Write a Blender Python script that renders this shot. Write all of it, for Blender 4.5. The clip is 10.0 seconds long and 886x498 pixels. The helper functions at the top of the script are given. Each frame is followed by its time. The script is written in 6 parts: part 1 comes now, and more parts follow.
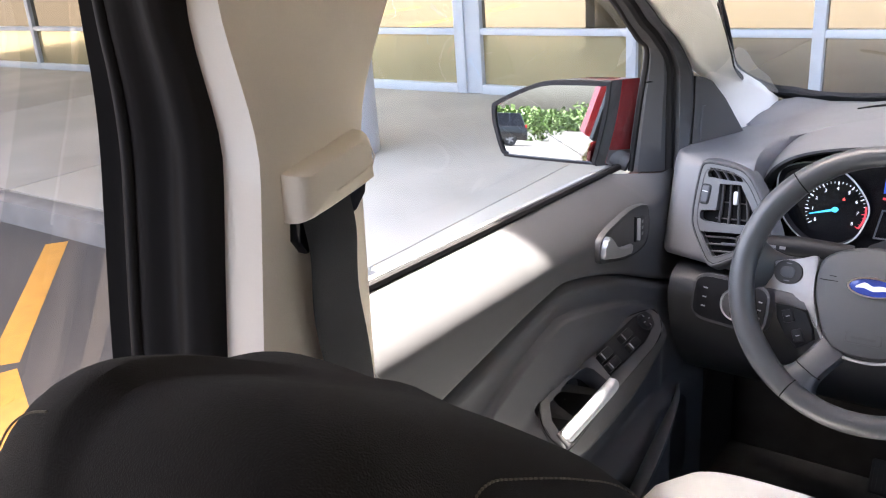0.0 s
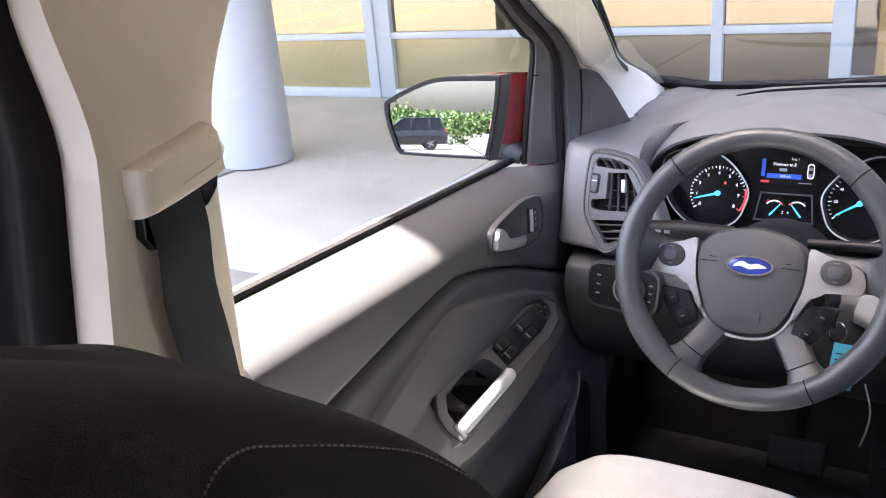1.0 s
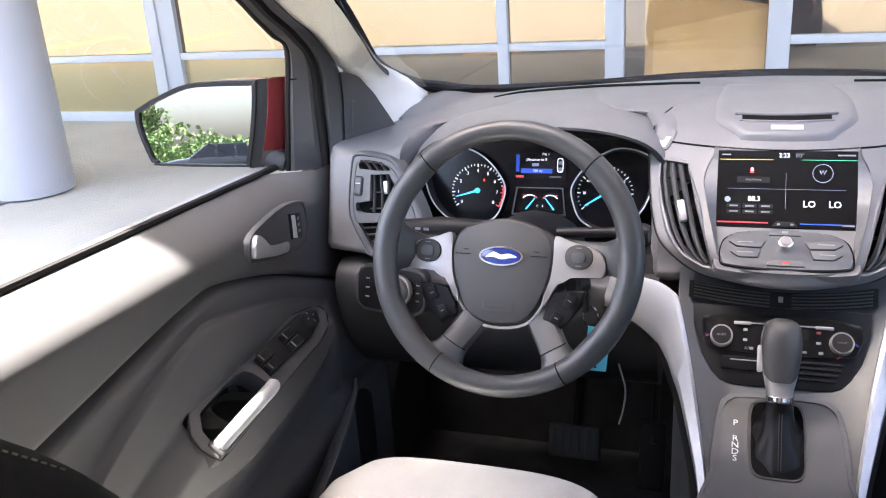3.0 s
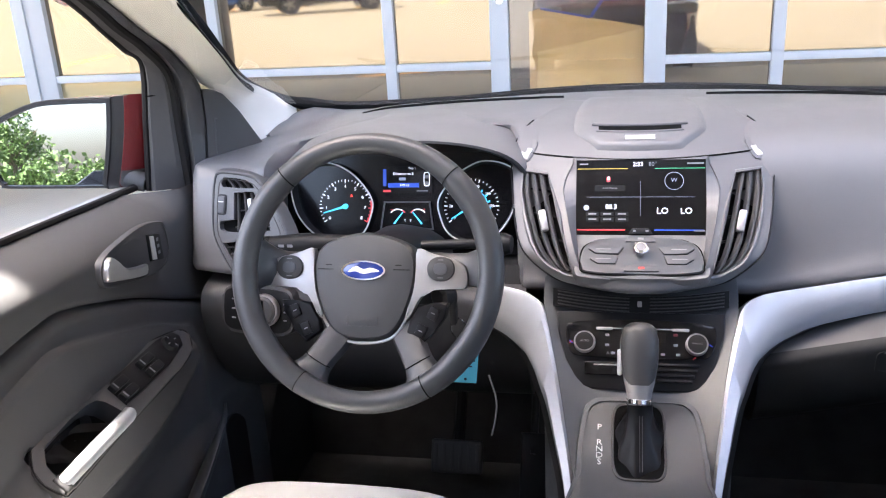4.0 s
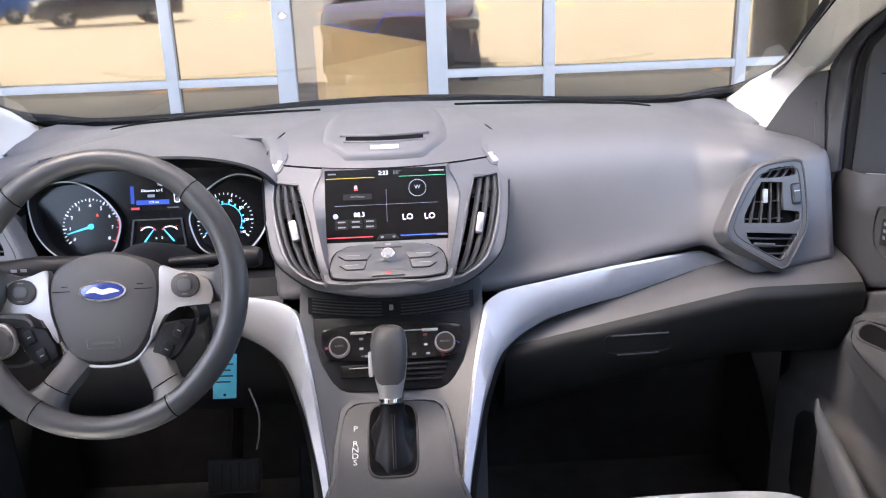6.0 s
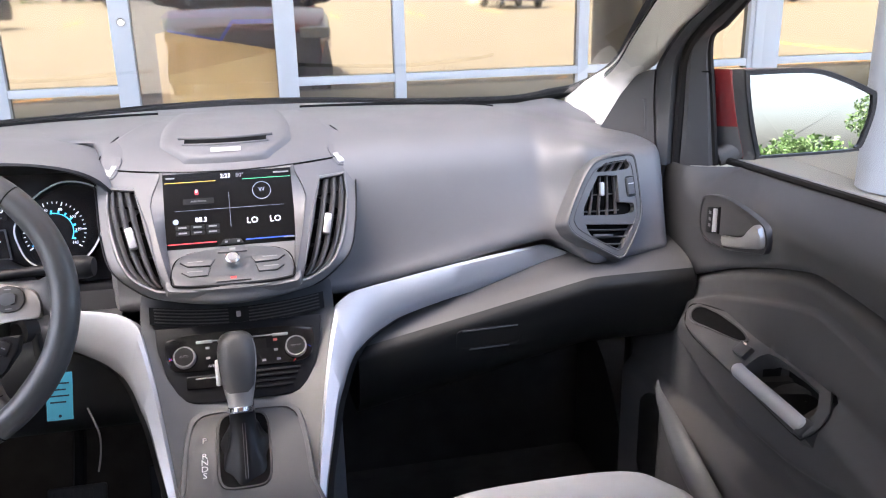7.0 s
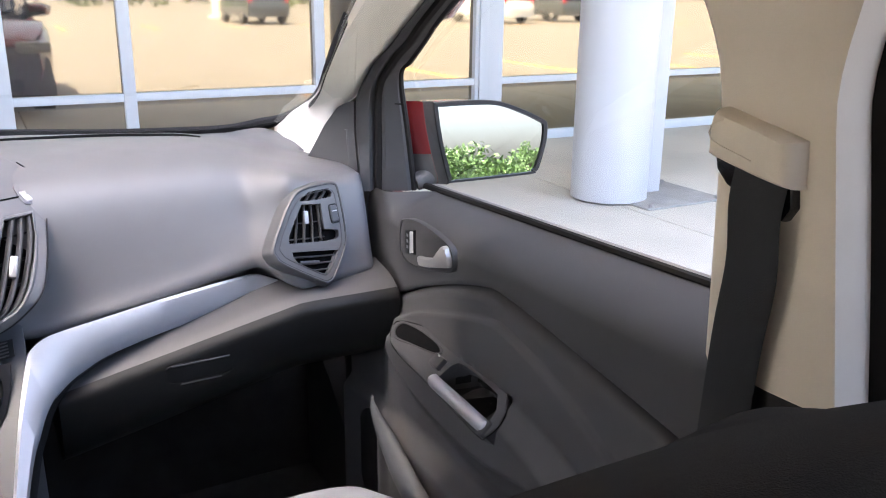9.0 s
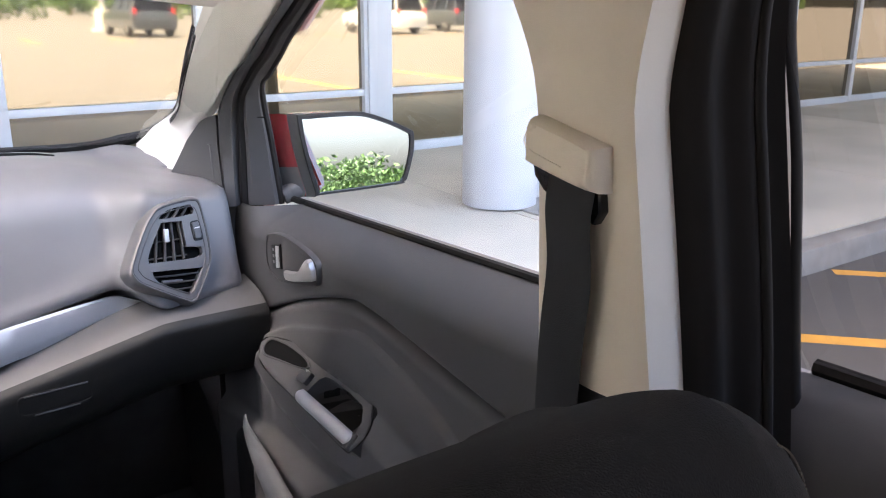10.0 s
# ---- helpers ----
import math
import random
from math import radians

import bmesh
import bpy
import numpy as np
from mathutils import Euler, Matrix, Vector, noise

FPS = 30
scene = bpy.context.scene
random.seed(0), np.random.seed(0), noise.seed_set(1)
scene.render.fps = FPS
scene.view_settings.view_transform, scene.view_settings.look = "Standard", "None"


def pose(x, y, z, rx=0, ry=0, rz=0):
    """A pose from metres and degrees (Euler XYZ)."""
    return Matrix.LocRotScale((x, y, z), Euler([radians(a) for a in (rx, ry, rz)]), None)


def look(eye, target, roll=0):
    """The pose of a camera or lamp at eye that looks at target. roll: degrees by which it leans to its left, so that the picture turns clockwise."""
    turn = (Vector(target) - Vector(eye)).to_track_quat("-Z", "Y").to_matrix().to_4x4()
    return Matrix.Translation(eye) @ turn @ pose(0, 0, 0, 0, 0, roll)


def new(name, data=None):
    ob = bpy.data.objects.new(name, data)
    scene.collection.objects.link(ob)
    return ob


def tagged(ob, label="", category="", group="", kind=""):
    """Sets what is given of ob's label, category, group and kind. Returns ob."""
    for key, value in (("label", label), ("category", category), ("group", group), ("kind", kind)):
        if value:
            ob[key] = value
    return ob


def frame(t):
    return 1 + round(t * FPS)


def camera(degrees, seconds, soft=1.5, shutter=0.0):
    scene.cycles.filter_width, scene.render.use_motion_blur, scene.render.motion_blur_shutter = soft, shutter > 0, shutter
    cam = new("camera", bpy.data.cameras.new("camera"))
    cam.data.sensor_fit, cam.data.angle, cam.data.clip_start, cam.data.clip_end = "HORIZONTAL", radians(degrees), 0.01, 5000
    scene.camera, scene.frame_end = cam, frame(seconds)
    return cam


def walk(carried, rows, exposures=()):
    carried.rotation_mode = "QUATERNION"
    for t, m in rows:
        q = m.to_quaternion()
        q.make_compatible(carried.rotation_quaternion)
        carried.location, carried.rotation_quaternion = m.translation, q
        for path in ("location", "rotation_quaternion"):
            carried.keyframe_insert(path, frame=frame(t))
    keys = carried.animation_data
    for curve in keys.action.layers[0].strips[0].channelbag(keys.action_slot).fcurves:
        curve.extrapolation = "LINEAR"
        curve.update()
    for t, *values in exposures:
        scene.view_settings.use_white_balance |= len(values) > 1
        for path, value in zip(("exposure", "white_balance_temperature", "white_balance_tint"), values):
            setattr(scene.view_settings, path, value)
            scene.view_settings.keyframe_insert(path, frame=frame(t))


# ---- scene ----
cam = camera(55.4, 10.0, soft=1.1)
PATH = [
    (0, (-0.198, -0.329, 1.455), (-1.336, 1.162, 0.76), -4.2),
    (0.5, (-0.179, -0.311, 1.448), (-1.247, 1.226, 0.744), -4.8),
    (1, (-0.157, -0.305, 1.439), (-1.151, 1.284, 0.743), -5.0),
    (1.5, (-0.141, -0.292, 1.43), (-1.044, 1.353, 0.738), -4.9),
    (2, (-0.122, -0.275, 1.418), (-0.926, 1.419, 0.725), -4.7),
    (2.5, (-0.107, -0.264, 1.408), (-0.815, 1.473, 0.716), -4.4),
    (3.8, (-0.057, -0.242, 1.383), (-0.485, 1.601, 0.734), -3.3),
    (4, (-0.045, -0.238, 1.381), (-0.427, 1.617, 0.738), -3.3),
    (4.5, (-0.021, -0.241, 1.376), (-0.296, 1.639, 0.751), -3.1),
    (5, (-0.004, -0.247, 1.372), (-0.188, 1.65, 0.765), -2.8),
    (5.5, (0.013, -0.247, 1.368), (-0.057, 1.657, 0.761), -2.5),
    (5.7, (0.031, -0.255, 1.378), (0.013, 1.644, 0.753), -2.3),
    (6.8, (0.044, -0.258, 1.366), (0.373, 1.612, 0.738), -1.4),
    (7, (0.054, -0.259, 1.362), (0.449, 1.602, 0.744), -1.2),
    (7.5, (0.067, -0.276, 1.375), (0.604, 1.553, 0.768), -0.6),
    (8, (0.079, -0.296, 1.386), (0.749, 1.492, 0.791), -0.0),
    (8.5, (0.099, -0.309, 1.389), (0.903, 1.425, 0.799), 0.4),
    (9, (0.117, -0.324, 1.394), (1.044, 1.348, 0.808), 0.7),
    (9.5, (0.138, -0.34, 1.394), (1.171, 1.273, 0.82), 0.8),
    (10, (0.167, -0.355, 1.396), (1.29, 1.202, 0.834), 0.4),
]
walk(cam, [(t, look(eye, target, roll)) for t, eye, target, roll in PATH], [(0, 3.97, 6450, 15), (10, 3.97, 6450, 15)])

# ---- world and sun ----
SUN_TO = Vector((-0.42, 0.08, 1.0)).normalized()      # towards the sun: high, from the driver's side
world = bpy.data.worlds.new("sky")
scene.world = world
world.use_nodes = True
sky = world.node_tree.nodes.new("ShaderNodeTexSky")
sky.sky_type = 'NISHITA'
sky.sun_disc = False
sky.dust_density = 5.0                                 # bright summer haze
sky.sun_elevation = math.asin(SUN_TO.z)
sky.sun_rotation = math.atan2(SUN_TO.x, SUN_TO.y)
background = world.node_tree.nodes["Background"]
background.inputs["Strength"].default_value = 0.125
world.node_tree.links.new(sky.outputs["Color"], background.inputs["Color"])
sun_data = bpy.data.lights.new("sun", 'SUN')
sun_data.energy, sun_data.angle, sun_data.color = 5.0, radians(0.53), (1.0, 0.96, 0.86)
sun = new("sun", sun_data)
sun.matrix_world = look(SUN_TO * 50, (0, 0, 0))

# ---- materials ----
def material(name, color, rough=0.5, metal=0.0, vary=0.12, scale=18.0, bump=0.0, grain=900.0, coat=0.0, emit=0.0, spec=0.5, rvary=0.08):
    """Principled surface with variation at two scales and fine relief."""
    m = bpy.data.materials.new(name)
    m.use_nodes = True
    nt, p = m.node_tree, m.node_tree.nodes["Principled BSDF"]
    p.inputs["Roughness"].default_value, p.inputs["Metallic"].default_value = rough, metal
    p.inputs["Coat Weight"].default_value, p.inputs["Specular IOR Level"].default_value = coat, spec
    p.inputs["Base Color"].default_value = (*color, 1)
    if emit:
        p.inputs["Emission Color"].default_value, p.inputs["Emission Strength"].default_value = (*color, 1), emit
        return m
    where = nt.nodes.new("ShaderNodeTexCoord")
    big, small = nt.nodes.new("ShaderNodeTexNoise"), nt.nodes.new("ShaderNodeTexNoise")
    big.inputs["Scale"].default_value, small.inputs["Scale"].default_value = scale, grain
    big.inputs["Detail"].default_value, small.inputs["Detail"].default_value = 5.0, 2.0
    for n in (big, small):
        nt.links.new(where.outputs["Object"], n.inputs["Vector"])
    both = nt.nodes.new("ShaderNodeMath")
    both.operation = 'MULTIPLY_ADD'
    both.inputs[1].default_value = 0.35
    nt.links.new(small.outputs["Fac"], both.inputs[0])
    nt.links.new(big.outputs["Fac"], both.inputs[2])
    ramp = nt.nodes.new("ShaderNodeMapRange")
    ramp.inputs["From Min"].default_value, ramp.inputs["From Max"].default_value = 0.35, 1.0
    ramp.inputs["To Min"].default_value, ramp.inputs["To Max"].default_value = 1 - vary, 1 + vary
    nt.links.new(both.outputs[0], ramp.inputs["Value"])
    tint = nt.nodes.new("ShaderNodeMixRGB")
    tint.blend_type = 'MULTIPLY'
    tint.inputs["Fac"].default_value = 1.0
    tint.inputs["Color1"].default_value = (*color, 1)
    nt.links.new(ramp.outputs["Result"], tint.inputs["Color2"])
    nt.links.new(tint.outputs["Color"], p.inputs["Base Color"])
    if rvary:
        gloss = nt.nodes.new("ShaderNodeMapRange")
        gloss.inputs["To Min"].default_value, gloss.inputs["To Max"].default_value = max(0.02, rough - rvary), min(1.0, rough + rvary)
        nt.links.new(big.outputs["Fac"], gloss.inputs["Value"])
        nt.links.new(gloss.outputs["Result"], p.inputs["Roughness"])
    if bump:
        relief = nt.nodes.new("ShaderNodeBump")
        relief.inputs["Strength"].default_value, relief.inputs["Distance"].default_value = bump, 0.0006
        nt.links.new(small.outputs["Fac"], relief.inputs["Height"])
        nt.links.new(relief.outputs["Normal"], p.inputs["Normal"])
    return m


def pane_material(name, tint, gloss=0.06):
    """Thin clear glass: see-through, with a mirror gloss that grows at grazing angles."""
    m = bpy.data.materials.new(name)
    m.use_nodes = True
    nt = m.node_tree
    nt.nodes.remove(nt.nodes["Principled BSDF"])
    clear, shine, mix, facing, power, gain = (nt.nodes.new(k) for k in ("ShaderNodeBsdfTransparent", "ShaderNodeBsdfGlossy", "ShaderNodeMixShader", "ShaderNodeLayerWeight", "ShaderNodeMath", "ShaderNodeMath"))
    clear.inputs["Color"].default_value, shine.inputs["Roughness"].default_value = (*tint, 1), 0.015
    facing.inputs["Blend"].default_value = 0.5
    power.operation, gain.operation = 'POWER', 'MULTIPLY_ADD'
    power.inputs[1].default_value, gain.inputs[1].default_value, gain.inputs[2].default_value = 5.0, 0.85, gloss
    nt.links.new(facing.outputs["Facing"], power.inputs[0])
    nt.links.new(power.outputs[0], gain.inputs[0])
    nt.links.new(gain.outputs[0], mix.inputs["Fac"])
    nt.links.new(clear.outputs["BSDF"], mix.inputs[1])
    nt.links.new(shine.outputs["BSDF"], mix.inputs[2])
    nt.links.new(mix.outputs["Shader"], nt.nodes["Material Output"].inputs["Surface"])
    return m


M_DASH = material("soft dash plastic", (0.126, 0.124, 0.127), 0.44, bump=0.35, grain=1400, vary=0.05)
# Near black: the shade below the dash ledge is put into this colour.
M_GLOVE = material("shade-dark glove box plastic", (0.009, 0.009, 0.009), 0.5, spec=0.3, bump=0.35, grain=1300, vary=0.06)
# Darker copy of the dash plastic: the vents' turned-away shading is in the colour.
M_VENT_SHADED = material("dash plastic darkened for vent shade", (0.085, 0.084, 0.086), 0.45, bump=0.3, grain=1400, vary=0.05)
M_LABEL = material("pale label", (0.48, 0.48, 0.47), 0.6)
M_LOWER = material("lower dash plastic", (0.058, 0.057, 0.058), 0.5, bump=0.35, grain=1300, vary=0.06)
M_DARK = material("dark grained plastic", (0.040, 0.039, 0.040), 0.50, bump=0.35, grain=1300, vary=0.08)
M_DOOR = material("door panel plastic", (0.064, 0.063, 0.064), 0.54, bump=0.45, grain=1100, vary=0.08, spec=0.25)
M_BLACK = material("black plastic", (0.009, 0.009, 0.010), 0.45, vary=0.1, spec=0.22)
M_VOID = material("black lining", (0.005, 0.005, 0.005), 0.95, vary=0.1, spec=0.1)
M_GLOSS = material("gloss black plastic", (0.007, 0.007, 0.008), 0.16, vary=0.1, rvary=0.03, spec=0.3)
M_SILVER = material("silver painted trim", (0.43, 0.44, 0.465), 0.42, 0.35, vary=0.05, bump=0.08)
M_SATIN = material("satin nickel trim", (0.40, 0.39, 0.385), 0.40, 0.6, vary=0.05)
M_BAR = material("brushed silver bar", (0.42, 0.425, 0.44), 0.42, 0.40, vary=0.06, scale=60)
M_KNOB = material("worn grey leather", (0.050, 0.049, 0.049), 0.38, vary=0.12, bump=0.5, grain=1400)
M_PLATE = material("grey selector plate", (0.054, 0.056, 0.061), 0.45, vary=0.06, bump=0.25)
M_LEVER = material("satin chrome lever", (0.62, 0.62, 0.62), 0.42, 0.5, vary=0.04)
M_CHROME = material("chrome", (0.82, 0.82, 0.83), 0.10, 1.0, vary=0.03, rvary=0.04)
M_GREY = material("grey console plastic", (0.068, 0.071, 0.077), 0.45, vary=0.06, bump=0.25)
M_BEIGE = material("beige pillar trim", (0.68, 0.605, 0.495), 0.62, vary=0.05, bump=0.3, grain=900)
# Raised in brightness to put the sky's light on the windscreen pillars.
M_CREAM = material("cream pillar edge", (0.79, 0.75, 0.68), 0.6, vary=0.05, bump=0.2)
M_TAUPE = material("taupe door frame", (0.20, 0.160, 0.125), 0.55, vary=0.08)
M_SEAL = material("rubber door seal", (0.009, 0.008, 0.008), 0.7, vary=0.15, spec=0.25)
M_FABRIC = material("charcoal seat cloth", (0.016, 0.0145, 0.0155), 0.9, vary=0.2, bump=0.9, grain=1600, spec=0.25)
M_THREAD = material("brown seat thread", (0.13, 0.11, 0.09), 0.8, vary=0.2)
M_LIGHT = material("light grey seat cloth", (0.47, 0.47, 0.46), 0.85, vary=0.08, bump=0.8, grain=1500, spec=0.25)
M_CARPET = material("black carpet", (0.050, 0.049, 0.048), 1.0, vary=0.3, bump=1.0, grain=700, spec=0.1)
M_BELT = material("black belt webbing", (0.022, 0.023, 0.026), 0.75, vary=0.12, bump=0.8, grain=900, spec=0.3)
M_WHEEL = material("steering wheel skin", (0.047, 0.049, 0.053), 0.38, vary=0.06, bump=0.3, grain=1300)
M_HUB = material("airbag cover", (0.058, 0.058, 0.060), 0.52, vary=0.06, bump=0.35, grain=1200)
M_RED = material("deep red car paint", (0.20, 0.012, 0.014), 0.25, 0.25, coat=1.0, vary=0.05, rvary=0.03)
M_CONCRETE = material("pale concrete", (0.48, 0.455, 0.39), 0.85, vary=0.22, scale=1.3, bump=0.7, grain=160)
M_KERB = material("weathered kerb concrete", (0.27, 0.26, 0.245), 0.9, vary=0.3, scale=6, bump=1.0, grain=120)
M_ASPHALT = material("worn asphalt", (0.095, 0.090, 0.085), 0.9, vary=0.22, scale=1.1, bump=1.0, grain=220)
M_STRIPE = material("orange road paint", (0.72, 0.36, 0.06), 0.75, vary=0.18, scale=14, bump=0.5, grain=220)
M_FRAME = material("white-blue aluminium frame", (0.47, 0.495, 0.535), 0.42, 0.1, vary=0.05)
M_COLUMN = material("pale grey painted steel", (0.40, 0.408, 0.425), 0.34, vary=0.05, scale=4)
M_CANOPY = material("white canopy soffit", (0.62, 0.61, 0.58), 0.8, vary=0.08)
M_STORE = material("bronze storefront glass", (0.290, 0.247, 0.175), 0.03, 1.0, vary=0.04, scale=0.8, rvary=0.01)
M_GOLD_PANE = material("gold-coloured glass", (0.42, 0.355, 0.20), 0.10, 0.40, vary=0.12, scale=1.5, rvary=0.03)
M_MIRROR = material("mirror glass", (0.35, 0.37, 0.39), 0.01, 1.0, vary=0.0, rvary=0)
M_TIRE = material("tyre rubber", (0.02, 0.02, 0.02), 0.8, vary=0.2)
M_LEAF = material("leaves", (0.085, 0.15, 0.03), 0.6, vary=0.5, scale=3)
M_BARK = material("bark", (0.12, 0.09, 0.06), 0.9, vary=0.3)
# The next four colours imitate a reflection in the shop door's glass.
M_REFL_BROWN = material("brown reflection tone", (0.62, 0.46, 0.26), 0.8, vary=0.12, scale=5)
M_REFL_BLUE = material("blue reflection tone", (0.04, 0.06, 0.42), 0.5)
M_REFL_PALE = material("pale brown reflection tone", (0.78, 0.62, 0.38), 0.8, vary=0.1, scale=5)
M_REFL_VIOLET = material("violet grey reflection tone", (0.12, 0.085, 0.13), 0.7)
M_BADGE = material("blue enamel", (0.015, 0.035, 0.22), 0.12, coat=1.0)
M_TAG = material("light blue plastic tag", (0.10, 0.50, 0.62), 0.45)
M_WHITE = material("white print", (0.75, 0.75, 0.75), 0.6)
M_ASH = material("grey print", (0.19, 0.19, 0.20), 0.6)
M_DARKINK = material("dark print", (0.01, 0.02, 0.04), 0.6)
M_DULLRED = material("dull red print", (0.20, 0.02, 0.02), 0.5)
M_REDINK = material("red mark", (0.55, 0.02, 0.02), 0.5)
M_BLUEINK = material("blue mark", (0.02, 0.06, 0.5), 0.5)
M_WARN = material("amber red lamp", (1.0, 0.06, 0.04), emit=0.10)
M_LCD = material("black screen", (0.004, 0.004, 0.005), 0.16, vary=0.0, rvary=0.0)
M_LIT = material("lit white segments", (0.9, 0.93, 1.0), emit=0.075)
M_DIMLIT = material("dim lit segments", (0.30, 0.34, 0.42), emit=0.011)
M_BLUELIT = material("lit blue segments", (0.02, 0.08, 0.50), emit=0.022)
M_CYAN = material("lit cyan needle", (0.05, 0.50, 0.85), emit=0.1)
M_REDLIT = material("lit red segments", (0.75, 0.05, 0.06), emit=0.03)
M_GREENLIT = material("lit green segments", (0.06, 0.45, 0.22), emit=0.022)
M_YELLOWLIT = material("lit yellow segments", (0.7, 0.5, 0.08), emit=0.022)
M_PANE = pane_material("clear car glass", (0.97, 0.985, 0.97), 0.055)
M_SHOPDOOR = pane_material("bronze see-through glass", (0.96, 0.90, 0.78), 0.12)
M_TINTED = pane_material("tinted rear glass", (0.42, 0.395, 0.37), 0.055)
M_PRIVACY = pane_material("dark privacy glass", (0.17, 0.165, 0.16), 0.055)
M_LAMP = material("headlamp lens", (0.5, 0.52, 0.55), 0.08, 0.3, coat=1.0)

# ---- building helpers ----
def part(name, bm, mat, parent=None, label="", sharp=38):
    """Links a bmesh, made in world metres, as one mesh under a thing or a part."""
    me = bpy.data.meshes.new(name)
    bmesh.ops.recalc_face_normals(bm, faces=bm.faces)
    bm.to_mesh(me)
    bm.free()
    me.materials.append(mat)
    me.shade_smooth()
    me.set_sharp_from_angle(angle=radians(sharp))
    return hang(new(name, me), parent, label)


def hang(ob, parent, label=""):
    if parent is not None:
        ob.parent = parent
        if parent.data is None:
            ob.matrix_parent_inverse = Matrix.Translation(-parent.location)
    if label:
        ob["label"] = label
    return ob


def thing(name, at, label, category, group="", kind=""):
    ob = new(name)
    ob.location, ob.empty_display_size = at, 0.05
    return tagged(ob, label, category, group, kind)


def basis(o, right, up):
    """Local x, y, z (out of the face) at o."""
    r, u = Vector(right).normalized(), Vector(up).normalized()
    n = r.cross(u).normalized()
    u = n.cross(r)
    return Matrix(((r.x, u.x, n.x, o[0]), (r.y, u.y, n.y, o[1]), (r.z, u.z, n.z, o[2]), (0, 0, 0, 1)))


def spline(pts, k=6, closed=False):
    """Catmull-Rom through the points."""
    p = [Vector(q) for q in pts]
    out, n = [], len(p)
    for i in range(n if closed else n - 1):
        a, b = p[i], p[(i + 1) % n]
        z = p[(i - 1) % n] if closed or i else a * 2 - b
        c = p[(i + 2) % n] if closed or i + 2 < n else b * 2 - a
        for j in range(k):
            t = j / k
            out.append(0.5 * ((2 * a) + (b - z) * t + (2 * z - 5 * a + 4 * b - c) * t * t + (3 * a - z - 3 * b + c) * t ** 3))
    if not closed:
        out.append(p[-1])
    return out


def smooth01(v):
    v = min(1.0, max(0.0, v))
    return v * v * (3 - 2 * v)


def lerp(table, x):
    return float(np.interp(x, [r[0] for r in table], [r[1] for r in table]))


def grid(rows, closed_u=False, closed_v=False, skip=None, caps=False, bm=None):
    """A skin over rows of points."""
    bm = bm or bmesh.new()
    vs = [[bm.verts.new(p) for p in row] for row in rows]
    nv, nu = len(rows), len(rows[0])
    for j in range(nv if closed_v else nv - 1):
        for i in range(nu if closed_u else nu - 1):
            if skip and skip(i, j):
                continue
            f = (vs[j][i], vs[j][(i + 1) % nu], vs[(j + 1) % nv][(i + 1) % nu], vs[(j + 1) % nv][i])
            try:
                bm.faces.new(f)
            except ValueError:
                pass
    if caps:
        for row in (vs[0], vs[-1]):
            try:
                bm.faces.new(row)
            except ValueError:
                pass
    return bm


def thicken(bm, d):
    """Gives a skin a thickness d against its normals."""
    bmesh.ops.recalc_face_normals(bm, faces=bm.faces)
    bmesh.ops.solidify(bm, geom=bm.faces[:], thickness=d)
    return bm


def rbox(c, s, bev=0.004, m=None, seg=2, bm=None):
    own = bmesh.new()
    bmesh.ops.create_cube(own, size=1.0)
    bmesh.ops.scale(own, vec=s, verts=own.verts)
    if bev:
        bmesh.ops.bevel(own, geom=own.edges[:], offset=min(bev, min(s) * 0.45), segments=seg, profile=0.6, affect='EDGES')
    bmesh.ops.translate(own, vec=c, verts=own.verts)
    if m is not None:
        own.transform(m)
    return join(bm, own) if bm else own


def join(bm, other):
    me = bpy.data.meshes.new("tmp")
    other.to_mesh(me)
    other.free()
    bm.from_mesh(me)
    bpy.data.meshes.remove(me)
    return bm


def prism(outline, d, m, bev=0.0, top=0.0, bm=None):
    """A plate with the outline in local x, y; its face at local z = top, its back d below."""
    own = bmesh.new()
    lo = [own.verts.new((p[0], p[1], top - d)) for p in outline]
    hi = [own.verts.new((p[0], p[1], top)) for p in outline]
    own.faces.new(lo[::-1])
    face = own.faces.new(hi)
    for i in range(len(lo)):
        k = (i + 1) % len(lo)
        own.faces.new((lo[i], lo[k], hi[k], hi[i]))
    if bev:
        bmesh.ops.bevel(own, geom=list(face.edges), offset=bev, segments=2, profile=0.6, affect='EDGES')
    own.transform(m)
    return join(bm, own) if bm else own


def bezel(outer, inner, d, m, top=0.0, lip=0.0):
    """A frame between two outlines of equal count."""
    o = [(p[0], p[1]) for p in outer]
    i = [(p[0], p[1]) for p in inner]
    mid = [((a[0] * 0.8 + b[0] * 0.2), (a[1] * 0.8 + b[1] * 0.2)) for a, b in zip(o, i)]
    rows = [[(*p, top - d) for p in o], [(*p, top - lip) for p in o], [(*p, top) for p in mid], [(*p, top) for p in i], [(*p, top - d) for p in i]]
    bm = grid(rows, closed_u=True)
    bm.transform(m)
    return bm


def pierced(outline, holes, d, m, top=0.0):
    """A plate with openings: its face at local z = top, walls d deep at every edge."""
    own, rims = bmesh.new(), []
    for pts in [outline] + holes:
        hi = [own.verts.new((p[0], p[1], top)) for p in pts]
        lo = [own.verts.new((p[0], p[1], top - d)) for p in pts]
        for i in range(len(hi)):
            k = (i + 1) % len(hi)
            rims.append(own.edges.new((hi[i], hi[k])))
            own.faces.new((hi[i], hi[k], lo[k], lo[i]))
    bmesh.ops.triangle_fill(own, use_beauty=True, use_dissolve=False, edges=rims)
    own.transform(m)
    return own


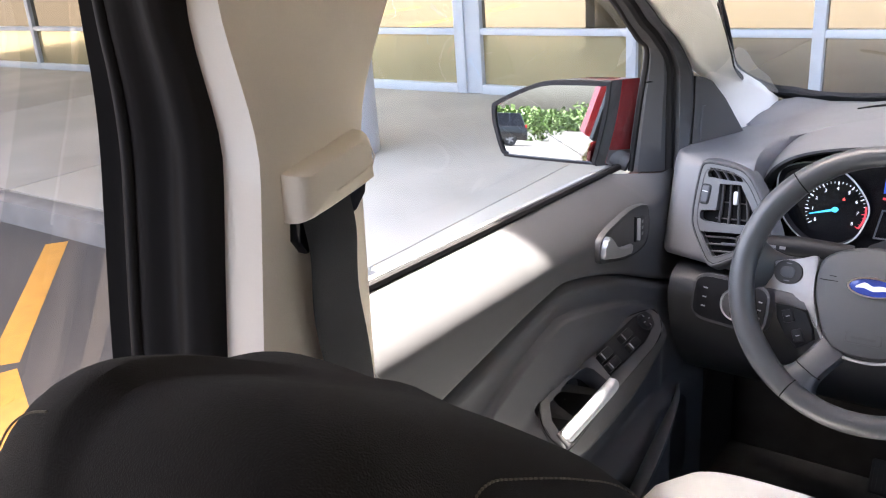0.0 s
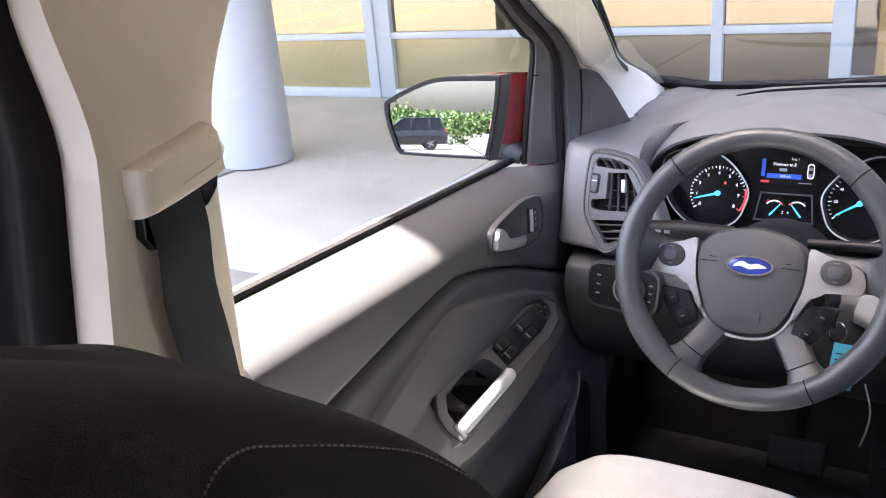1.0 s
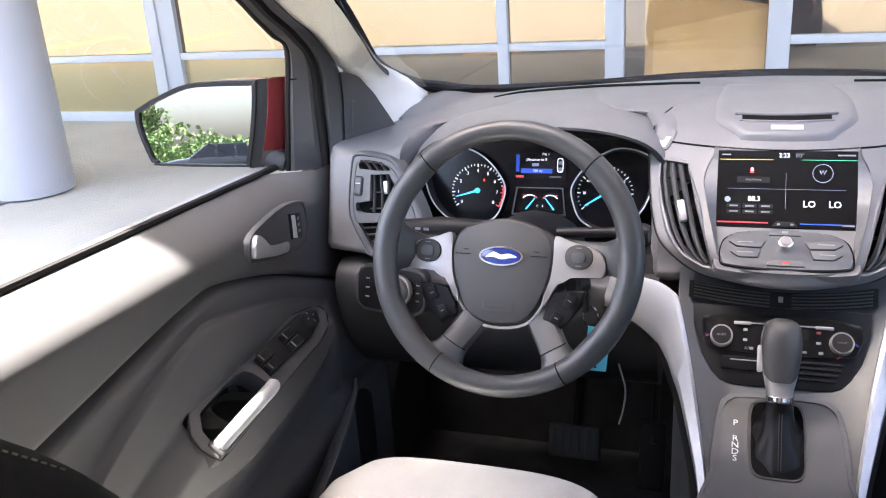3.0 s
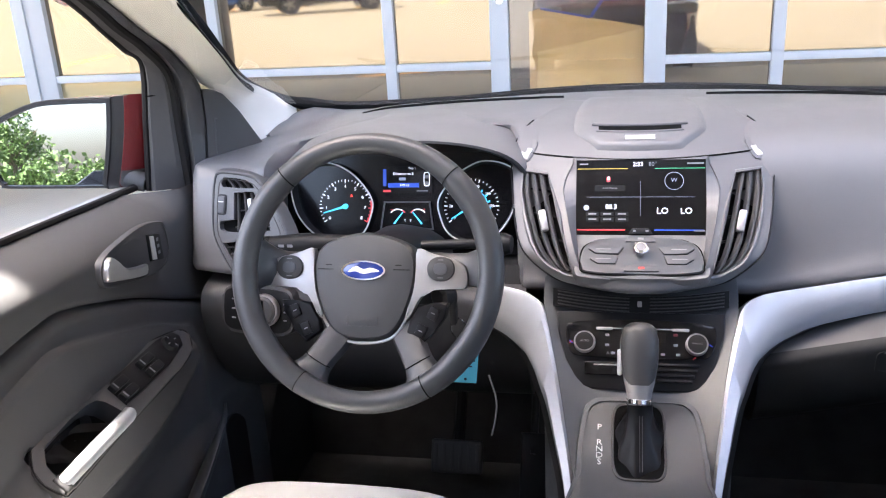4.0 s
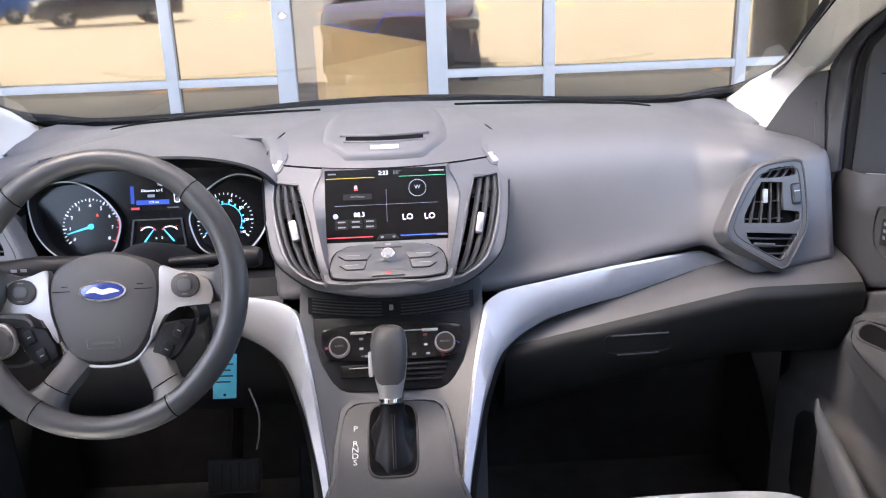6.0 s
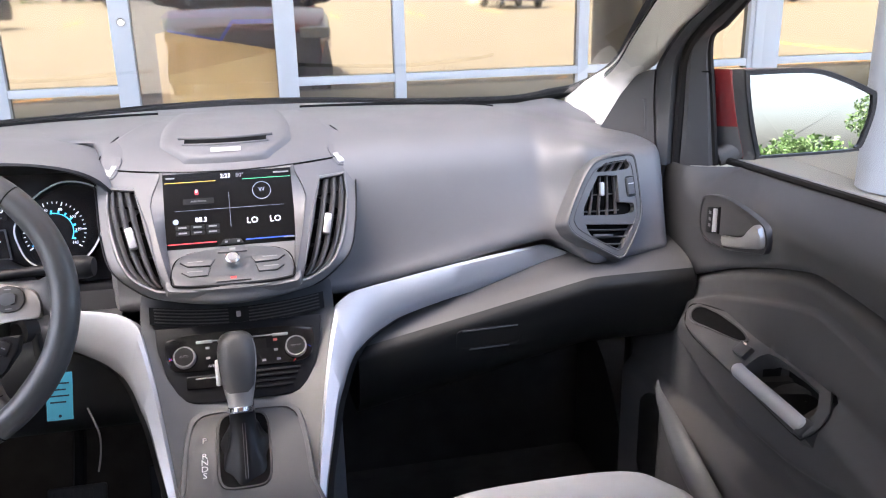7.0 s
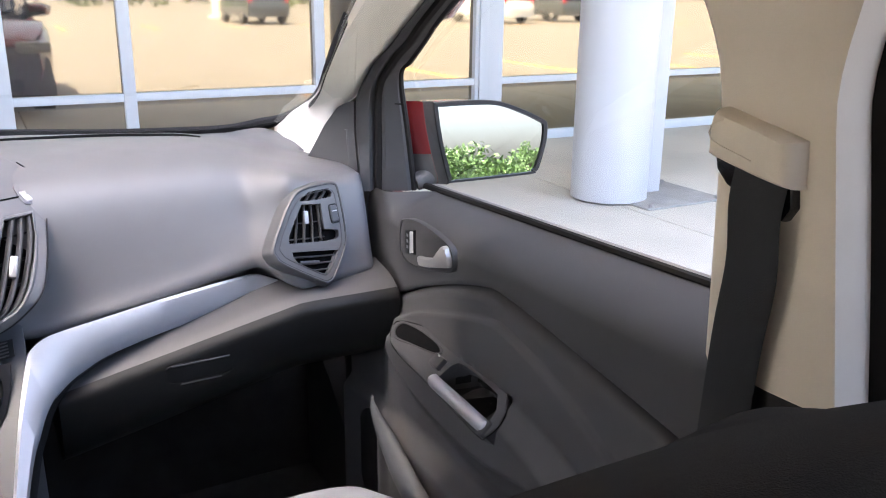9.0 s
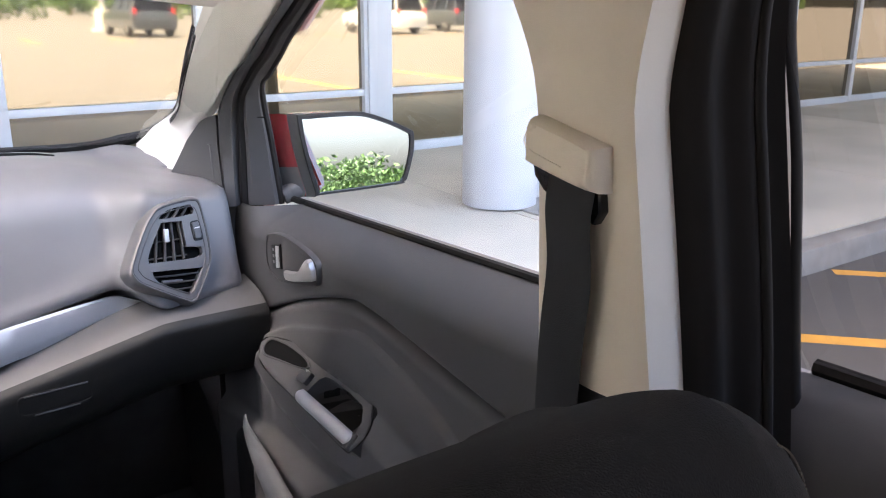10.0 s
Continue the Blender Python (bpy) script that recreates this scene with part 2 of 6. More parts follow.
def tube(pts, r, n=10, closed=False, flat=1.0, bm=None):
    p = [Vector(q) for q in pts]
    rows, side = [], None
    for i, q in enumerate(p):
        a = p[i - 1] if closed or i else q
        b = p[(i + 1) % len(p)] if closed or i + 1 < len(p) else q
        t = (b - a).normalized()
        if side is None:
            side = t.orthogonal().normalized()
        side = (side - t * side.dot(t)).normalized()
        up = t.cross(side)
        rr = r[i] if isinstance(r, (list, tuple)) else r
        rows.append([q + rr * (math.cos(2 * math.pi * k / n) * side + flat * math.sin(2 * math.pi * k / n) * up) for k in range(n)])
    return grid(rows, closed_u=True, closed_v=closed, caps=not closed, bm=bm)


def turned(profile, m, n=32, bm=None):
    """A solid of revolution about local z from (radius, z) pairs."""
    own = grid([[(r * math.cos(2 * math.pi * k / n), r * math.sin(2 * math.pi * k / n), z) for k in range(n)] for r, z in profile], closed_u=True, caps=True)
    own.transform(m)
    return join(bm, own) if bm else own


def oval(rx, ry, n=28, cx=0.0, cy=0.0, power=2.0):
    out = []
    for k in range(n):
        a = 2 * math.pi * k / n
        c, s = math.cos(a), math.sin(a)
        out.append((cx + rx * math.copysign(abs(c) ** (2 / power), c), cy + ry * math.copysign(abs(s) ** (2 / power), s)))
    return out


# Lettering, made once with the built-in font: centred, one metre high.
LETTERS = {}
def letters(words):
    obs = []
    for w in words:
        cu = bpy.data.curves.new("letters", 'FONT')
        cu.body, cu.align_x, cu.align_y, cu.resolution_u, cu.extrude = w, 'CENTER', 'CENTER', 2, 0.02
        obs.append((w, new("letters", cu)))
    deps = bpy.context.evaluated_depsgraph_get()
    for w, ob in obs:
        LETTERS[w] = bpy.data.meshes.new_from_object(ob.evaluated_get(deps))
    for w, ob in obs:
        cu = ob.data
        bpy.data.objects.remove(ob)
        bpy.data.curves.remove(cu)


def write(word, size, m, mat, parent, name="lettering", bold=0.0):
    me = LETTERS[word].copy()
    me.materials.clear()
    me.materials.append(mat)
    me.transform(m @ Matrix.Diagonal((size, size, size, 1)))
    return hang(new(name, me), parent)


letters(["P", "R", "N", "D", "S", "LO", "88.3", "2:23", "80°", "1", "2", "3", "4", "5", "6", "7", "8", "0", "x1000", "20", "40", "60", "80", "100", "120", "140", "F", "E", "H", "C", "A/C", "AUTO", "MAX A/C", "Distance to E", "109 mi", "Trip 1", "W", "Add Phone", "Phone", "Climate", "OK"])

# ---- the forecourt ----
KERB_Y, WALK_Z, SHOP_Y = 2.0, 0.145, 5.8

def slab(x0, x1, y0, y1, z0, z1, bev=0.0):
    return rbox(((x0 + x1) / 2, (y0 + y1) / 2, (z0 + z1) / 2), (x1 - x0, y1 - y0, z1 - z0), bev)

ground = tagged(part("ground", slab(-400, 400, -500, 300, -0.4, 0.0), M_ASPHALT), "grey worn asphalt of the parking lot", "asphalt", kind="structure")
pavement = tagged(thing("pavement", (0, 4, 0), "pale concrete pavement slabs along the shop front", "pavement"), kind="structure")
JOINTS = [-26, -20.5, -17.5, -14.5, -11.5, -8.5, -5.5, -2.5, 0.5, 3.5, 6.5, 9.5, 12.5, 15.5, 20, 26]
for a, b in zip(JOINTS, JOINTS[1:]):
    part("slab", slab(a + 0.004, b - 0.004, KERB_Y + 0.16, SHOP_Y + 0.3, -0.1, WALK_Z, 0.006), M_CONCRETE, pavement)
kerb = tagged(thing("kerb", (0, KERB_Y, 0), "weathered grey concrete kerb stones", "kerb"), kind="structure")
for a, b in zip(JOINTS, JOINTS[1:]):
    part("kerb_stone", slab(a + 0.003, b - 0.003, KERB_Y, KERB_Y + 0.155, -0.1, WALK_Z - 0.002, 0.025), M_KERB, kerb)

markings = tagged(thing("parking_lines", (0, 0, 0), "faded orange parking bay lines on the asphalt", "road marking"), kind="structure")
def stripe(x0, y0, x1, y1, w=0.11):
    d = Vector((x1 - x0, y1 - y0, 0)).normalized()
    s = Vector((-d.y, d.x, 0)) * w / 2
    a, b = Vector((x0, y0, 0.001)), Vector((x1, y1, 0.001))
    part("line", grid([[a + s, b + s], [a - s, b - s]]), M_STRIPE, markings)
for x in (-12.2, -9.6, 7.2, 9.9, 12.6, -14.9, 15.3):
    stripe(x, -3.6, x, 0.36)
stripe(-4.62, 1.93, -3.4, 0.98, 0.12)
stripe(-3.35, 0.92, -2.45, 0.55, 0.16)
stripe(4.45, 1.95, 5.2, 1.2, 0.09)
stripe(3.40, 1.55, 4.2, 0.72, 0.10)
stripe(-14.9, 0.40, -5.6, 0.40, 0.10)
stripe(5.4, 0.40, 15.3, 0.40, 0.10)
for x in range(-30, 34, 3):
    stripe(x, -18.5, x, -22.5, 0.08)

# the shop front: posts, rails and bronze panes
shop = tagged(thing("shop_front", (0, SHOP_Y, 0), "glazed shop front with pale aluminium frames and bronze glass", "shop front"), kind="structure")
POSTS = [(-12.85, .08), (-11.42, .08), (-9.98, .08), (-8.6, .08), (-7.2, .08), (-5.8, .08), (-4.415, .27), (-2.915, .08), (-1.585, .08), (-0.795, .13),
         (0.262, .14), (1.05, .08), (2.42, .08), (3.90, .27), (5.35, .08), (6.8, .08), (8.3, .08), (9.81, .08), (11.28, .08), (12.7, .08)]
def post(x, w):
    bm = rbox((x, SHOP_Y, 1.75), (w, 0.10, 3.2), 0.006)
    if w > 0.2:
        rbox((x - w * 0.22, SHOP_Y - 0.055, 1.75), (w * 0.30, 0.03, 3.2), 0.004, bm=bm)
    part("post", bm, M_FRAME, shop)
for x, w in POSTS:
    post(x, w)
for (a, wa), (b, wb) in zip(POSTS, POSTS[1:]):
    x0, x1 = a + wa / 2, b - wb / 2
    door = a < -0.7 and b > 0.2 and a > -1
    if not door:
        part("rail", slab(x0, x1, SHOP_Y - 0.045, SHOP_Y + 0.045, 0.645, 0.70, 0.005), M_FRAME, shop)
        # lower panes on the far left are gold and less metallic
        part("pane", slab(x0, x1, SHOP_Y, SHOP_Y + 0.012, 0.225, 0.645), M_GOLD_PANE if x1 < -2.9 else M_STORE, shop)
        part("pane", slab(x0, x1, SHOP_Y, SHOP_Y + 0.012, 0.70, 2.45), M_STORE, shop)
        part("rail", slab(x0, x1, SHOP_Y - 0.05, SHOP_Y + 0.05, WALK_Z, 0.225, 0.006), M_FRAME, shop)
    else:
        part("pane", slab(x0, x1, SHOP_Y + 0.01, SHOP_Y + 0.022, 0.36, 2.45), M_SHOPDOOR, shop, "bronze see-through glass of the shop door").visible_shadow = False
        part("rail", slab(x0, x1, SHOP_Y - 0.03, SHOP_Y + 0.03, WALK_Z + 0.012, 0.36, 0.006), M_FRAME, shop)
    part("rail", slab(x0, x1, SHOP_Y - 0.05, SHOP_Y + 0.05, 2.45, 2.53, 0.006), M_FRAME, shop)
lock = tagged(part("door_lock", turned([(0.0, 0), (0.028, 0), (0.028, 0.012), (0.02, 0.02), (0.0, 0.02)], basis((-0.785, SHOP_Y - 0.05, 1.11), (1, 0, 0), (0, 0, 1)), 20), M_CHROME), "round chrome lock on the shop door post", "door lock")
wall = tagged(part("wall_shop", slab(-30, 30, SHOP_Y - 0.05, SHOP_Y + 0.3, 2.53, 4.4), M_CANOPY), "pale wall above the shop windows", "wall", kind="structure")
for x0, x1 in ((-30, -12.9), (12.75, 30)):
    tagged(part("wall_shop", slab(x0, x1, SHOP_Y - 0.02, SHOP_Y + 0.3, 0.0, 2.53), M_CANOPY), "pale wall beside the shop windows", "wall", kind="structure")
canopy = tagged(part("canopy", slab(-16, 16, 0.84, SHOP_Y - 0.05, 3.75, 4.15, 0.02), M_CANOPY), "flat white canopy over the pavement", "canopy", kind="structure")

for x0, x1, y0, y1, z0, z1, name in ((-2.5, 2.5, 9.0, 9.1, .145, 2.6, "wall_back"), (-2.5, -2.4, SHOP_Y + .3, 9.0, .145, 2.6, "wall_side"), (2.4, 2.5, SHOP_Y + .3, 9.0, .145, 2.6, "wall_side"), (-2.5, 2.5, SHOP_Y + .3, 9.1, .05, .145, "floor_shop"), (-2.5, 2.5, SHOP_Y + .3, 9.1, 2.6, 2.7, "ceiling_shop")):
    tagged(part(name, slab(x0, x1, y0, y1, z0, z1), M_TAUPE), "dim plain room behind the shop door", "room", kind="structure")
# made-up flat shapes that stand in for the car front's reflection
board = thing("reflection_shapes", (-.2, SHOP_Y + .12, WALK_Z), "flat shapes imitating the car's reflection in the shop door", "board")
BM = basis((0, SHOP_Y + .10, 0), (1, 0, 0), (0, 0, 1))
part("main_field", prism([(-.60, .30), (.19, .30), (.19, .89), (-.173, .962), (-.517, 1.037), (-.60, 1.017)], .004, BM, 0, 0), M_REFL_BROWN, board)
part("low_field", prism([(-.55, .30), (.19, .30), (.19, .875), (-.54, .742)], .003, BM, 0, .006), M_REFL_PALE, board, "paler lower field of the reflection")
part("upper_field", prism([(-.54, 1.05), (-.173, .972), (-.086, 1.085), (.19, 1.085), (.19, 1.12), (-.54, 1.12)], .003, BM, 0, -.006), M_GREY, board)
for a, b, w in (((-.517, 1.037), (-.173, .965), .016), ((-.173, .965), (-.086, 1.085), .022), ((-.086, 1.085), (.19, 1.082), .030)):
    d = Vector((b[0] - a[0], b[1] - a[1], 0)).normalized()
    n = Vector((-d.y, d.x, 0)) * w / 2
    part("edging", prism([(a[0] - n.x, a[1] - n.y), (b[0] - n.x, b[1] - n.y), (b[0] + n.x, b[1] + n.y), (a[0] + n.x, a[1] + n.y)], .002, BM, 0, .010), M_REFL_BLUE, board, "blue edge of the reflection")
part("bar", prism([(-.56, 1.12), (.19, 1.115), (.19, 1.17), (-.50, 1.17)], .03, BM, 0, 0), M_REFL_VIOLET, board, "dark violet bar")

# steel columns on their base plates
def column(x, y, r, s):
    c = thing("column", (x, y, WALK_Z), "pale grey painted steel column carrying the canopy", "column", "canopy columns")
    part("shaft", turned([(r, WALK_Z + 0.012), (r, 3.75)], Matrix.Translation((x, y, 0)), 40), M_COLUMN, c)
    part("flange", rbox((x + s * (r + 0.065), y - 0.03, 1.95), (0.15, 0.05, 3.6), 0.006), M_COLUMN, c, "flat steel flange")
    plate = part("base_plate", rbox((x + s * 0.30, y - 0.12, WALK_Z + 0.007), (0.64, 0.56, 0.014), 0.004), M_KERB, c, "thin weathered base plate")
    for dx in (-0.27, 0.27):
        for dy in (-0.25, 0.25):
            part("bolt", turned([(0.0, 0), (0.016, 0), (0.016, 0.018), (0.0, 0.018)], Matrix.Translation((x + s * 0.30 + dx, y - 0.12 + dy, WALK_Z + 0.014)), 6), M_KERB, plate)
column(-4.02, 3.68, 0.24, -1)
column(3.58, 3.76, 0.24, 1)

# ---- what the panes and mirrors show: the lot, its cars, trees ----
def wheel_parts(car, x, y, r=0.34):
    s = 1 if x > 0 else -1
    m = basis((x, y, r), (0, 1, 0), (0, 0, 1)) if s > 0 else basis((x, y, r), (0, -1, 0), (0, 0, 1))
    w = part("wheel", turned([(r * .55, -.2), (r * .93, -.2), (r, -.16), (r, -.03), (r * .93, 0.0), (r * .64, 0.0), (r * .6, -.02)], m, 28), M_TIRE, car)
    bm = turned([(0.0, 0.0), (0.05, 0.0), (0.06, -.015), (r * .1, -.03), (r * .1, -.05), (0.0, -.05)], m, 16)
    for k in range(5):
        a = 2 * math.pi * k / 5
        rbox((r * .33, 0, -.02), (r * .55, 0.07, 0.03), 0.008, m @ Matrix.Rotation(a, 4, 'Z'), bm=bm)
    turned([(r * .56, -.03), (r * .64, -.01), (r * .64, -.19), (r * .56, -.19)], m, 28, bm=bm)
    part("rim", bm, M_SATIN, w)

def parked_car(x, y, turn, paint, label, tall=1.0):
    """A parked sport-utility car, facing local +y, built round its own middle and then set down."""
    c = thing("parked_car", (0, 0, 0), label, "car", "cars parked in the lot")
    ys = [-2.25, -2.2, -1.9, -1.0, 0.0, 0.75, 1.0, 1.5, 1.95, 2.2, 2.28]
    tops = [0.75, 0.95, 1.02, 1.03, 1.02, 1.0, 0.99, 0.95, 0.88, 0.78, 0.6]
    half = [0.78, 0.86, 0.90, 0.91, 0.91, 0.91, 0.91, 0.90, 0.87, 0.80, 0.72]
    rows = []
    for yy, t, h in zip(ys, tops, half):
        lo = 0.30
        rows.append([(-h * .93, yy, lo), (-h, yy, lo + .18), (-h, yy, t * .7), (-h * .97, yy, t - .04), (-h * .9, yy, t), (0, yy, t + .03), (h * .9, yy, t), (h * .97, yy, t - .04), (h, yy, t * .7), (h, yy, lo + .18), (h * .93, yy, lo)])
    part("body", grid(rows, closed_u=True, caps=True), paint, c)
    top = 1.68 * tall
    cab = [[(-.80, -2.1, 1.0), (.80, -2.1, 1.0), (.82, .95, .99), (-.82, .95, .99)], [(-.62, -1.85, top - .04), (.62, -1.85, top - .04), (.62, .05, top - .03), (-.62, .05, top - .03)]]
    part("glasshouse", grid([spline(r, 1, True) for r in cab], closed_u=True), M_GLOSS, c, "dark window glass")
    part("roof", rbox((0, -.9, top - .02), (1.27, 1.95, .06), .025), paint, c)
    for s in (-1, 1):
        for a, b in (((.81, .95, .99), (.62, .05, top - .03)), ((.84, -.35, 1.0), (.63, -.4, top - .03)), ((.82, -1.35, 1.0), (.63, -1.3, top - .03)), ((.80, -2.1, 1.0), (.62, -1.85, top - .03))):
            part("pillar", tube([(s * a[0], a[1], a[2]), (s * b[0], b[1], b[2])], 0.035, 8), paint, c)
        part("headlamp", rbox((s * .66, 2.13, .76), (.3, .16, .12), .04), M_LAMP, c)
        part("tail_lamp", rbox((s * .74, -2.16, .95), (.16, .12, .3), .03), M_REDINK, c)
        part("mirror", rbox((s * 1.0, .62, 1.08), (.18, .1, .13), .03), paint, c)
        for yy in (-1.35, 1.38):
            wheel_parts(c, s * .9, yy)
    part("grille", rbox((0, 2.24, .66), (.9, .06, .16), .02), M_BLACK, c)
    part("bumper", rbox((0, 2.24, .42), (1.5, .14, .18), .05), M_BLACK, c)
    c.location = (x, y, 0)
    c.rotation_euler = (0, 0, radians(turn))
    return c

P_BLACK = material("black car paint", (0.012, 0.012, 0.014), 0.2, 0.2, coat=1.0, rvary=0.03)
P_GREY = material("grey car paint", (0.09, 0.10, 0.11), 0.25, 0.4, coat=1.0, rvary=0.03)
P_WHITE = material("white car paint", (0.72, 0.72, 0.70), 0.3, coat=1.0, rvary=0.03)
P_BLUE = material("blue car paint", (0.02, 0.08, 0.30), 0.25, 0.3, coat=1.0, rvary=0.03)
for x, y, turn, paint, label in (
        (-17.5, -24.6, 8, P_GREY, "grey sport-utility car parked in the sunny lot"), (-22.0, -31, 0, P_WHITE, "white car parked at the far side of the lot"),
        (-27.5, -34, 0, P_BLACK, "black car parked at the far side of the lot"), (10.8, -24.0, 180, P_GREY, "grey pick-up sized car parked in the lot"),
        (16.8, -25.0, 180, P_BLACK, "black sport-utility car parked in the lot"), (21.5, -22.5, 176, P_WHITE, "white car parked in the lot"),
        (26.0, -24.0, 180, P_GREY, "grey car parked beside the white one"), (-9.5, -17.0, 64, P_BLACK, "black off-road car standing in the lot"),
        (-6.6, -42.0, 80, P_BLACK, "black off-road car parked across the lot"), (-13.5, -21.5, 40, P_BLUE, "blue car standing behind the off-road car"), (31.0, -24.0, 180, P_BLACK, "black car at the end of the row")):
    parked_car(x, y, turn, paint, label)

pole = thing("lamp_post", (10.9, -29.7, 0), "pale lamp post on a round concrete foot", "lamp post")
part("foot", turned([(0.0, 0), (0.55, 0), (0.55, 0.12), (0.34, 0.14), (0.33, 0.95), (0.30, 1.0), (0.0, 1.0)], Matrix.Translation((10.9, -29.7, 0)), 28), M_CONCRETE, pole)
part("shaft", tube([(10.9, -29.7, 1.0), (10.9, -29.7, 8.5)], [0.12, 0.08], 14), M_COLUMN, pole)
part("lamp_head", rbox((10.9, -29.3, 8.55), (0.35, 1.1, 0.16), 0.04), M_COLUMN, pole)

def leaf_cloud(name, centre, size, n, leaf, parent, seed):
    rng = np.random.default_rng(seed)
    blobs = rng.normal(0, 0.42, (14, 3)) * size + centre
    verts, faces = [], []
    for k in range(n):
        b = blobs[rng.integers(14)]
        v = rng.normal(size=3)
        p = b + v / np.linalg.norm(v) * size * 0.34 * rng.uniform(0.55, 1.05)
        a, c = rng.normal(size=3), rng.normal(size=3)
        a = a / np.linalg.norm(a) * leaf * rng.uniform(0.6, 1.3)
        c = np.cross(a, c)
        c = c / np.linalg.norm(c) * leaf * 0.5
        i = len(verts)
        verts += [tuple(p - a), tuple(p + c), tuple(p + a), tuple(p - c)]
        faces.append((i, i + 1, i + 2, i + 3))
    me = bpy.data.meshes.new(name)
    me.from_pydata(verts, [], faces)
    me.materials.append(M_LEAF)
    return hang(new(name, me), parent)

def tree(x, y, h, seed):
    t = thing("tree", (x, y, 0), "leafy green tree at the edge of the lot", "tree", "trees behind the lot")
    rng = np.random.default_rng(seed)
    bm = tube([(x, y, -0.05), (x + .05, y, h * .25), (x - .05, y + .05, h * .6)], [h * .035, h * .026, h * .012], 9)
    for k in range(6):
        a = k * 1.05 + rng.uniform(0, .5)
        z = h * rng.uniform(.28, .5)
        tube([(x, y, z), (x + h * .14 * math.cos(a), y + h * .14 * math.sin(a), z + h * .12), (x + h * .26 * math.cos(a), y + h * .26 * math.sin(a), z + h * .26)], [h * .013, h * .009, h * .004], 6, bm=bm)
    part("trunk", bm, M_BARK, t)
    leaf_cloud("crown", np.array((x, y, h * .63)), np.array((h * .36, h * .36, h * .32)), 2600, h * .022, t, seed)
for k, (x, y, h) in enumerate(((-13.5, -58, 7), (-19, -60, 8), (-26, -62, 8), (5.5, -66, 4.2), (11.5, -70, 4), (19, -72, 8), (28, -66, 7), (37, -70, 8), (-24, -47, 9), (-33, -50, 10))):
    tree(x, y, h, 40 + k)
hedge = thing("hedge", (10, -56, 0), "long clipped green hedge beyond the lot", "hedge", kind="stuff")
for k in range(16):
    leaf_cloud("foliage", np.array((-16 + k * 3.9, -56.0 + (k % 3) * .4, 1.2)), np.array((2.4, 1.2, 1.4)), 900, 0.17, hedge, 90 + k)
woods = thing("far_woods", (0, -150, 0), "far uneven line of leafy green woods", "woods", kind="stuff")
for k in range(34):
    x = -190 + k * 11.5
    leaf_cloud("foliage", np.array((x, -140.0 - 9 * math.sin(k * 1.7), 2.6 + 1.1 * math.sin(k * 2.3))), np.array((9.0, 4.0, 3.4 + 1.2 * math.sin(k * 1.1))), 420, 0.75, woods, 200 + k)
backdrop = tagged(part("backdrop", grid([[(-260, -150, z), (-90, -165, z), (90, -165, z), (260, -150, z)] for z in (0.0, 3.4)]), M_LEAF), "far dark green line of woods", "woods", kind="structure")

# ---- the car: shell ----
car = thing("car", (0, 0, 0.3), "deep red sport-utility car standing at the kerb", "car")

def hull_row(y, half, top, lo=0.32, inset=0.0):
    return [(s * h, y, z) for s, h, z in ((-1, half * .93, lo), (-1, half, lo + .2), (-1, half + .005, top * .72), (-1, half - .015, top - .05), (-1, half - .06, top))]

# flanks and tail
for s in (-1, 1):
    rows = []
    for y, h, t in ((-2.02, .80, 1.0), (-1.9, .88, 1.06), (-1.4, .915, 1.06), (-.6, .92, 1.05), (.2, .92, 1.025), (.95, .92, 1.0), (1.15, .92, 1.0)):
        rows.append([(-s * p[0], p[1], p[2]) for p in hull_row(y, h, t)])
    part("flank", thicken(grid(rows), 0.012), M_RED, car)
    rows = []
    for y, h, t in ((1.152, .92, 1.0), (1.5, .925, 1.0), (1.9, .91, .97), (2.2, .86, .90), (2.42, .76, .82)):
        rows.append([(-s * p[0], p[1], p[2]) for p in hull_row(y, h, t, .36)])
    part("wing", thicken(grid(rows), 0.01), M_RED, car)
    part("headlight", rbox((s * .70, 2.30, .80), (.34, .26, .12), .05, None, 3), M_LAMP, car)
hood_rows = []
for y, w, z in ((1.60, .86, 1.02), (1.75, .86, 1.03), (1.95, .85, 1.0), (2.2, .80, .93), (2.38, .72, .86), (2.46, .66, .80)):
    hood_rows.append([(w * u, y - .05 * u * u, z + .045 * (1 - u * u)) for u in np.linspace(-1, 1, 15)])
part("bonnet", thicken(grid(hood_rows), 0.01), M_RED, car)
# Grey instead of body red: the shop glass's veil is put into the colour.
part("front_bumper", grid([[(w * u, y - .26 * abs(u) ** 3, z) for u in np.linspace(-1, 1, 21)] for y, w, z in ((2.48, .70, .80), (2.55, .84, .70), (2.58, .86, .55), (2.57, .88, .42), (2.50, .88, .30))]), M_GREY, car, "front bumper greyed like its veiled reflection")
part("grille", rbox((0, 2.555, .68), (.95, .06, .09), .02), M_BLACK, car)
part("lower_grille", rbox((0, 2.575, .44), (1.15, .05, .14), .02), M_BLACK, car)
part("tailgate", thicken(grid([[(.84 * u, -2.02 - .06 * (1 - u * u), z) for u in np.linspace(-1, 1, 9)] for z in (.40, .75, 1.06)]), .012), M_RED, car)
for s in (-1, 1):
    for y in (-1.32, 1.42):
        wheel_parts(car, s * .90, y, .35)

def mirror_x(pts, s):
    return [(s * p[0], p[1], p[2]) for p in pts]

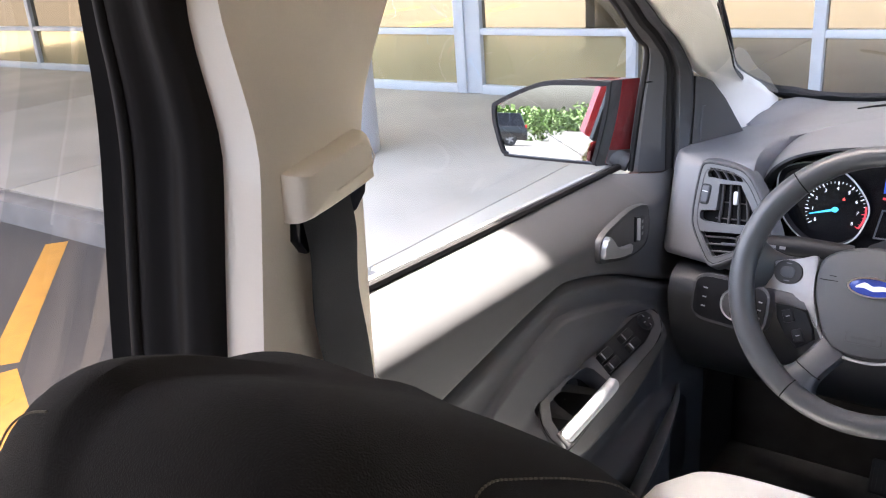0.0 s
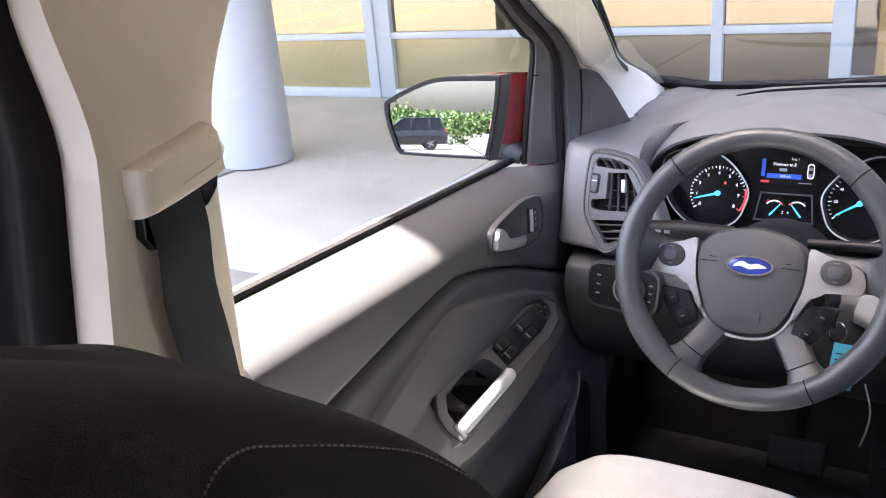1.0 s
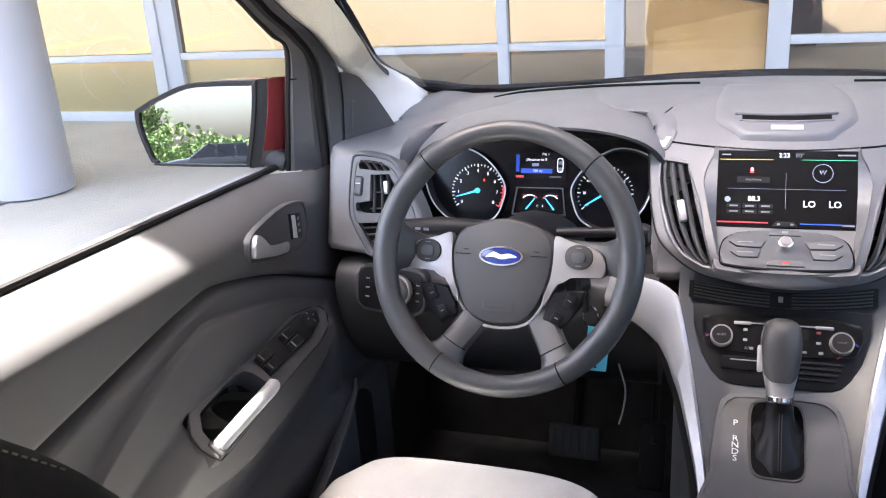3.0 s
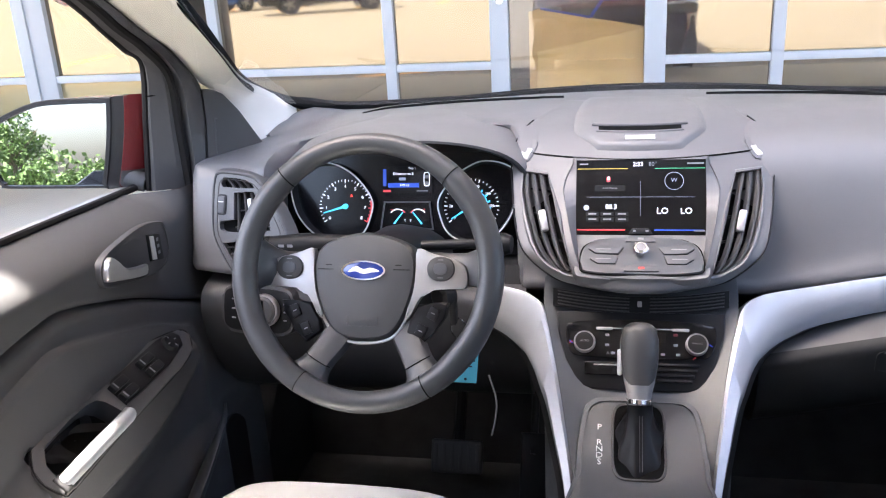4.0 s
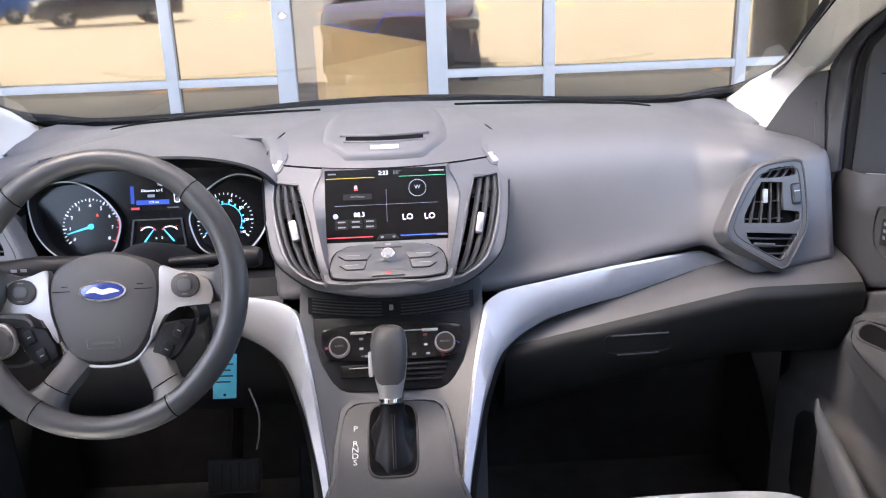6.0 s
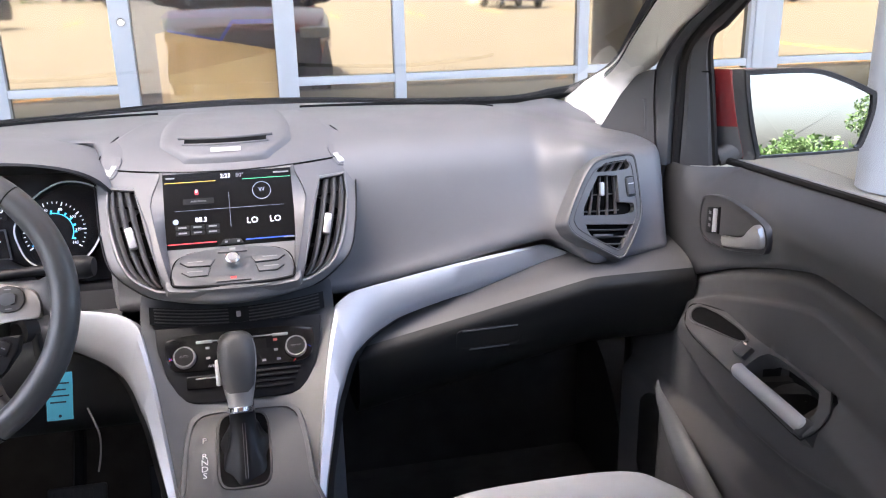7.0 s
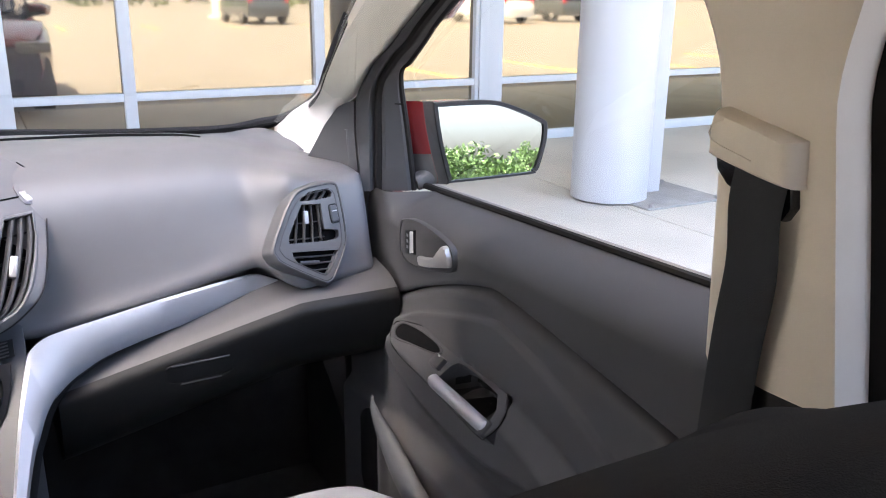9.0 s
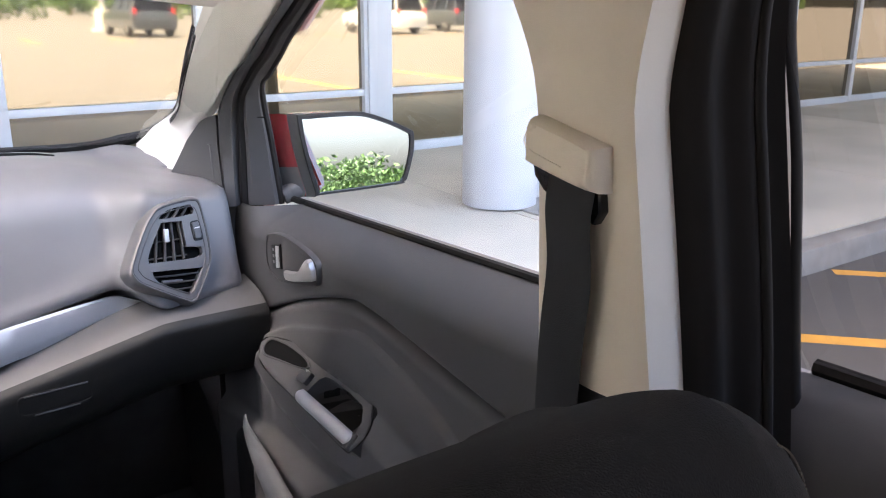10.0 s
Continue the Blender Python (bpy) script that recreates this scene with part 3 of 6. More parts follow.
# roof skin and headliner
def roof_rows(drop, wide=0.0):
    return [[(w * u, y, z - drop - .03 * u * u) for u in np.linspace(-1, 1, 15)] for y, w, z in ((.68, .565 + wide * .4, 1.462), (.55, .575 + wide, 1.512), (.40, .59 + wide, 1.56), (.2, .61 + wide, 1.60), (-.4, .63 + wide, 1.65), (-1.2, .62 + wide, 1.64), (-1.85, .58, 1.59))]
part("roof", thicken(grid(roof_rows(0, .075)), .012), M_RED, car)
part("headliner", thicken(grid(roof_rows(.035)), .01), M_CREAM, car, "pale cloth headliner")
part("floor", slab(-.80, .80, -1.9, 1.35, .30, .335), M_CARPET, car, "black carpeted floor")
part("bulkhead", slab(-.80, .80, 1.36, 1.40, .30, 1.02), M_CARPET, car)
for s in (-1, 1):
    part("sill_trim", rbox((s * .745, .5, .40), (.09, 1.1, .12), .03), M_DARK, car)
    part("roof_rail", tube(mirror_x([(.645, .34, 1.55), (.655, .0, 1.575), (.66, -.6, 1.59), (.65, -1.3, 1.58), (.61, -1.8, 1.55)], s), .045, 10), M_CREAM, car)

# windscreen, its black edge and the beige pillars beside it
WS = []
for k in range(13):
    f = k / 12 * .76
    row = []
    for u in np.linspace(-1, 1, 25):
        x = u * (0.735 - 0.125 * f)
        row.append((x, 1.475 - 1.09 * f - 0.17 * u * u * (1 - .35 * f), 1.115 + 0.455 * f ** .97 - .012 * u * u))
    WS.append(row)
ws = part("windscreen", grid(WS), M_PANE, car, "clear windscreen")
ws.visible_shadow = False
edge_pts = [(.576, .78, 1.354), (.604, .90, 1.305), (.628, 1.0, 1.264), (.654, 1.115, 1.213), (.650, 1.21, 1.174), (.612, 1.284, 1.143), (.55, 1.345, 1.122), (.45, 1.40, 1.116), (.326, 1.43, 1.121), (.16, 1.45, 1.129), (0, 1.455, 1.132)]
edge_pts = spline(edge_pts + [(-p[0], p[1], p[2]) for p in edge_pts[-2::-1]], 5)
def band(p):
    return smooth01((abs(p.x) - .30) / .2) * (1 - smooth01((abs(p.x) - .600) / .035))
part("screen_edge", grid([[p + Vector((0, .015, -.030 + .014 * smooth01((abs(p.x) - .52) / .08))) for p in edge_pts], [p + Vector((0, 0, -.006)) for p in edge_pts], [p + Vector((0, -.001, .003 + .005 * band(p))) for p in edge_pts], [p + Vector((0, .012, .005 + .006 * band(p))) for p in edge_pts]]), M_VOID, car, "black screen border")

for s in (-1, 1):
    a9 = [(.634, 1.255, 1.085), (.626, 1.282, 1.136), (.648, 1.210, 1.178), (.652, 1.12, 1.213), (.625, 1.0, 1.262), (.603, .90, 1.303), (.574, .78, 1.352), (.545, .62, 1.42), (.53, .47, 1.485)]
    b9 = [(.640, 1.222, 1.085), (.648, 1.215, 1.135), (.672, 1.140, 1.182), (.684, 1.08, 1.212), (.674, 1.0, 1.262), (.66, .915, 1.31), (.64, .795, 1.364), (.615, .65, 1.425), (.595, .48, 1.49)]
    c9 = [(.662, 1.176, 1.086), (.680, 1.150, 1.13), (.695, 1.118, 1.184), (.713, 1.08, 1.215), (.71, 1.0, 1.272), (.70, .91, 1.31), (.683, .79, 1.362), (.665, .66, 1.42), (.65, .5, 1.485)]
    a, b, c = (spline(mirror_x(q, s), 5) for q in (a9, b9, c9))
    back = [p + Vector((s * .03, .05, -.01)) for p in a]
    # cream in place of beige: the light from the sky is in the colour
    part("pillar_trim", grid([back, a, [(p + q) / 2 + Vector((-s * .005, -.006, .002)) for p, q in zip(a, b)], b, [(p + q) / 2 + Vector((-s * .006, -.004, 0)) for p, q in zip(b, c)], c, [p + Vector((s * .03, .04, 0)) for p in c]]), M_CREAM, car, "windscreen pillar trim paled for the sky's light", 60)
    # tweeter triangle at the pillar's foot
    tri = [[(.645, 1.165, 1.075), (.675, 1.10, 1.066), (.703, 1.035, 1.054)], [(.664, 1.152, 1.115), (.688, 1.105, 1.112), (.708, 1.055, 1.10)], [(.682, 1.138, 1.155), (.698, 1.105, 1.16), (.712, 1.072, 1.15)], [(.700, 1.118, 1.188), (.708, 1.098, 1.198), (.715, 1.078, 1.203)]]
    tw = part("tweeter_panel", thicken(grid([mirror_x(r, s) for r in tri]), .008), M_DARK, car, "dark speaker triangle")
    part("tweeter_rim", tube(mirror_x([(.672, 1.118, 1.098), (.690, 1.118, 1.150), (.698, 1.085, 1.152), (.694, 1.066, 1.094)], s), .0026, 6, True), M_LOWER, tw)
    # rubber seals and window channel of the front door
    A7 = [(.700, 1.04, 1.05), (.708, 1.075, 1.135), (.713, 1.08, 1.205), (.71, 1.0, 1.272), (.70, .91, 1.31), (.683, .79, 1.362), (.65, .5, 1.485), (.635, .2, 1.545)]
    M7 = [(.732, 1.035, 1.05), (.733, 1.032, 1.14), (.732, 1.02, 1.235), (.724, .945, 1.288), (.715, .87, 1.322), (.70, .77, 1.37), (.668, .49, 1.49), (.65, .2, 1.545)]
    W7 = [(.79, 1.0, 1.05), (.776, 1.0, 1.157), (.756, .985, 1.255), (.745, .925, 1.285), (.735, .865, 1.315), (.717, .76, 1.366), (.68, .49, 1.475), (.66, .2, 1.53)]
    A, Mi, W = (spline(mirror_x(q, s), 6) for q in (A7, M7, W7))
    part("door_seal", grid([[p + Vector((s * .01, .02, 0)) for p in A], A, [p * .7 + q * .3 + Vector((-s * .010, -.010, 0)) for p, q in zip(A, Mi)], [p * .3 + q * .7 + Vector((-s * .008, -.012, 0)) for p, q in zip(A, Mi)], [q + Vector((s * .004, .004, 0)) for q in Mi]]), M_DARK, car, "dark rubber door seal")
    part("seal_groove", tube([q + Vector((s * .002, -.004, 0)) for q in Mi], .0085, 8), M_SEAL, car)
    part("window_channel", grid([Mi, [p * .75 + q * .25 + Vector((-s * .004, -.012, 0)) for p, q in zip(Mi, W)], [p * .2 + q * .8 + Vector((-s * .002, -.010, 0)) for p, q in zip(Mi, W)], W, [q + Vector((s * .012, .012, 0)) for q in W]]), M_DOOR, car, "dark window channel")
    part("glass_run", tube(W, .0055, 7), M_SEAL, car)
    part("sail_seam", tube(mirror_x([(.742, 1.008, 1.206), (.762, .988, 1.206)], s), .0012, 5), M_VOID, car)

# side panes
for s in (-1, 1):
    top_edge = [(.765, .99, 1.22), (.754, .975, 1.262), (.735, .865, 1.315), (.717, .76, 1.366), (.69, .56, 1.452), (.672, .36, 1.505), (.66, .12, 1.53)]
    low_edge = [(.80, 1.0, 1.06), (.803, .90, 1.06), (.806, .79, 1.065), (.808, .66, 1.07), (.808, .52, 1.075), (.808, .36, 1.08), (.805, .12, 1.09)]
    g = part("side_window", grid([spline(mirror_x(low_edge, s), 4), spline(mirror_x(top_edge, s), 4)]), M_PANE, car, "clear front door window")
    g.visible_shadow = False
    g = part("rear_window", grid([mirror_x([(.805, .10, 1.095), (.80, -.95, 1.13)], s), mirror_x([(.70, .12, 1.55), (.655, -.85, 1.56)], s)]), M_TINTED, car, "tinted rear door window")
    g.visible_shadow = False
    g = part("quarter_window", grid([mirror_x([(.80, -1.08, 1.135), (.77, -1.75, 1.15)], s), mirror_x([(.655, -1.0, 1.56), (.62, -1.65, 1.54)], s)]), M_PRIVACY, car)
    g.visible_shadow = False
    part("rear_pillar", tube(mirror_x([(.80, -1.02, 1.13), (.655, -.92, 1.56)], s), .045, 8), M_CREAM, car)
    part("outer_pillar", tube(mirror_x([(.83, .075, 1.09), (.695, .12, 1.53)], s), .026, 8), M_GLOSS, car, "black outer pillar")
    part("outer_pillar", tube(mirror_x([(.84, -1.02, 1.10), (.69, -.92, 1.57)], s), .06, 8), M_RED, car)
    part("outer_pillar", tube(mirror_x([(.82, -1.87, 1.08), (.65, -1.76, 1.57)], s), .10, 8), M_RED, car)
    part("roof_rail", tube(spline(mirror_x([(.735, .80, 1.375), (.705, .62, 1.455), (.688, .40, 1.52), (.68, .12, 1.565), (.68, -.8, 1.59), (.64, -1.7, 1.57)], s), 4), .024, 10), M_RED, car, "red roof side")
    part("tail_pillar", tube(mirror_x([(.78, -1.85, 1.10), (.61, -1.72, 1.56)], s), .08, 8), M_CREAM, car)
g = part("tail_window", grid([[(-.72, -1.98, 1.08), (.72, -1.98, 1.08)], [(-.56, -1.84, 1.55), (.56, -1.84, 1.55)]]), M_PRIVACY, car)
g.visible_shadow = False
# wiper blades
for x0, x1, x2 in ((-.52, -.23, -.03), (.06, .19, .42)):
    part("wiper", tube([(x0, 1.50, 1.088), (x1, 1.525, 1.117), (x2, 1.53, 1.095)], .0045, 6), M_BLACK, car)

# middle pillar trim, its edges, seals and the rear door's frame
for s in (-1, 1):
    prof = [(.650, .144), (.616, .126), (.606, .114), (.604, .075), (.607, .034), (.612, .024), (.634, .022), (.655, .026)]
    def pillar_row(z):
        tip, toe = .14 * (z - 1.30) + .007 * s, (.14 if z > 1.3 else .02) * (z - 1.30) + .007 * s
        return [(s * (x - .03 * (z - 1.12)), y + (toe + .05 * smooth01((z - 1.33) / .16) if y > .1 else tip - (.034 * smooth01((z - 1.315) / .14) if y < .07 else 0)), z) for x, y in prof]
    zs = list(np.linspace(1.112, 1.56, 26))
    part("middle_pillar", grid([pillar_row(z)[:6] for z in zs]), M_BEIGE, car, "beige middle pillar trim")
    part("pillar_edge", grid([pillar_row(z)[5:] for z in zs]), M_CREAM, car, "cream pillar edge")
    low = [[(s * (x + .003), y + .14 * (z - 1.3) * .8, z) for x, y in [(.665, .175), (.620, .152), (.610, .142)] + prof[3:7] + [(.69, .03)]] for z in (.45, .7, .95, 1.111)]
    part("lower_pillar", grid(low), M_BLACK, car, "black lower pillar trim")
    lean = spline([(0, -.10, .5), (0, -.05, .9), (0, -.02, 1.15), (.006, 0, 1.30), (.014, .013, 1.40), (.030, .005, 1.47), (.050, -.05, 1.535), (.060, -.13, 1.57)], 7)
    rows = []
    for p in lean:
        back = .036 * smooth01((p.z - 1.315) / .15)
        rows.append([(s * (.648 + .072 * q - p.x), .007 * s + .026 - .034 * q + p.y - back * (1 - .75 * q) - (.011 if .02 < q < .98 else -.012) - .0065 * math.sin(math.pi * q * 2.5) ** 2, p.z) for q in np.linspace(0, 1, 22)])
    part("pillar_seal", grid(rows), M_SEAL, car, "black rubber door seal", 70)
    part("seal_bead", tube([Vector(r[15]) + Vector((0, -.002, 0)) for r in rows], .0045, 10), M_SEAL, car)
    fr = [(.735, -.035, .95), (.732, -.008, 1.12), (.728, .010, 1.28), (.718, .024, 1.40), (.708, .000, 1.48), (.69, -.06, 1.535), (.68, -.15, 1.555)]
    part("rear_door_frame", tube(spline(mirror_x([(p[0] - .004, p[1] + .010, p[2]) for p in fr], s), 7), .028, 16), M_TAUPE, car, "taupe rear door frame")
    part("rear_frame_edge", tube(spline(mirror_x([(p[0] + .022, p[1] - .008, p[2]) for p in fr], s), 7), .007, 10), M_SEAL, car)
    rows = []
    for y in np.linspace(-.005, -1.0, 14):
        zt = 1.098 - .03 * (y + .005)
        rows.append([(s * x, y, z) for x, z in ((.81, zt - .004), (.79, zt + .004), (.755, zt - .004), (.725, zt - .04), (.71, zt - .1), (.70, zt - .25), (.69, zt - .5))])
    part("rear_door_trim", grid(rows), M_DOOR, car, "black rear door trim")
    part("rear_sill_seal", tube(mirror_x([(.803, -.01, 1.104), (.80, -1.0, 1.134)], s), .008, 8), M_SEAL, car)

# rear bench, plain and dark
bench = thing("rear_bench", (0, -.95, .34), "charcoal cloth rear bench seat", "seat")
part("cushion", rbox((0, -.75, .58), (1.3, .52, .2), .06, None, 3), M_FABRIC, bench)
part("backrest", rbox((0, 0, 0), (1.3, .18, .66), .07, pose(0, -1.12, .93, -16), 3), M_FABRIC, bench)
part("base", rbox((0, -.8, .41), (1.25, .5, .16), .02), M_BLACK, bench)

# ---- the dashboard ----
dash = thing("dashboard", (0, 1.1, .6), "dark grey soft-touch dashboard with silver trim", "dashboard")

def dash_top(x):
    return 1.135 - .042 * smooth01((abs(x) - .42) / .26)

def dash_lip(x):
    return .905 + .20 * max(0.0, abs(x) - .17)

def vent_y(x, z):
    """The flat in which the outer vents sit."""
    return .952 + .26 * (abs(x) - .6) + .316 * (z - 1.02)

COWL_Y = [(0, 1.455), (.16, 1.45), (.326, 1.43), (.45, 1.40), (.55, 1.345), (.612, 1.284), (.71, 1.20)]
COWL_Z = [(0, 1.132), (.16, 1.129), (.326, 1.121), (.45, 1.116), (.55, 1.124), (.60, 1.137), (.64, 1.128), (.71, 1.088)]
def dash_row(x):
    zt, zl = dash_top(x), dash_lip(x)
    well = smooth01((x + .585) / .03) * smooth01((-.172 - x) / .035)          # room for the instruments
    ye, ze = lerp(COWL_Y, abs(x)), lerp(COWL_Z, abs(x))
    p = [(ye + .012, ze - .004), (ye - .010, ze - .006), (ye - .06, (ze - .006) * .4 + (zt + .002) * .6), (1.18, zt + .003), (1.09, zt - .002), (1.035, zt - .018), (1.003, zt - .048),
         (.982, zt - .095), (.962, zl + .035), (.950, zl + .010), (.958, zl - .006), (1.0, zl - .016), (1.04, zl - .05)]
    end = [p[0], p[1], p[2], p[3], (1.08, zt + .001), (1.02, zt - .002), (vent_y(x, 1.087) + .004, zt - .013)] + [(vent_y(x, z), z) for z in (1.06, 1.0, .955, .934)] + [(vent_y(x, .925) + .02, .924), (1.04, .918)]
    e = smooth01((x - .475) / .075) if x > 0 else smooth01((-x - .535) / .04)
    away = .035 * max(0.0, (abs(x) - (.677 if x > 0 else .700)) / .023) ** 2
    q = []
    for k, (y, z) in enumerate(p):
        if k >= 4:
            y += well * max(0.0, 1.10 + .01 * (k - 4) - y)
        y, z = y + (end[k][0] - y) * e, z + (end[k][1] - z) * e
        q.append((x, y + away, z - (away * .3 if k < 6 else 0)))
    return spline(q, 4)
xs = list(np.linspace(-.723, .70, 150))
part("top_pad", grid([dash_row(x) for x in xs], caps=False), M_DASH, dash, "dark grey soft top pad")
# the demister slots along the screen
for x0, x1 in ((-.48, -.125), (.125, .47)):
    pts = []
    for x in np.linspace(x0, x1, 24):
        f = min(abs(x0), abs(x1))
        pts.append((x, 1.325 - .60 * max(0, abs(x) - .13) ** 2 - .30 * max(0, abs(x) - .3) ** 1.5, dash_top(x) + .0035))
    part("demister_slot", tube([(a, b, c - .0028) for a, b, c in pts], .0032, 6, flat=.5), M_VOID, dash)

# the lower dashboard: glove box side and knee side
def lower_row(x, zl):
    out = .034 if x > 0 else 0.0
    return [(x, .985, zl - .008), (x, .938 - out * .4, zl - .020), (x, .922 - out, zl - .036 - out * .12), (x, .917 - out, zl - .062), (x, .932 - out, zl - .12), (x, .975 - out, zl - (.165 if x > 0 else .19)), (x, 1.05, zl - (.195 if x > 0 else .25)), (x, 1.25, zl - (.22 if x > 0 else .29))]
rows = [spline(lower_row(x, min(.935, .858 + .21 * (x - .17)) + .012), 4) for x in np.linspace(.165, .705, 26)]
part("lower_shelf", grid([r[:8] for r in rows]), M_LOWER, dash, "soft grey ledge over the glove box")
# the rows below the ledge's front edge take the shade-dark colour
gb = part("glove_box", grid([r[7:] for r in rows]), M_GLOVE, dash, "glove box lid coloured dark for shade")
hm = basis((.367, .8875, .834), (1, .04, .0), (0, -.16, 1))
part("glove_handle", bezel(oval(.053, .0195, 32, power=6), oval(.049, .0145, 32, power=6), .012, hm, .0025), M_GLOVE, gb)
# painted highlights: lighter grey bars along the handle's two edges
for dy in (.017, -.017):
    part("handle_highlight", rbox((0, dy, .0030), (.088 if dy > 0 else .064, .0024, .0016), .0007, hm), M_GREY, gb)
part("glove_recess", prism(oval(.050, .0155, 32, power=6), .004, hm, 0, -.003), M_DARK, gb)
part("airbag_mark", rbox((.462, .9715, .995), (.032, .002, .003), 0, None), M_DARK, dash)
rows = [spline(lower_row(x, .925), 4) for x in np.linspace(-.685, -.165, 26)]
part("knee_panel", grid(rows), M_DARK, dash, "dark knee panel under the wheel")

# silver sweep from the outer vents down the console's flanks
SWEEP = [((.524, .962, .9275), (.524, .962, .9225)), ((.5046, .9628, .9382), (.503, .9618, .9185)), ((.480, .962, .9482), (.476, .961, .9145)), ((.4445, .953, .9485), (.437, .951, .9095)), ((.395, .941, .9465), (.388, .939, .9035)),
         ((.319, .924, .9416), (.318, .923, .8965)), ((.228, .903, .9334), (.240, .902, .8845)), ((.184, .8915, .930), (.208, .890, .8745)), ((.157, .882, .926), (.184, .876, .866)), ((.137, .871, .9135), (.161, .853, .855)),
         ((.1275, .851, .892), (.1455, .828, .841)), ((.120, .829, .870), (.135, .805, .825)), ((.110, .795, .838), (.124, .780, .808)), ((.099, .750, .797), (.111, .740, .776)), ((.086, .691, .744), (.095, .686, .730)), ((.081, .63, .700), (.089, .63, .688)), ((.080, .52, .66), (.088, .52, .65))]
for s in (-1, 1):
    up = spline([(s * a[0], a[1] + .004, a[2]) for a, b in SWEEP], 5)
    lo = spline([(s * b[0], b[1] + .002, b[2]) for a, b in SWEEP], 5)
    rows = [[p + Vector((-s * .004, .02, -.012)) for p in up], up, [(p * .85 + q * .15) + Vector((s * .001, -.003, .003)) for p, q in zip(up, lo)], [(p * .2 + q * .8) + Vector((s * .002, -.004, .002)) for p, q in zip(up, lo)], lo, [q + Vector((s * .001, .004, -.009)) for q in lo], [q + Vector((s * .004, .034, -.014)) for q in lo]]
    if s < 0:
        rows, lo = [r[30:] for r in rows], lo[30:]
    part("silver_sweep", grid(rows, caps=False), M_SILVER, dash, "silver painted trim sweep")
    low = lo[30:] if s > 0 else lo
    # the skirt shares the glove box's shade-dark colour
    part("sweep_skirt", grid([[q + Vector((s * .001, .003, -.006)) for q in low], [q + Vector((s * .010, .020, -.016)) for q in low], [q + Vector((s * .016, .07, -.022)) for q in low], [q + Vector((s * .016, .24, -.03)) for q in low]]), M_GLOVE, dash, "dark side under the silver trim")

# outer air vents
def outer_vent(s):
    m = basis((.600, .9515, 1.02) if s > 0 else (-.627, .9585, 1.02), (1, s * .26, 0), (0, .30, .95))
    def ring(pts, k=3):
        p = pts if s > 0 else [(-a, b) for a, b in pts[::-1]]
        return [(q.x, q.y) for q in spline([(*q, 0) for q in p[::-1]], k, True)]
    def shrunk(pts, f, c=(-.034, -.008)):
        return [(s * c[0] + (a - s * c[0]) * f, c[1] + (b - c[1]) * f) for a, b in pts]
    o = ring([(-.112, -.017), (-.080, .031), (-.056, .057), (-.036, .066), (.0, .069), (.024, .068), (.032, .058), (.033, .018), (.031, -.018), (.023, -.044), (-.009, -.086), (-.022, -.094), (-.036, -.090), (-.098, -.050), (-.112, -.034)], 4)
    up = ring([(-.046, .0475), (-.029, .0570), (.010, .0585), (.0135, .056), (.0135, .0435), (-.040, .0445)], 2)
    main = ring([(-.0815, -.0165), (-.0795, -.006), (-.065, .0145), (-.0475, .0365), (-.042, .0395), (-.013, .036), (-.009, .032), (-.0115, -.002), (-.008, -.0065), (.0135, -.011), (.0145, -.020), (.010, -.0255), (-.010, -.0262), (-.076, -.0185)], 2)
    low = ring([(-.080, -.0325), (-.074, -.0325), (.002, -.0435), (.0035, -.048), (-.020, -.0765), (-.026, -.0775), (-.038, -.0725), (-.074, -.0495)], 2)
    v = part("outer_vent", grid([[m @ Vector((a, b, z)) for a, b in shrunk(o, f)] for f, z in ((1.07, -.012), (1.05, .000), (1.022, .0090), (1.0, .0130), (.975, .0142), (.955, .0136), (.945, .0112))], closed_u=True), M_VENT_SHADED, dash, "five-sided outer air vent")
    part("vent_line", tube([m @ Vector((a, b, .0121)) for a, b in shrunk(o, .948)], .0011, 5, True), M_BLACK, v)
    face = part("vent_face", pierced(shrunk(o, .945), [up, main, low], .0110, m, .0126), M_VENT_SHADED, v)
    part("face_bead", tube([m @ Vector((a, b, .0128)) for a, b in shrunk(o, .83)], .0009, 5, True), M_DARK, face)
    part("vent_back", prism(shrunk(o, .90), .0006, m, 0, .0024), M_VOID, v)
    def blade(a, b, w=.0036, z=.0078):
        a, b = Vector((s * a[0], a[1], z)), Vector((s * b[0], b[1], z))
        n = Vector((b.y - a.y, a.x - b.x, 0)).normalized() * w / 2
        rows = [[m @ (p + n * k + Vector((0, 0, dz))) for p in (a, (a + b) / 2 + n * .5, b)] for k, dz in ((-1, -.004), (-1, .0), (0, .0014), (1, .0), (1, -.004))]
        return grid(rows)
    for j in range(3):
        part("slat", blade((-.036 + .015 * j, .0425), (-.019 + .015 * j, .0585)), M_DARK, v)
    for j in range(4):
        part("slat", blade((-.069 + .0170 * j, -.0235), (-.0515 + .0130 * j, .038)), M_DARK, v)
    part("cross_slat", blade((-.084, -.0115), (-.010, -.0185), .0026, .0052), M_DARK, v)
    part("cross_slat", blade((-.070, .0125), (-.012, .0080), .0022, .0052), M_DARK, v)
    part("thumb_tab", rbox((-.0435 * s, .0115, .0112), (.0080, .0210, .006), .0022, m @ Matrix.Rotation(radians(-s * 9), 4, 'Z')), M_SATIN, v, "satin thumb tab")
    for j in range(3):
        part("slat", blade((-.082 + .010 * j, -.0400 - .0125 * j), (.003 - .010 * j, -.0515 - .0100 * j), .0030), M_DARK, v)
    part("low_tab", rbox((-.041 * s, -.0605, .0105), (.036, .0038, .004), .0012, m @ Matrix.Rotation(radians(-s * 9), 4, 'Z')), M_GREY, v)
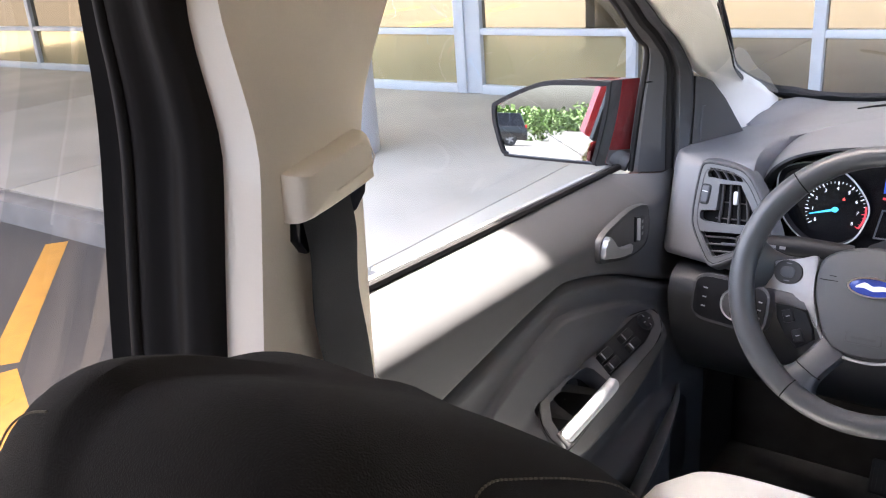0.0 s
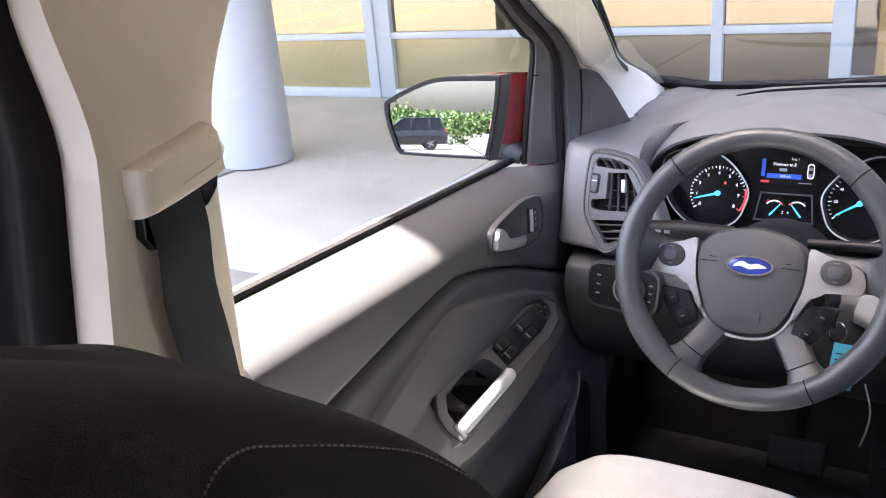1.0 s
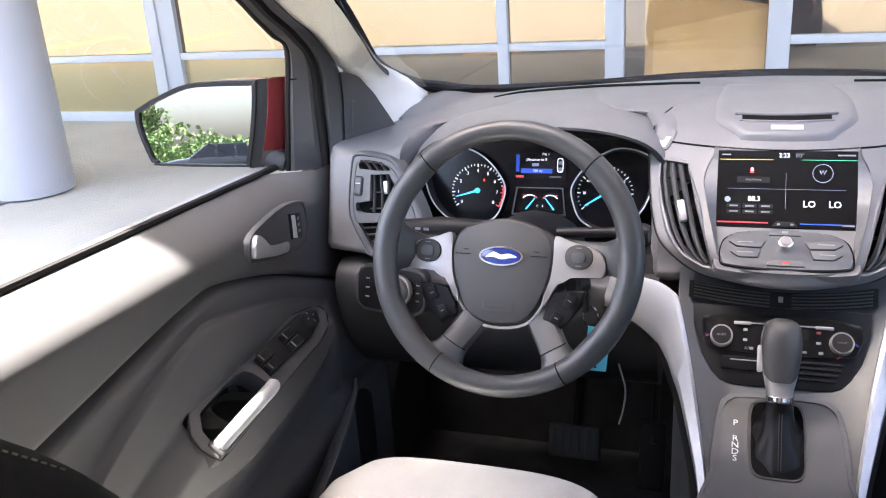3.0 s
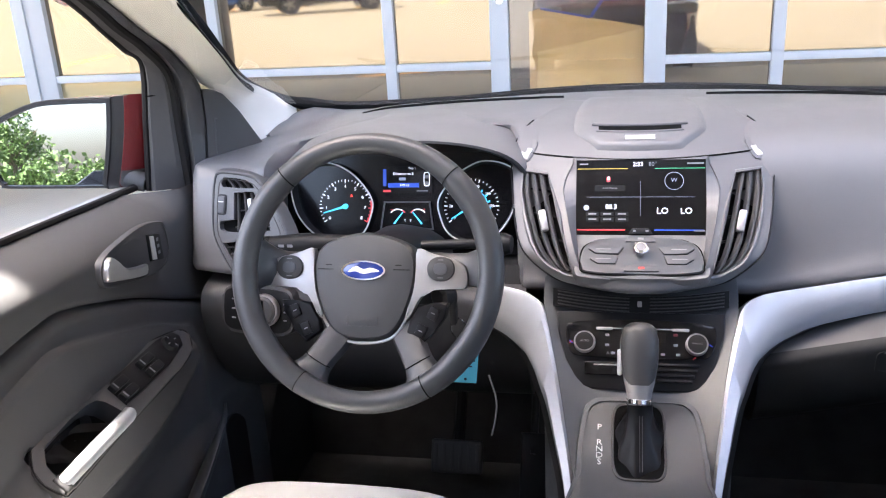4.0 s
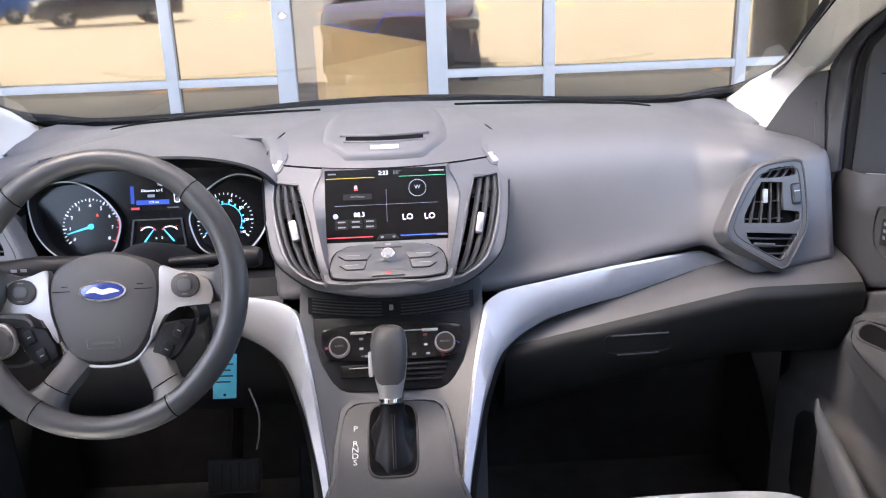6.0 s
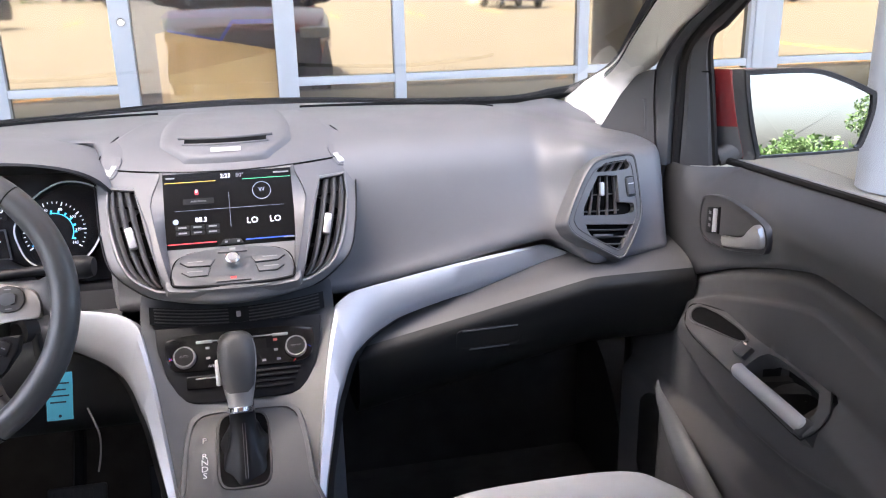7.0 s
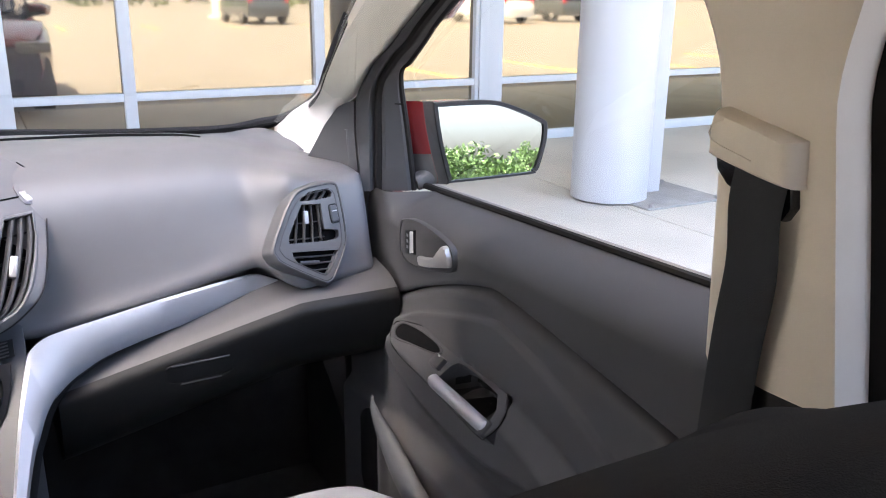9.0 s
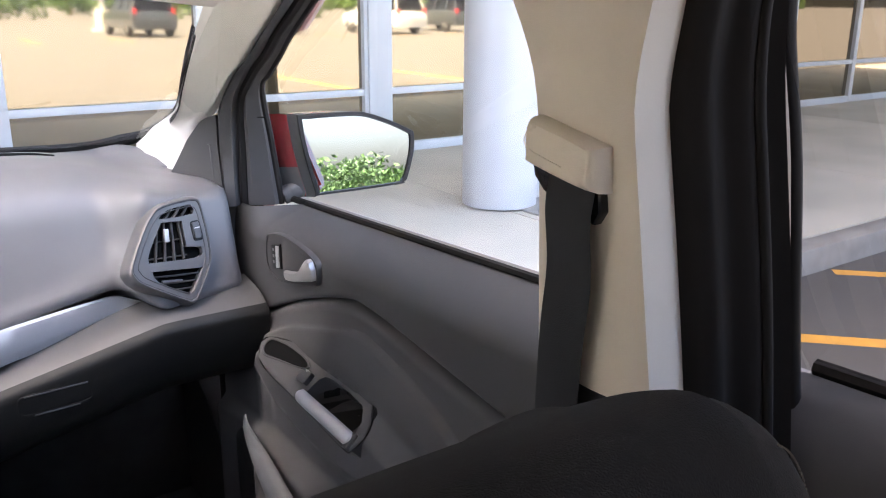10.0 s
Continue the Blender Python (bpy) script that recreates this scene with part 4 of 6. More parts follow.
    part("wheel_slot", prism(oval(.0090, .0165, 28, .0125 * s, .0155, 5), .0030, m, 0, .0130), M_BLACK, v)
    part("vent_wheel", rbox((.0125 * s, .0155, .0130), (.0135, .0280, .006), .0026, m, 3), M_PLATE, v)
    part("wheel_mark", rbox((.0125 * s, .0200, .0163), (.0100, .0014, .0006), 0, m), M_LABEL, v)
for s in (-1, 1):
    outer_vent(s)

# ---- the centre stack ----
POD = [(.943, .852, .066, .884), (.946, .839, .094, .874), (.956, .833, .124, .880), (.985, .843, .161, .898), (1.02, .872, .176, .936), (1.06, .914, .184, .985), (1.085, .944, .187, 1.013), (1.107, .972, .185, 1.042),
       (1.127, 1.004, .172, 1.075), (1.140, 1.05, .150, 1.11), (1.146, 1.12, .128, 1.16), (1.143, 1.22, .114, 1.24), (1.128, 1.32, .105, 1.33)]
stack = thing("centre_stack", (0, .95, .93), "dark grey centre stack with screen, vents and controls", "centre stack")
BAY_X = [(.955, .074), (.972, .080), (.990, .087), (1.036, .101), (1.064, .108), (1.078, .104), (1.093, .095), (1.15, .090)]
VENT_IN = [(.955, .088), (.972, .094), (.985, .0975), (1.0, .1025), (1.03, .1125), (1.055, .1215), (1.076, .1305), (1.15, .135)]
VENT_OUT = [(.955, .094), (.966, .104), (.972, .122), (.978, .132), (.985, .1395), (1.0, .150), (1.03, .1625), (1.055, .1690), (1.079, .1685), (1.15, .165)]
def pod_at(u, t):
    k = min(len(POD) - 2, int(t))
    f = t - k
    pts = [POD[max(0, k - 1)], POD[k], POD[k + 1], POD[min(len(POD) - 1, k + 2)]]
    z, yc, w, ye = (0.5 * ((2 * b) + (c - a) * f + (2 * a - 5 * b + 4 * c - d) * f * f + (3 * b - a - 3 * c + d) * f ** 3) for a, b, c, d in zip(*pts))
    knots = [0.0] + [min(lerp(tab, z), w * k) for tab, k in ((BAY_X, .66), (VENT_IN, .80), (VENT_OUT, .93))] + [w]
    x = math.copysign(float(np.interp(abs(u), (0, .59, .71, .905, 1), knots)), u)
    return Vector((x, yc + (ye - yc) * (x / w) ** 2, z))
us = [-1, -.97, -.905, -.84, -.775, -.71, -.65, -.59, -.45, -.3, -.15, 0, .15, .3, .45, .59, .65, .71, .775, .84, .905, .97, 1]
ts = [k / 8 for k in range(0, 8 * (len(POD) - 1) + 1)]
VENT_T, BAY_T = (2.375, 5.75), (2.5, 6.75)
def pod_hole(i, j):
    u, t = (us[i] + us[i + 1]) / 2, (ts[j] + ts[j + 1]) / 2
    if .71 < abs(u) < .905 and VENT_T[0] < t < VENT_T[1]:
        return True
    return abs(u) < .59 and BAY_T[0] < t < BAY_T[1]
rows = []
for t in ts:
    r = [pod_at(u, t) for u in us]
    rows.append([r[0] + Vector((.004, .09, -.012))] + r + [r[-1] + Vector((-.004, .09, -.012))])
pod = part("pod", grid(rows, skip=lambda i, j: 1 <= i < len(us) and pod_hole(i - 1, j)), M_DASH, stack, "dark grey pod")
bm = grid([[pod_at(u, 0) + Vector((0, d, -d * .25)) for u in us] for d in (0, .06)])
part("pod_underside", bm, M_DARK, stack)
# side vents
for s in (-1, 1):
    ring = [pod_at(s * .71, VENT_T[0] + (VENT_T[1] - VENT_T[0]) * k / 27) for k in range(28)] + [pod_at(s * .905, VENT_T[1] - (VENT_T[1] - VENT_T[0]) * k / 27) for k in range(28)]
    mid = sum(ring, Vector()) / len(ring)
    deep = [p + Vector((0, .035, -.012)) for p in ring]
    bm = grid([ring, deep], closed_u=True)
    bm.faces.new([bm.verts.new(p) for p in deep])
    v = part("side_vent", bm, M_VOID, stack, "tall slatted side air vent")
    def inward(p, d):
        return p - (p - mid).normalized() * d
    lip = [[inward(p, -.0055) + Vector((0, .0005, 0)) for p in ring], [inward(p, -.0030) + Vector((0, -.0022, .001)) for p in ring], [inward(p, .0002) + Vector((0, -.0020, .001)) for p in ring], [inward(p, .0024) + Vector((0, .004, -.001)) for p in ring], [inward(p, .0024) + Vector((0, .012, -.003)) for p in ring]]
    part("vent_rim", grid(lip, closed_u=True), M_DASH, v)
    for u in (.765, .822, .878):
        c = [pod_at(s * u, VENT_T[0] + .12 + (VENT_T[1] - VENT_T[0] - .24) * k / 12) for k in range(13)]
        part("slat", grid([[p + Vector((-.0042, .009, 0)) for p in c], [p + Vector((-.001, .003, 0)) for p in c], [p + Vector((.0022, .004, 0)) for p in c], [p + Vector((.0042, .009, 0)) for p in c], [p + Vector((.0, .024, -.004)) for p in c]], closed_u=False, closed_v=True), M_DARK, v)
    for k in range(5):
        t = VENT_T[0] + .5 + k * .7
        part("cross_slat", tube([pod_at(s * .72, t) + Vector((0, .022, -.006)), pod_at(s * .895, t) + Vector((0, .022, -.006))], .002, 5), M_BLACK, v)
    c = pod_at(s * .800, 4.15)
    part("thumb_tab", rbox((0, 0, 0), (.0105, .012, .031), .003, Matrix.Translation(c + Vector((0, -.002, 0))) @ Matrix.Rotation(radians(-36), 4, 'X') @ Matrix.Rotation(radians(s * 12), 4, 'Y')), M_SATIN, v, "satin thumb tab")

# screen bay
SCR = basis((0, .9345, 1.054), (1, 0, 0), (0, .507, .862))
nb = 10
def side(a, b):
    return [a + (b - a) * k / nb for k in range(nb)]
edge = [pod_at(-.59 + 1.18 * k / nb, BAY_T[0]) for k in range(nb)] + [pod_at(.59, BAY_T[0] + (BAY_T[1] - BAY_T[0]) * k / nb) for k in range(nb)]
edge += [pod_at(.59 - 1.18 * k / nb, BAY_T[1]) for k in range(nb)] + [pod_at(-.59, BAY_T[1] - (BAY_T[1] - BAY_T[0]) * k / nb) for k in range(nb)]
cs = [SCR @ Vector(p) for p in ((-.0885, -.054, 0), (.0885, -.054, 0), (.0885, .0535, 0), (-.0885, .0535, 0))]
inner = side(cs[0], cs[1]) + side(cs[1], cs[2]) + side(cs[2], cs[3]) + side(cs[3], cs[0])
part("screen_bay", grid([[p + Vector((0, -.003, .001)) for p in edge], [p * .96 + q * .04 + Vector((0, -.001, 0)) for p, q in zip(edge, inner)], inner], closed_u=True), M_DASH, stack)
display = part("display", prism([(-.089, -.0545), (.089, -.0545), (.089, .0545), (-.089, .0545)], .004, SCR, 0, .001), M_LCD, stack, "black touch display with lit fields")
def lit(x, y, w, h, mat, name="field", z=.0016):
    part(name, prism([(x - w / 2, y - h / 2), (x + w / 2, y - h / 2), (x + w / 2, y + h / 2), (x - w / 2, y + h / 2)], .0004, SCR, 0, z), mat, display)
lit(-.052, .0415, .070, .0008, M_YELLOWLIT, "line")
lit(.054, .0415, .068, .0008, M_GREENLIT, "line")
lit(-.054, -.0475, .066, .0016, M_REDLIT, "line")
lit(.052, -.0475, .066, .0016, M_BLUELIT, "line")
lit(0, -.002, .0004, .05, M_DIMLIT, "line")
lit(0, .0, .15, .0004, M_DIMLIT, "line")
lit(-.044, .0255, .005, .0065, M_REDLIT, "icon")
lit(-.044, .0275, .003, .0045, M_LIT, "icon")
lit(-.042, .0128, .042, .0085, M_BLACK, "key")
for r in range(2):
    for q in range(3):
        lit(-.066 + q * .0205, -.0245 - r * .0078, .0185, .0066, M_BLACK, "preset")
        lit(-.066 + q * .0205, -.0245 - r * .0078, .011, .0022, M_ASH, "preset_bar", .0021)
lit(-.0785, .0485, .012, .0022, M_ASH, "bar")
lit(.075, .0485, .022, .0022, M_ASH, "bar")
lit(.079, -.0485, .015, .0022, M_ASH, "bar", .0022)
def say(word, size, x, y, mat, z=.0018, owner=None, frm=None):
    write(word, size, (frm or SCR) @ Matrix.Translation((x, y, z)), mat, owner or display)
say("2:23", .0085, -.003, .0475, M_LIT)
say("80°", .0085, .017, .0475, M_ASH)
say("LO", .0125, .030, -.0205, M_LIT)
say("LO", .0125, .062, -.0205, M_LIT)
say("88.3", .0095, -.040, -.0145, M_LIT)
say("Add Phone", .0046, -.042, .0128, M_ASH, .0022)
say("W", .0085, .046, .0240, M_DIMLIT)
part("compass_ring", bezel(oval(.0130, .0130, 24, .046, .0230), oval(.0123, .0123, 24, .046, .0230), .0004, SCR, .0017), M_DIMLIT, display)
part("dial_mark", prism(oval(.004, .004, 12, -.0745, -.0155), .0004, SCR, 0, .0018), M_DIMLIT, display)
part("home_tab", prism([(-.017, -.0535), (.017, -.0535), (.011, -.0455), (-.011, -.0455)], .003, SCR, .0006, .004), M_BLACK, display)
for x in (-.008, .009):
    lit(x, -.0495, .004, .0028, M_ASH, "mark", .0046)

# control panel below the display
CP = basis((0, .872, .9885), (1, 0, 0), (0, .86, .51))
outline = [(-.080, -.024), (-.066, -.031), (-.03, -.034), (.03, -.034), (.066, -.031), (.080, -.024), (.078, .008), (.066, .022), (.04, .029), (-.04, .029), (-.066, .022), (-.078, .008)]
panel = part("control_panel", prism([(p.x, p.y) for p in spline([(*q, 0) for q in outline], 3, True)], .012, CP, .003, .004), M_GREY, stack, "grey audio control panel")
part("panel_surround", bezel([(p.x * 1.13, p.y * 1.25) for p in spline([(*q, 0) for q in outline], 3, True)], [(p.x * 1.0, p.y * 1.0) for p in spline([(*q, 0) for q in outline], 3, True)], .012, CP, -.001, .006), M_DASH, panel)
part("panel_groove", tube([CP @ Vector((p.x * 1.02, p.y * 1.03, .001)) for p in spline([(*q, 0) for q in outline], 3, True)], .0009, 5, True), M_VOID, panel)
for s in (-1, 1):
    for pts in ([(.024, .010), (.066, .016), (.070, .008), (.060, .000), (.030, -.001)], [(.030, -.004), (.062, -.003), (.068, -.010), (.058, -.018), (.034, -.018)]):
        q = [(s * a, b) for a, b in pts]
        b = part("button", prism(q if s < 0 else q[::-1], .004, CP, .0012, .0065), M_GREY, panel)
        cx = sum(a for a, _ in pts) / 5 * s
        cy = sum(c for _, c in pts) / 5
        part("button_mark", prism([(cx - .010, cy - .0008), (cx + .010, cy - .0008), (cx + .010, cy + .0008), (cx - .010, cy + .0008)], .0005, CP, 0, .0069), M_ASH, b)
        part("button_gap", tube([CP @ Vector((a, c, .0045)) for a, c in q], .0006, 4, True), M_VOID, b)
knob = part("select_knob", turned([(.0, .0150), (.0080, .0150), (.0098, .0135), (.0108, .004), (.0125, .003)], CP @ Matrix.Translation((0, .004, 0)), 28), M_CHROME, panel, "chrome selector knob")
part("knob_cap", turned([(.0, .0158), (.0066, .0156), (.0066, .0146), (.0, .0146)], CP @ Matrix.Translation((0, .004, 0)), 24), M_ASH, knob)
for x, y, w in ((0, -.026, .046), (0, .026, .040)):
    b = part("wide_button", prism([(x - w / 2, y - .005), (x + w / 2, y - .005), (x + w * .42, y + .005), (x - w * .42, y + .005)], .004, CP, .001, .0062), M_GREY, panel)
    part("button_mark", prism([(x - .004, y - .0018), (x + .004, y - .0018), (x + .004, y + .0018), (x - .004, y + .0018)], .0005, CP, 0, .0067), M_REDINK if y < 0 else M_ASH, b)

# hood over the display: lid with slot, bright label, side tabs
def lid_rows():
    rows = []
    for k in range(33):
        t = 7.18 + 4.3 * (k / 32) ** 1.1
        wide = .062 + .036 * smooth01((t - 7.15) / 1.1) - .012 * smooth01((t - 9) / 2.5)
        row = []
        for u in np.linspace(-1, 1, 21):
            e = smooth01((1 - abs(u)) / .14) * smooth01((t - 7.16) / .18)
            w = max(1e-4, pod_at(1, t).x)
            f = u * wide / w
            base = pod_at(1, t)
            c = pod_at(0, t)
            row.append(Vector((u * wide, c.y + (base.y - c.y) * f * f - .003 * e, c.z + .0075 * e - .0015)))
        rows.append(row)
    return rows
lid = part("lid", grid(lid_rows()), M_DASH, stack, "grey raised lid of the top tray")
def on_lid(x, t, up):
    c, b = pod_at(0, t), pod_at(1, t)
    return Vector((x, c.y + (b.y - c.y) * (x / b.x) ** 2 - .003 - up * .5, c.z + .006 + up * .86))
part("slot", grid([[on_lid(x, t, .0012) for x in np.linspace(-.059, .059, 13)] for t in (8.08, 8.34)]), M_VOID, lid, "black slot")
part("slot_rim", tube([on_lid(x, 8.40, .001) for x in np.linspace(-.068, .068, 13)], .0022, 6), M_GREY, lid)
part("slot_lip", tube([on_lid(x, 8.03, .0005) for x in np.linspace(-.062, .062, 13)], .0016, 6), M_DASH, lid)
part("label_plate", grid([[on_lid(x, t, .0014) for x in np.linspace(-.021, .021, 5)] for t in (7.56, 7.80)]), M_LABEL, lid, "small white label")
for s in (-1, 1):
    part("pod_seam", tube([pod_at(s * 1.0, t) + Vector((s * .0015, -.001, .001)) for t in np.linspace(.05, 8.6, 60)], .0012, 5), M_BLACK, stack)
part("brow_gap", tube([pod_at(-.98 + 1.96 * k / 24, 6.72) + Vector((0, -.0005, .0005)) for k in range(25)], .0014, 5), M_VOID, stack)
for s in (-1, 1):
    c = pod_at(s * .895, 6.75)
    along = (pod_at(s * .91, 6.75) - pod_at(s * .88, 6.75)) * s
    m = basis(c, along, pod_at(s * .895, 6.95) - pod_at(s * .895, 6.55))
    tab = part("side_tab", prism([(q.x, q.y) for q in spline([(-.0125, -.016, 0), (.0125, -.016, 0), (.0125, .008, 0), (.007, .022, 0), (-.007, .022, 0), (-.0125, .008, 0)], 3, True)], .010, m, .0018, .0016), M_DASH, stack, "grey tab with a satin button")
    part("tab_face", rbox((0, -.004, .0014), (.0185, .0200, .0040), .0014, m, 3), M_SATIN, tab, "satin button")
    part("tab_bar", rbox((0, -.0075, .0035), (.0130, .0090, .0006), .0002, m), M_LABEL, tab)

# slotted strip and climate panel
STRIP = basis((0, .878, .913), (1, 0, 0), (0, .35, .94))
def bowed(x0, x1, low, high):
    """A strip between two heights that sweeps up towards both ends."""
    xs = list(np.linspace(x0, x1, 15))
    return [(x, low + .0105 * (x / .118) ** 2) for x in xs] + [(x, high + .0105 * (x / .118) ** 2) for x in xs[::-1]]
slot_strip = part("slot_strip", prism(bowed(-.120, .120, -.012, .012), .02, STRIP, .0015, .0), M_BLACK, stack, "black slotted strip")
for k in range(5):
    for s in (-1, 1):
        part("fin", prism(bowed(*sorted((s * .014, s * .113)), -.0095 + k * .0045, -.0077 + k * .0045), .003, STRIP, .0004, .0024), M_DARK, slot_strip)
part("strip_stud", rbox((0, .002, .001), (.006, .008, .003), .001, STRIP), M_SATIN, slot_strip)
CL = basis((0, .842, .874), (1, 0, 0), (0, .60, .80))
co = [(-.113, .042), (-.111, .012), (-.100, -.026), (-.086, -.052), (-.076, -.062), (-.064, -.066), (.064, -.066), (.076, -.062), (.086, -.052), (.100, -.026), (.111, .012), (.113, .042)]
cpan = part("climate_panel", prism(co, .02, CL, .003, .0), M_BLACK, stack, "black climate control panel")
part("climate_face", prism([(p.x, p.y) for p in spline([(-.100, .016, 0), (-.086, .026, 0), (0, .030, 0), (.086, .026, 0), (.100, .016, 0), (.094, -.016, 0), (.07, -.022, 0), (0, -.024, 0), (-.07, -.022, 0), (-.094, -.016, 0)], 4, True)], .006, CL, .0015, .004), M_GLOSS, cpan, "gloss black control face")
for s in (-1, 1):
    mk = CL @ Matrix.Translation((s * .0745, -.003, .004)) @ Matrix.Scale(.84, 4)
    kn = part("climate_knob", turned([(.0, .013), (.0145, .0125), (.0155, .010), (.0165, .0)], mk, 32), M_SEAL, cpan, "black climate knob with chrome ring")
    part("knob_ring", turned([(.0158, .0120), (.0166, .0128), (.0174, .010), (.0178, .0), (.0158, .0)], mk, 32), M_SATIN, kn)
    write("AUTO" if s < 0 else "MAX A/C", .0052 if s < 0 else .0040, mk @ Matrix.Translation((0, 0, .0132)), M_ASH, kn)
    part("heat_mark", rbox((-.017, .014 * (1 if s < 0 else -1), .0002), (.006, .0020, .0008), 0, mk @ Matrix.Rotation(radians(40), 4, 'Z')), M_REDINK, kn)
    part("cool_mark", rbox((-.017 if s < 0 else .017, -.014 * (1 if s < 0 else -1), .0002), (.006, .0020, .0008), 0, mk @ Matrix.Rotation(radians(-40), 4, 'Z')), M_BLUEINK, kn)
part("chrome_bar", rbox((-.048, .0165, .006), (.022, .0042, .003), .001, CL), M_SATIN, cpan)
part("chrome_bar", rbox((.054, .0165, .006), (.022, .0042, .003), .001, CL), M_SATIN, cpan)
part("thin_bar", rbox((.003, .0170, .006), (.08, .0016, .002), .0005, CL), M_SATIN, cpan)
for x, y, mt in ((-.044, .008, M_ASH), (-.044, -.006, M_ASH), (-.036, -.017, M_ASH), (.047, .010, M_DULLRED), (.047, -.004, M_ASH), (.030, -.017, M_ASH), (.050, -.017, M_ASH)):
    part("button_mark", rbox((x, y, .0045), (.0055, .0035, .0006), .0002, CL), mt, cpan)
part("small_display", rbox((.022, .006, .0045), (.026, .015, .0008), .0003, CL), M_LCD, cpan)
write("A/C", .006, CL @ Matrix.Translation((-.040, -.0172, .0046)), M_ASH, cpan)
for k in range(4):
    part("fin", rbox((.038, -.031 - k * .0072, .002), (.080 - .007 * k, .0034, .005), .0010, CL), M_BLACK, cpan)
part("socket_cover", rbox((-.046, -.038, .002), (.056, .018, .004), .002, CL), M_GLOSS, cpan)
part("socket_line", rbox((-.044, -.0335, .0045), (.036, .0016, .001), .0004, CL), M_SATIN, cpan)

# ---- the console with gear lever ----
console = thing("console", (0, .7, .34), "grey plastic centre console between the seats", "console")
CON = [(.925, .945, .134), (.90, .918, .134), (.862, .868, .131), (.83, .838, .121), (.795, .810, .110), (.75, .778, .099), (.69, .741, .087), (.63, .700, .082), (.52, .658, .081), (.36, .635, .081), (.1, .630, .081)]
EDGE = [(.1, .63), (.36, .635), (.52, .66), (.63, .70), (.691, .744), (.75, .797), (.795, .838), (.83, .870), (.872, .908), (.9, .925), (.93, .945)]
rows = []
for y, z, w in CON:
    e = lerp(EDGE, y)
    rows.append([(-w - .004, y, .36), (-w - .002, y, e - .05), (-w, y, e - .006)] + [(w * u, y + .002, z + (e - .004 - z) * abs(u) ** 3) for u in np.linspace(-.97, .97, 13)] + [(w, y, e - .006), (w + .002, y, e - .05), (w + .004, y, .36)])
part("console_body", grid(rows), M_GREY, console, "grey console body")
part("armrest_box", rbox((0, .17, .72), (.19, .36, .16), .03, None, 3), M_BLACK, console)
PL = basis((0, .730, .7735), (1, 0, 0), (0, .848, .53))
po = [(-.068, .048), (-.060, .060), (-.042, .066), (.042, .066), (.060, .060), (.068, .048), (.074, .010), (.077, -.04), (.078, -.085), (-.078, -.085), (-.077, -.04), (-.074, .010)]
plate = part("gear_plate", prism([(p.x, p.y) for p in spline([(*q, 0) for q in po], 3, True)], .012, PL, .003, .006), M_PLATE, console, "grey gear selector plate")
part("gear_plate_rim", bezel([(p.x * 1.09, p.y * 1.10) for p in spline([(*q, 0) for q in po], 3, True)], [(p.x, p.y) for p in spline([(*q, 0) for q in po], 3, True)], .012, PL, .0075, .004), M_GREY, plate)
go = oval(.0315, .052, 40, -.003, .009, 5)
part("gate_rim", bezel([(a * 1.10, b * 1.06) for a, b in go], go, .010, PL, .0085, .002), M_DARK, plate)
part("gate", prism(go, .002, PL, 0, .0068), M_VOID, plate)
for word, y in (("P", .0275), ("R", .0055), ("N", -.0035), ("D", -.0125), ("S", -.0215)):
    write(word, .0112, PL @ Matrix.Translation((-.053, y, .0064)) @ Matrix.Diagonal((1.15, 1, 1, 1)), M_WHITE, plate)

lever = thing("gear_lever", (0, .735, .78), "black leather gear lever with chrome sides and gathered boot", "gear lever")
boot = []
for k, (z, rx, ry, y) in enumerate(((.004, .031, .051, .009), (.008, .029, .047, .010), (.012, .0245, .042, .014), (.017, .0195, .034, .021), (.023, .0172, .0262, .030), (.029, .0166, .0205, .039), (.035, .0162, .0175, .0465), (.040, .0158, .0165, .0505), (.047, .0150, .0155, .0545))):
    fold = .10 * max(0, 1 - k / 7)
    boot.append([PL @ Vector((-.002 + rx * math.cos(a) * (1 + fold * math.sin(7 * a + k * .6)), y + ry * math.sin(a) * (1 + fold * .7 * math.sin(6 * a - k * .5)), z + .004 * fold * math.sin(9 * a))) for a in np.linspace(0, 2 * math.pi, 61)[:-1]])
part("boot", grid(boot, closed_u=True), M_BLACK, lever, "gathered black leather boot")
for t in (-1, 1):
    part("boot_stitch", tube([PL @ Vector((t * .0016 - .001, y, z + .0012)) for y, z in ((-.034, .009), (-.024, .0125), (-.011, .0175), (.006, .0235), (.019, .0290), (.030, .0350))], .0006, 5), M_DARK, lever)
NECK = Matrix.Translation((-.003, .748, .8335)) @ Matrix.Rotation(radians(-27), 4, 'X')
part("collar", turned([(.0150, -.004), (.0168, -.002), (.0168, .003), (.0150, .005)], NECK, 28), M_CHROME, lever, "chrome collar")
HEAD = [(.004, .0152, .0155), (.012, .0162, .0168), (.025, .0192, .0198), (.040, .0220, .0225), (.056, .0240, .0245), (.070, .0246, .0250), (.082, .0238, .0240), (.091, .0210, .0212), (.097, .0160, .0160), (.1005, .0085, .0085), (.1012, .002, .002)]
HEAD = [tuple(q) for q in spline(HEAD, 8)]
def head_row(z, rx, ry, grow):
    return [NECK @ Vector(((rx + grow) * math.copysign(abs(math.cos(a)) ** .85, math.cos(a)), (ry + grow) * math.copysign(abs(math.sin(a)) ** .85, math.sin(a)), z + grow * smooth01((z - .08) / .02))) for a in np.linspace(0, 2 * math.pi, 129)[:-1]]
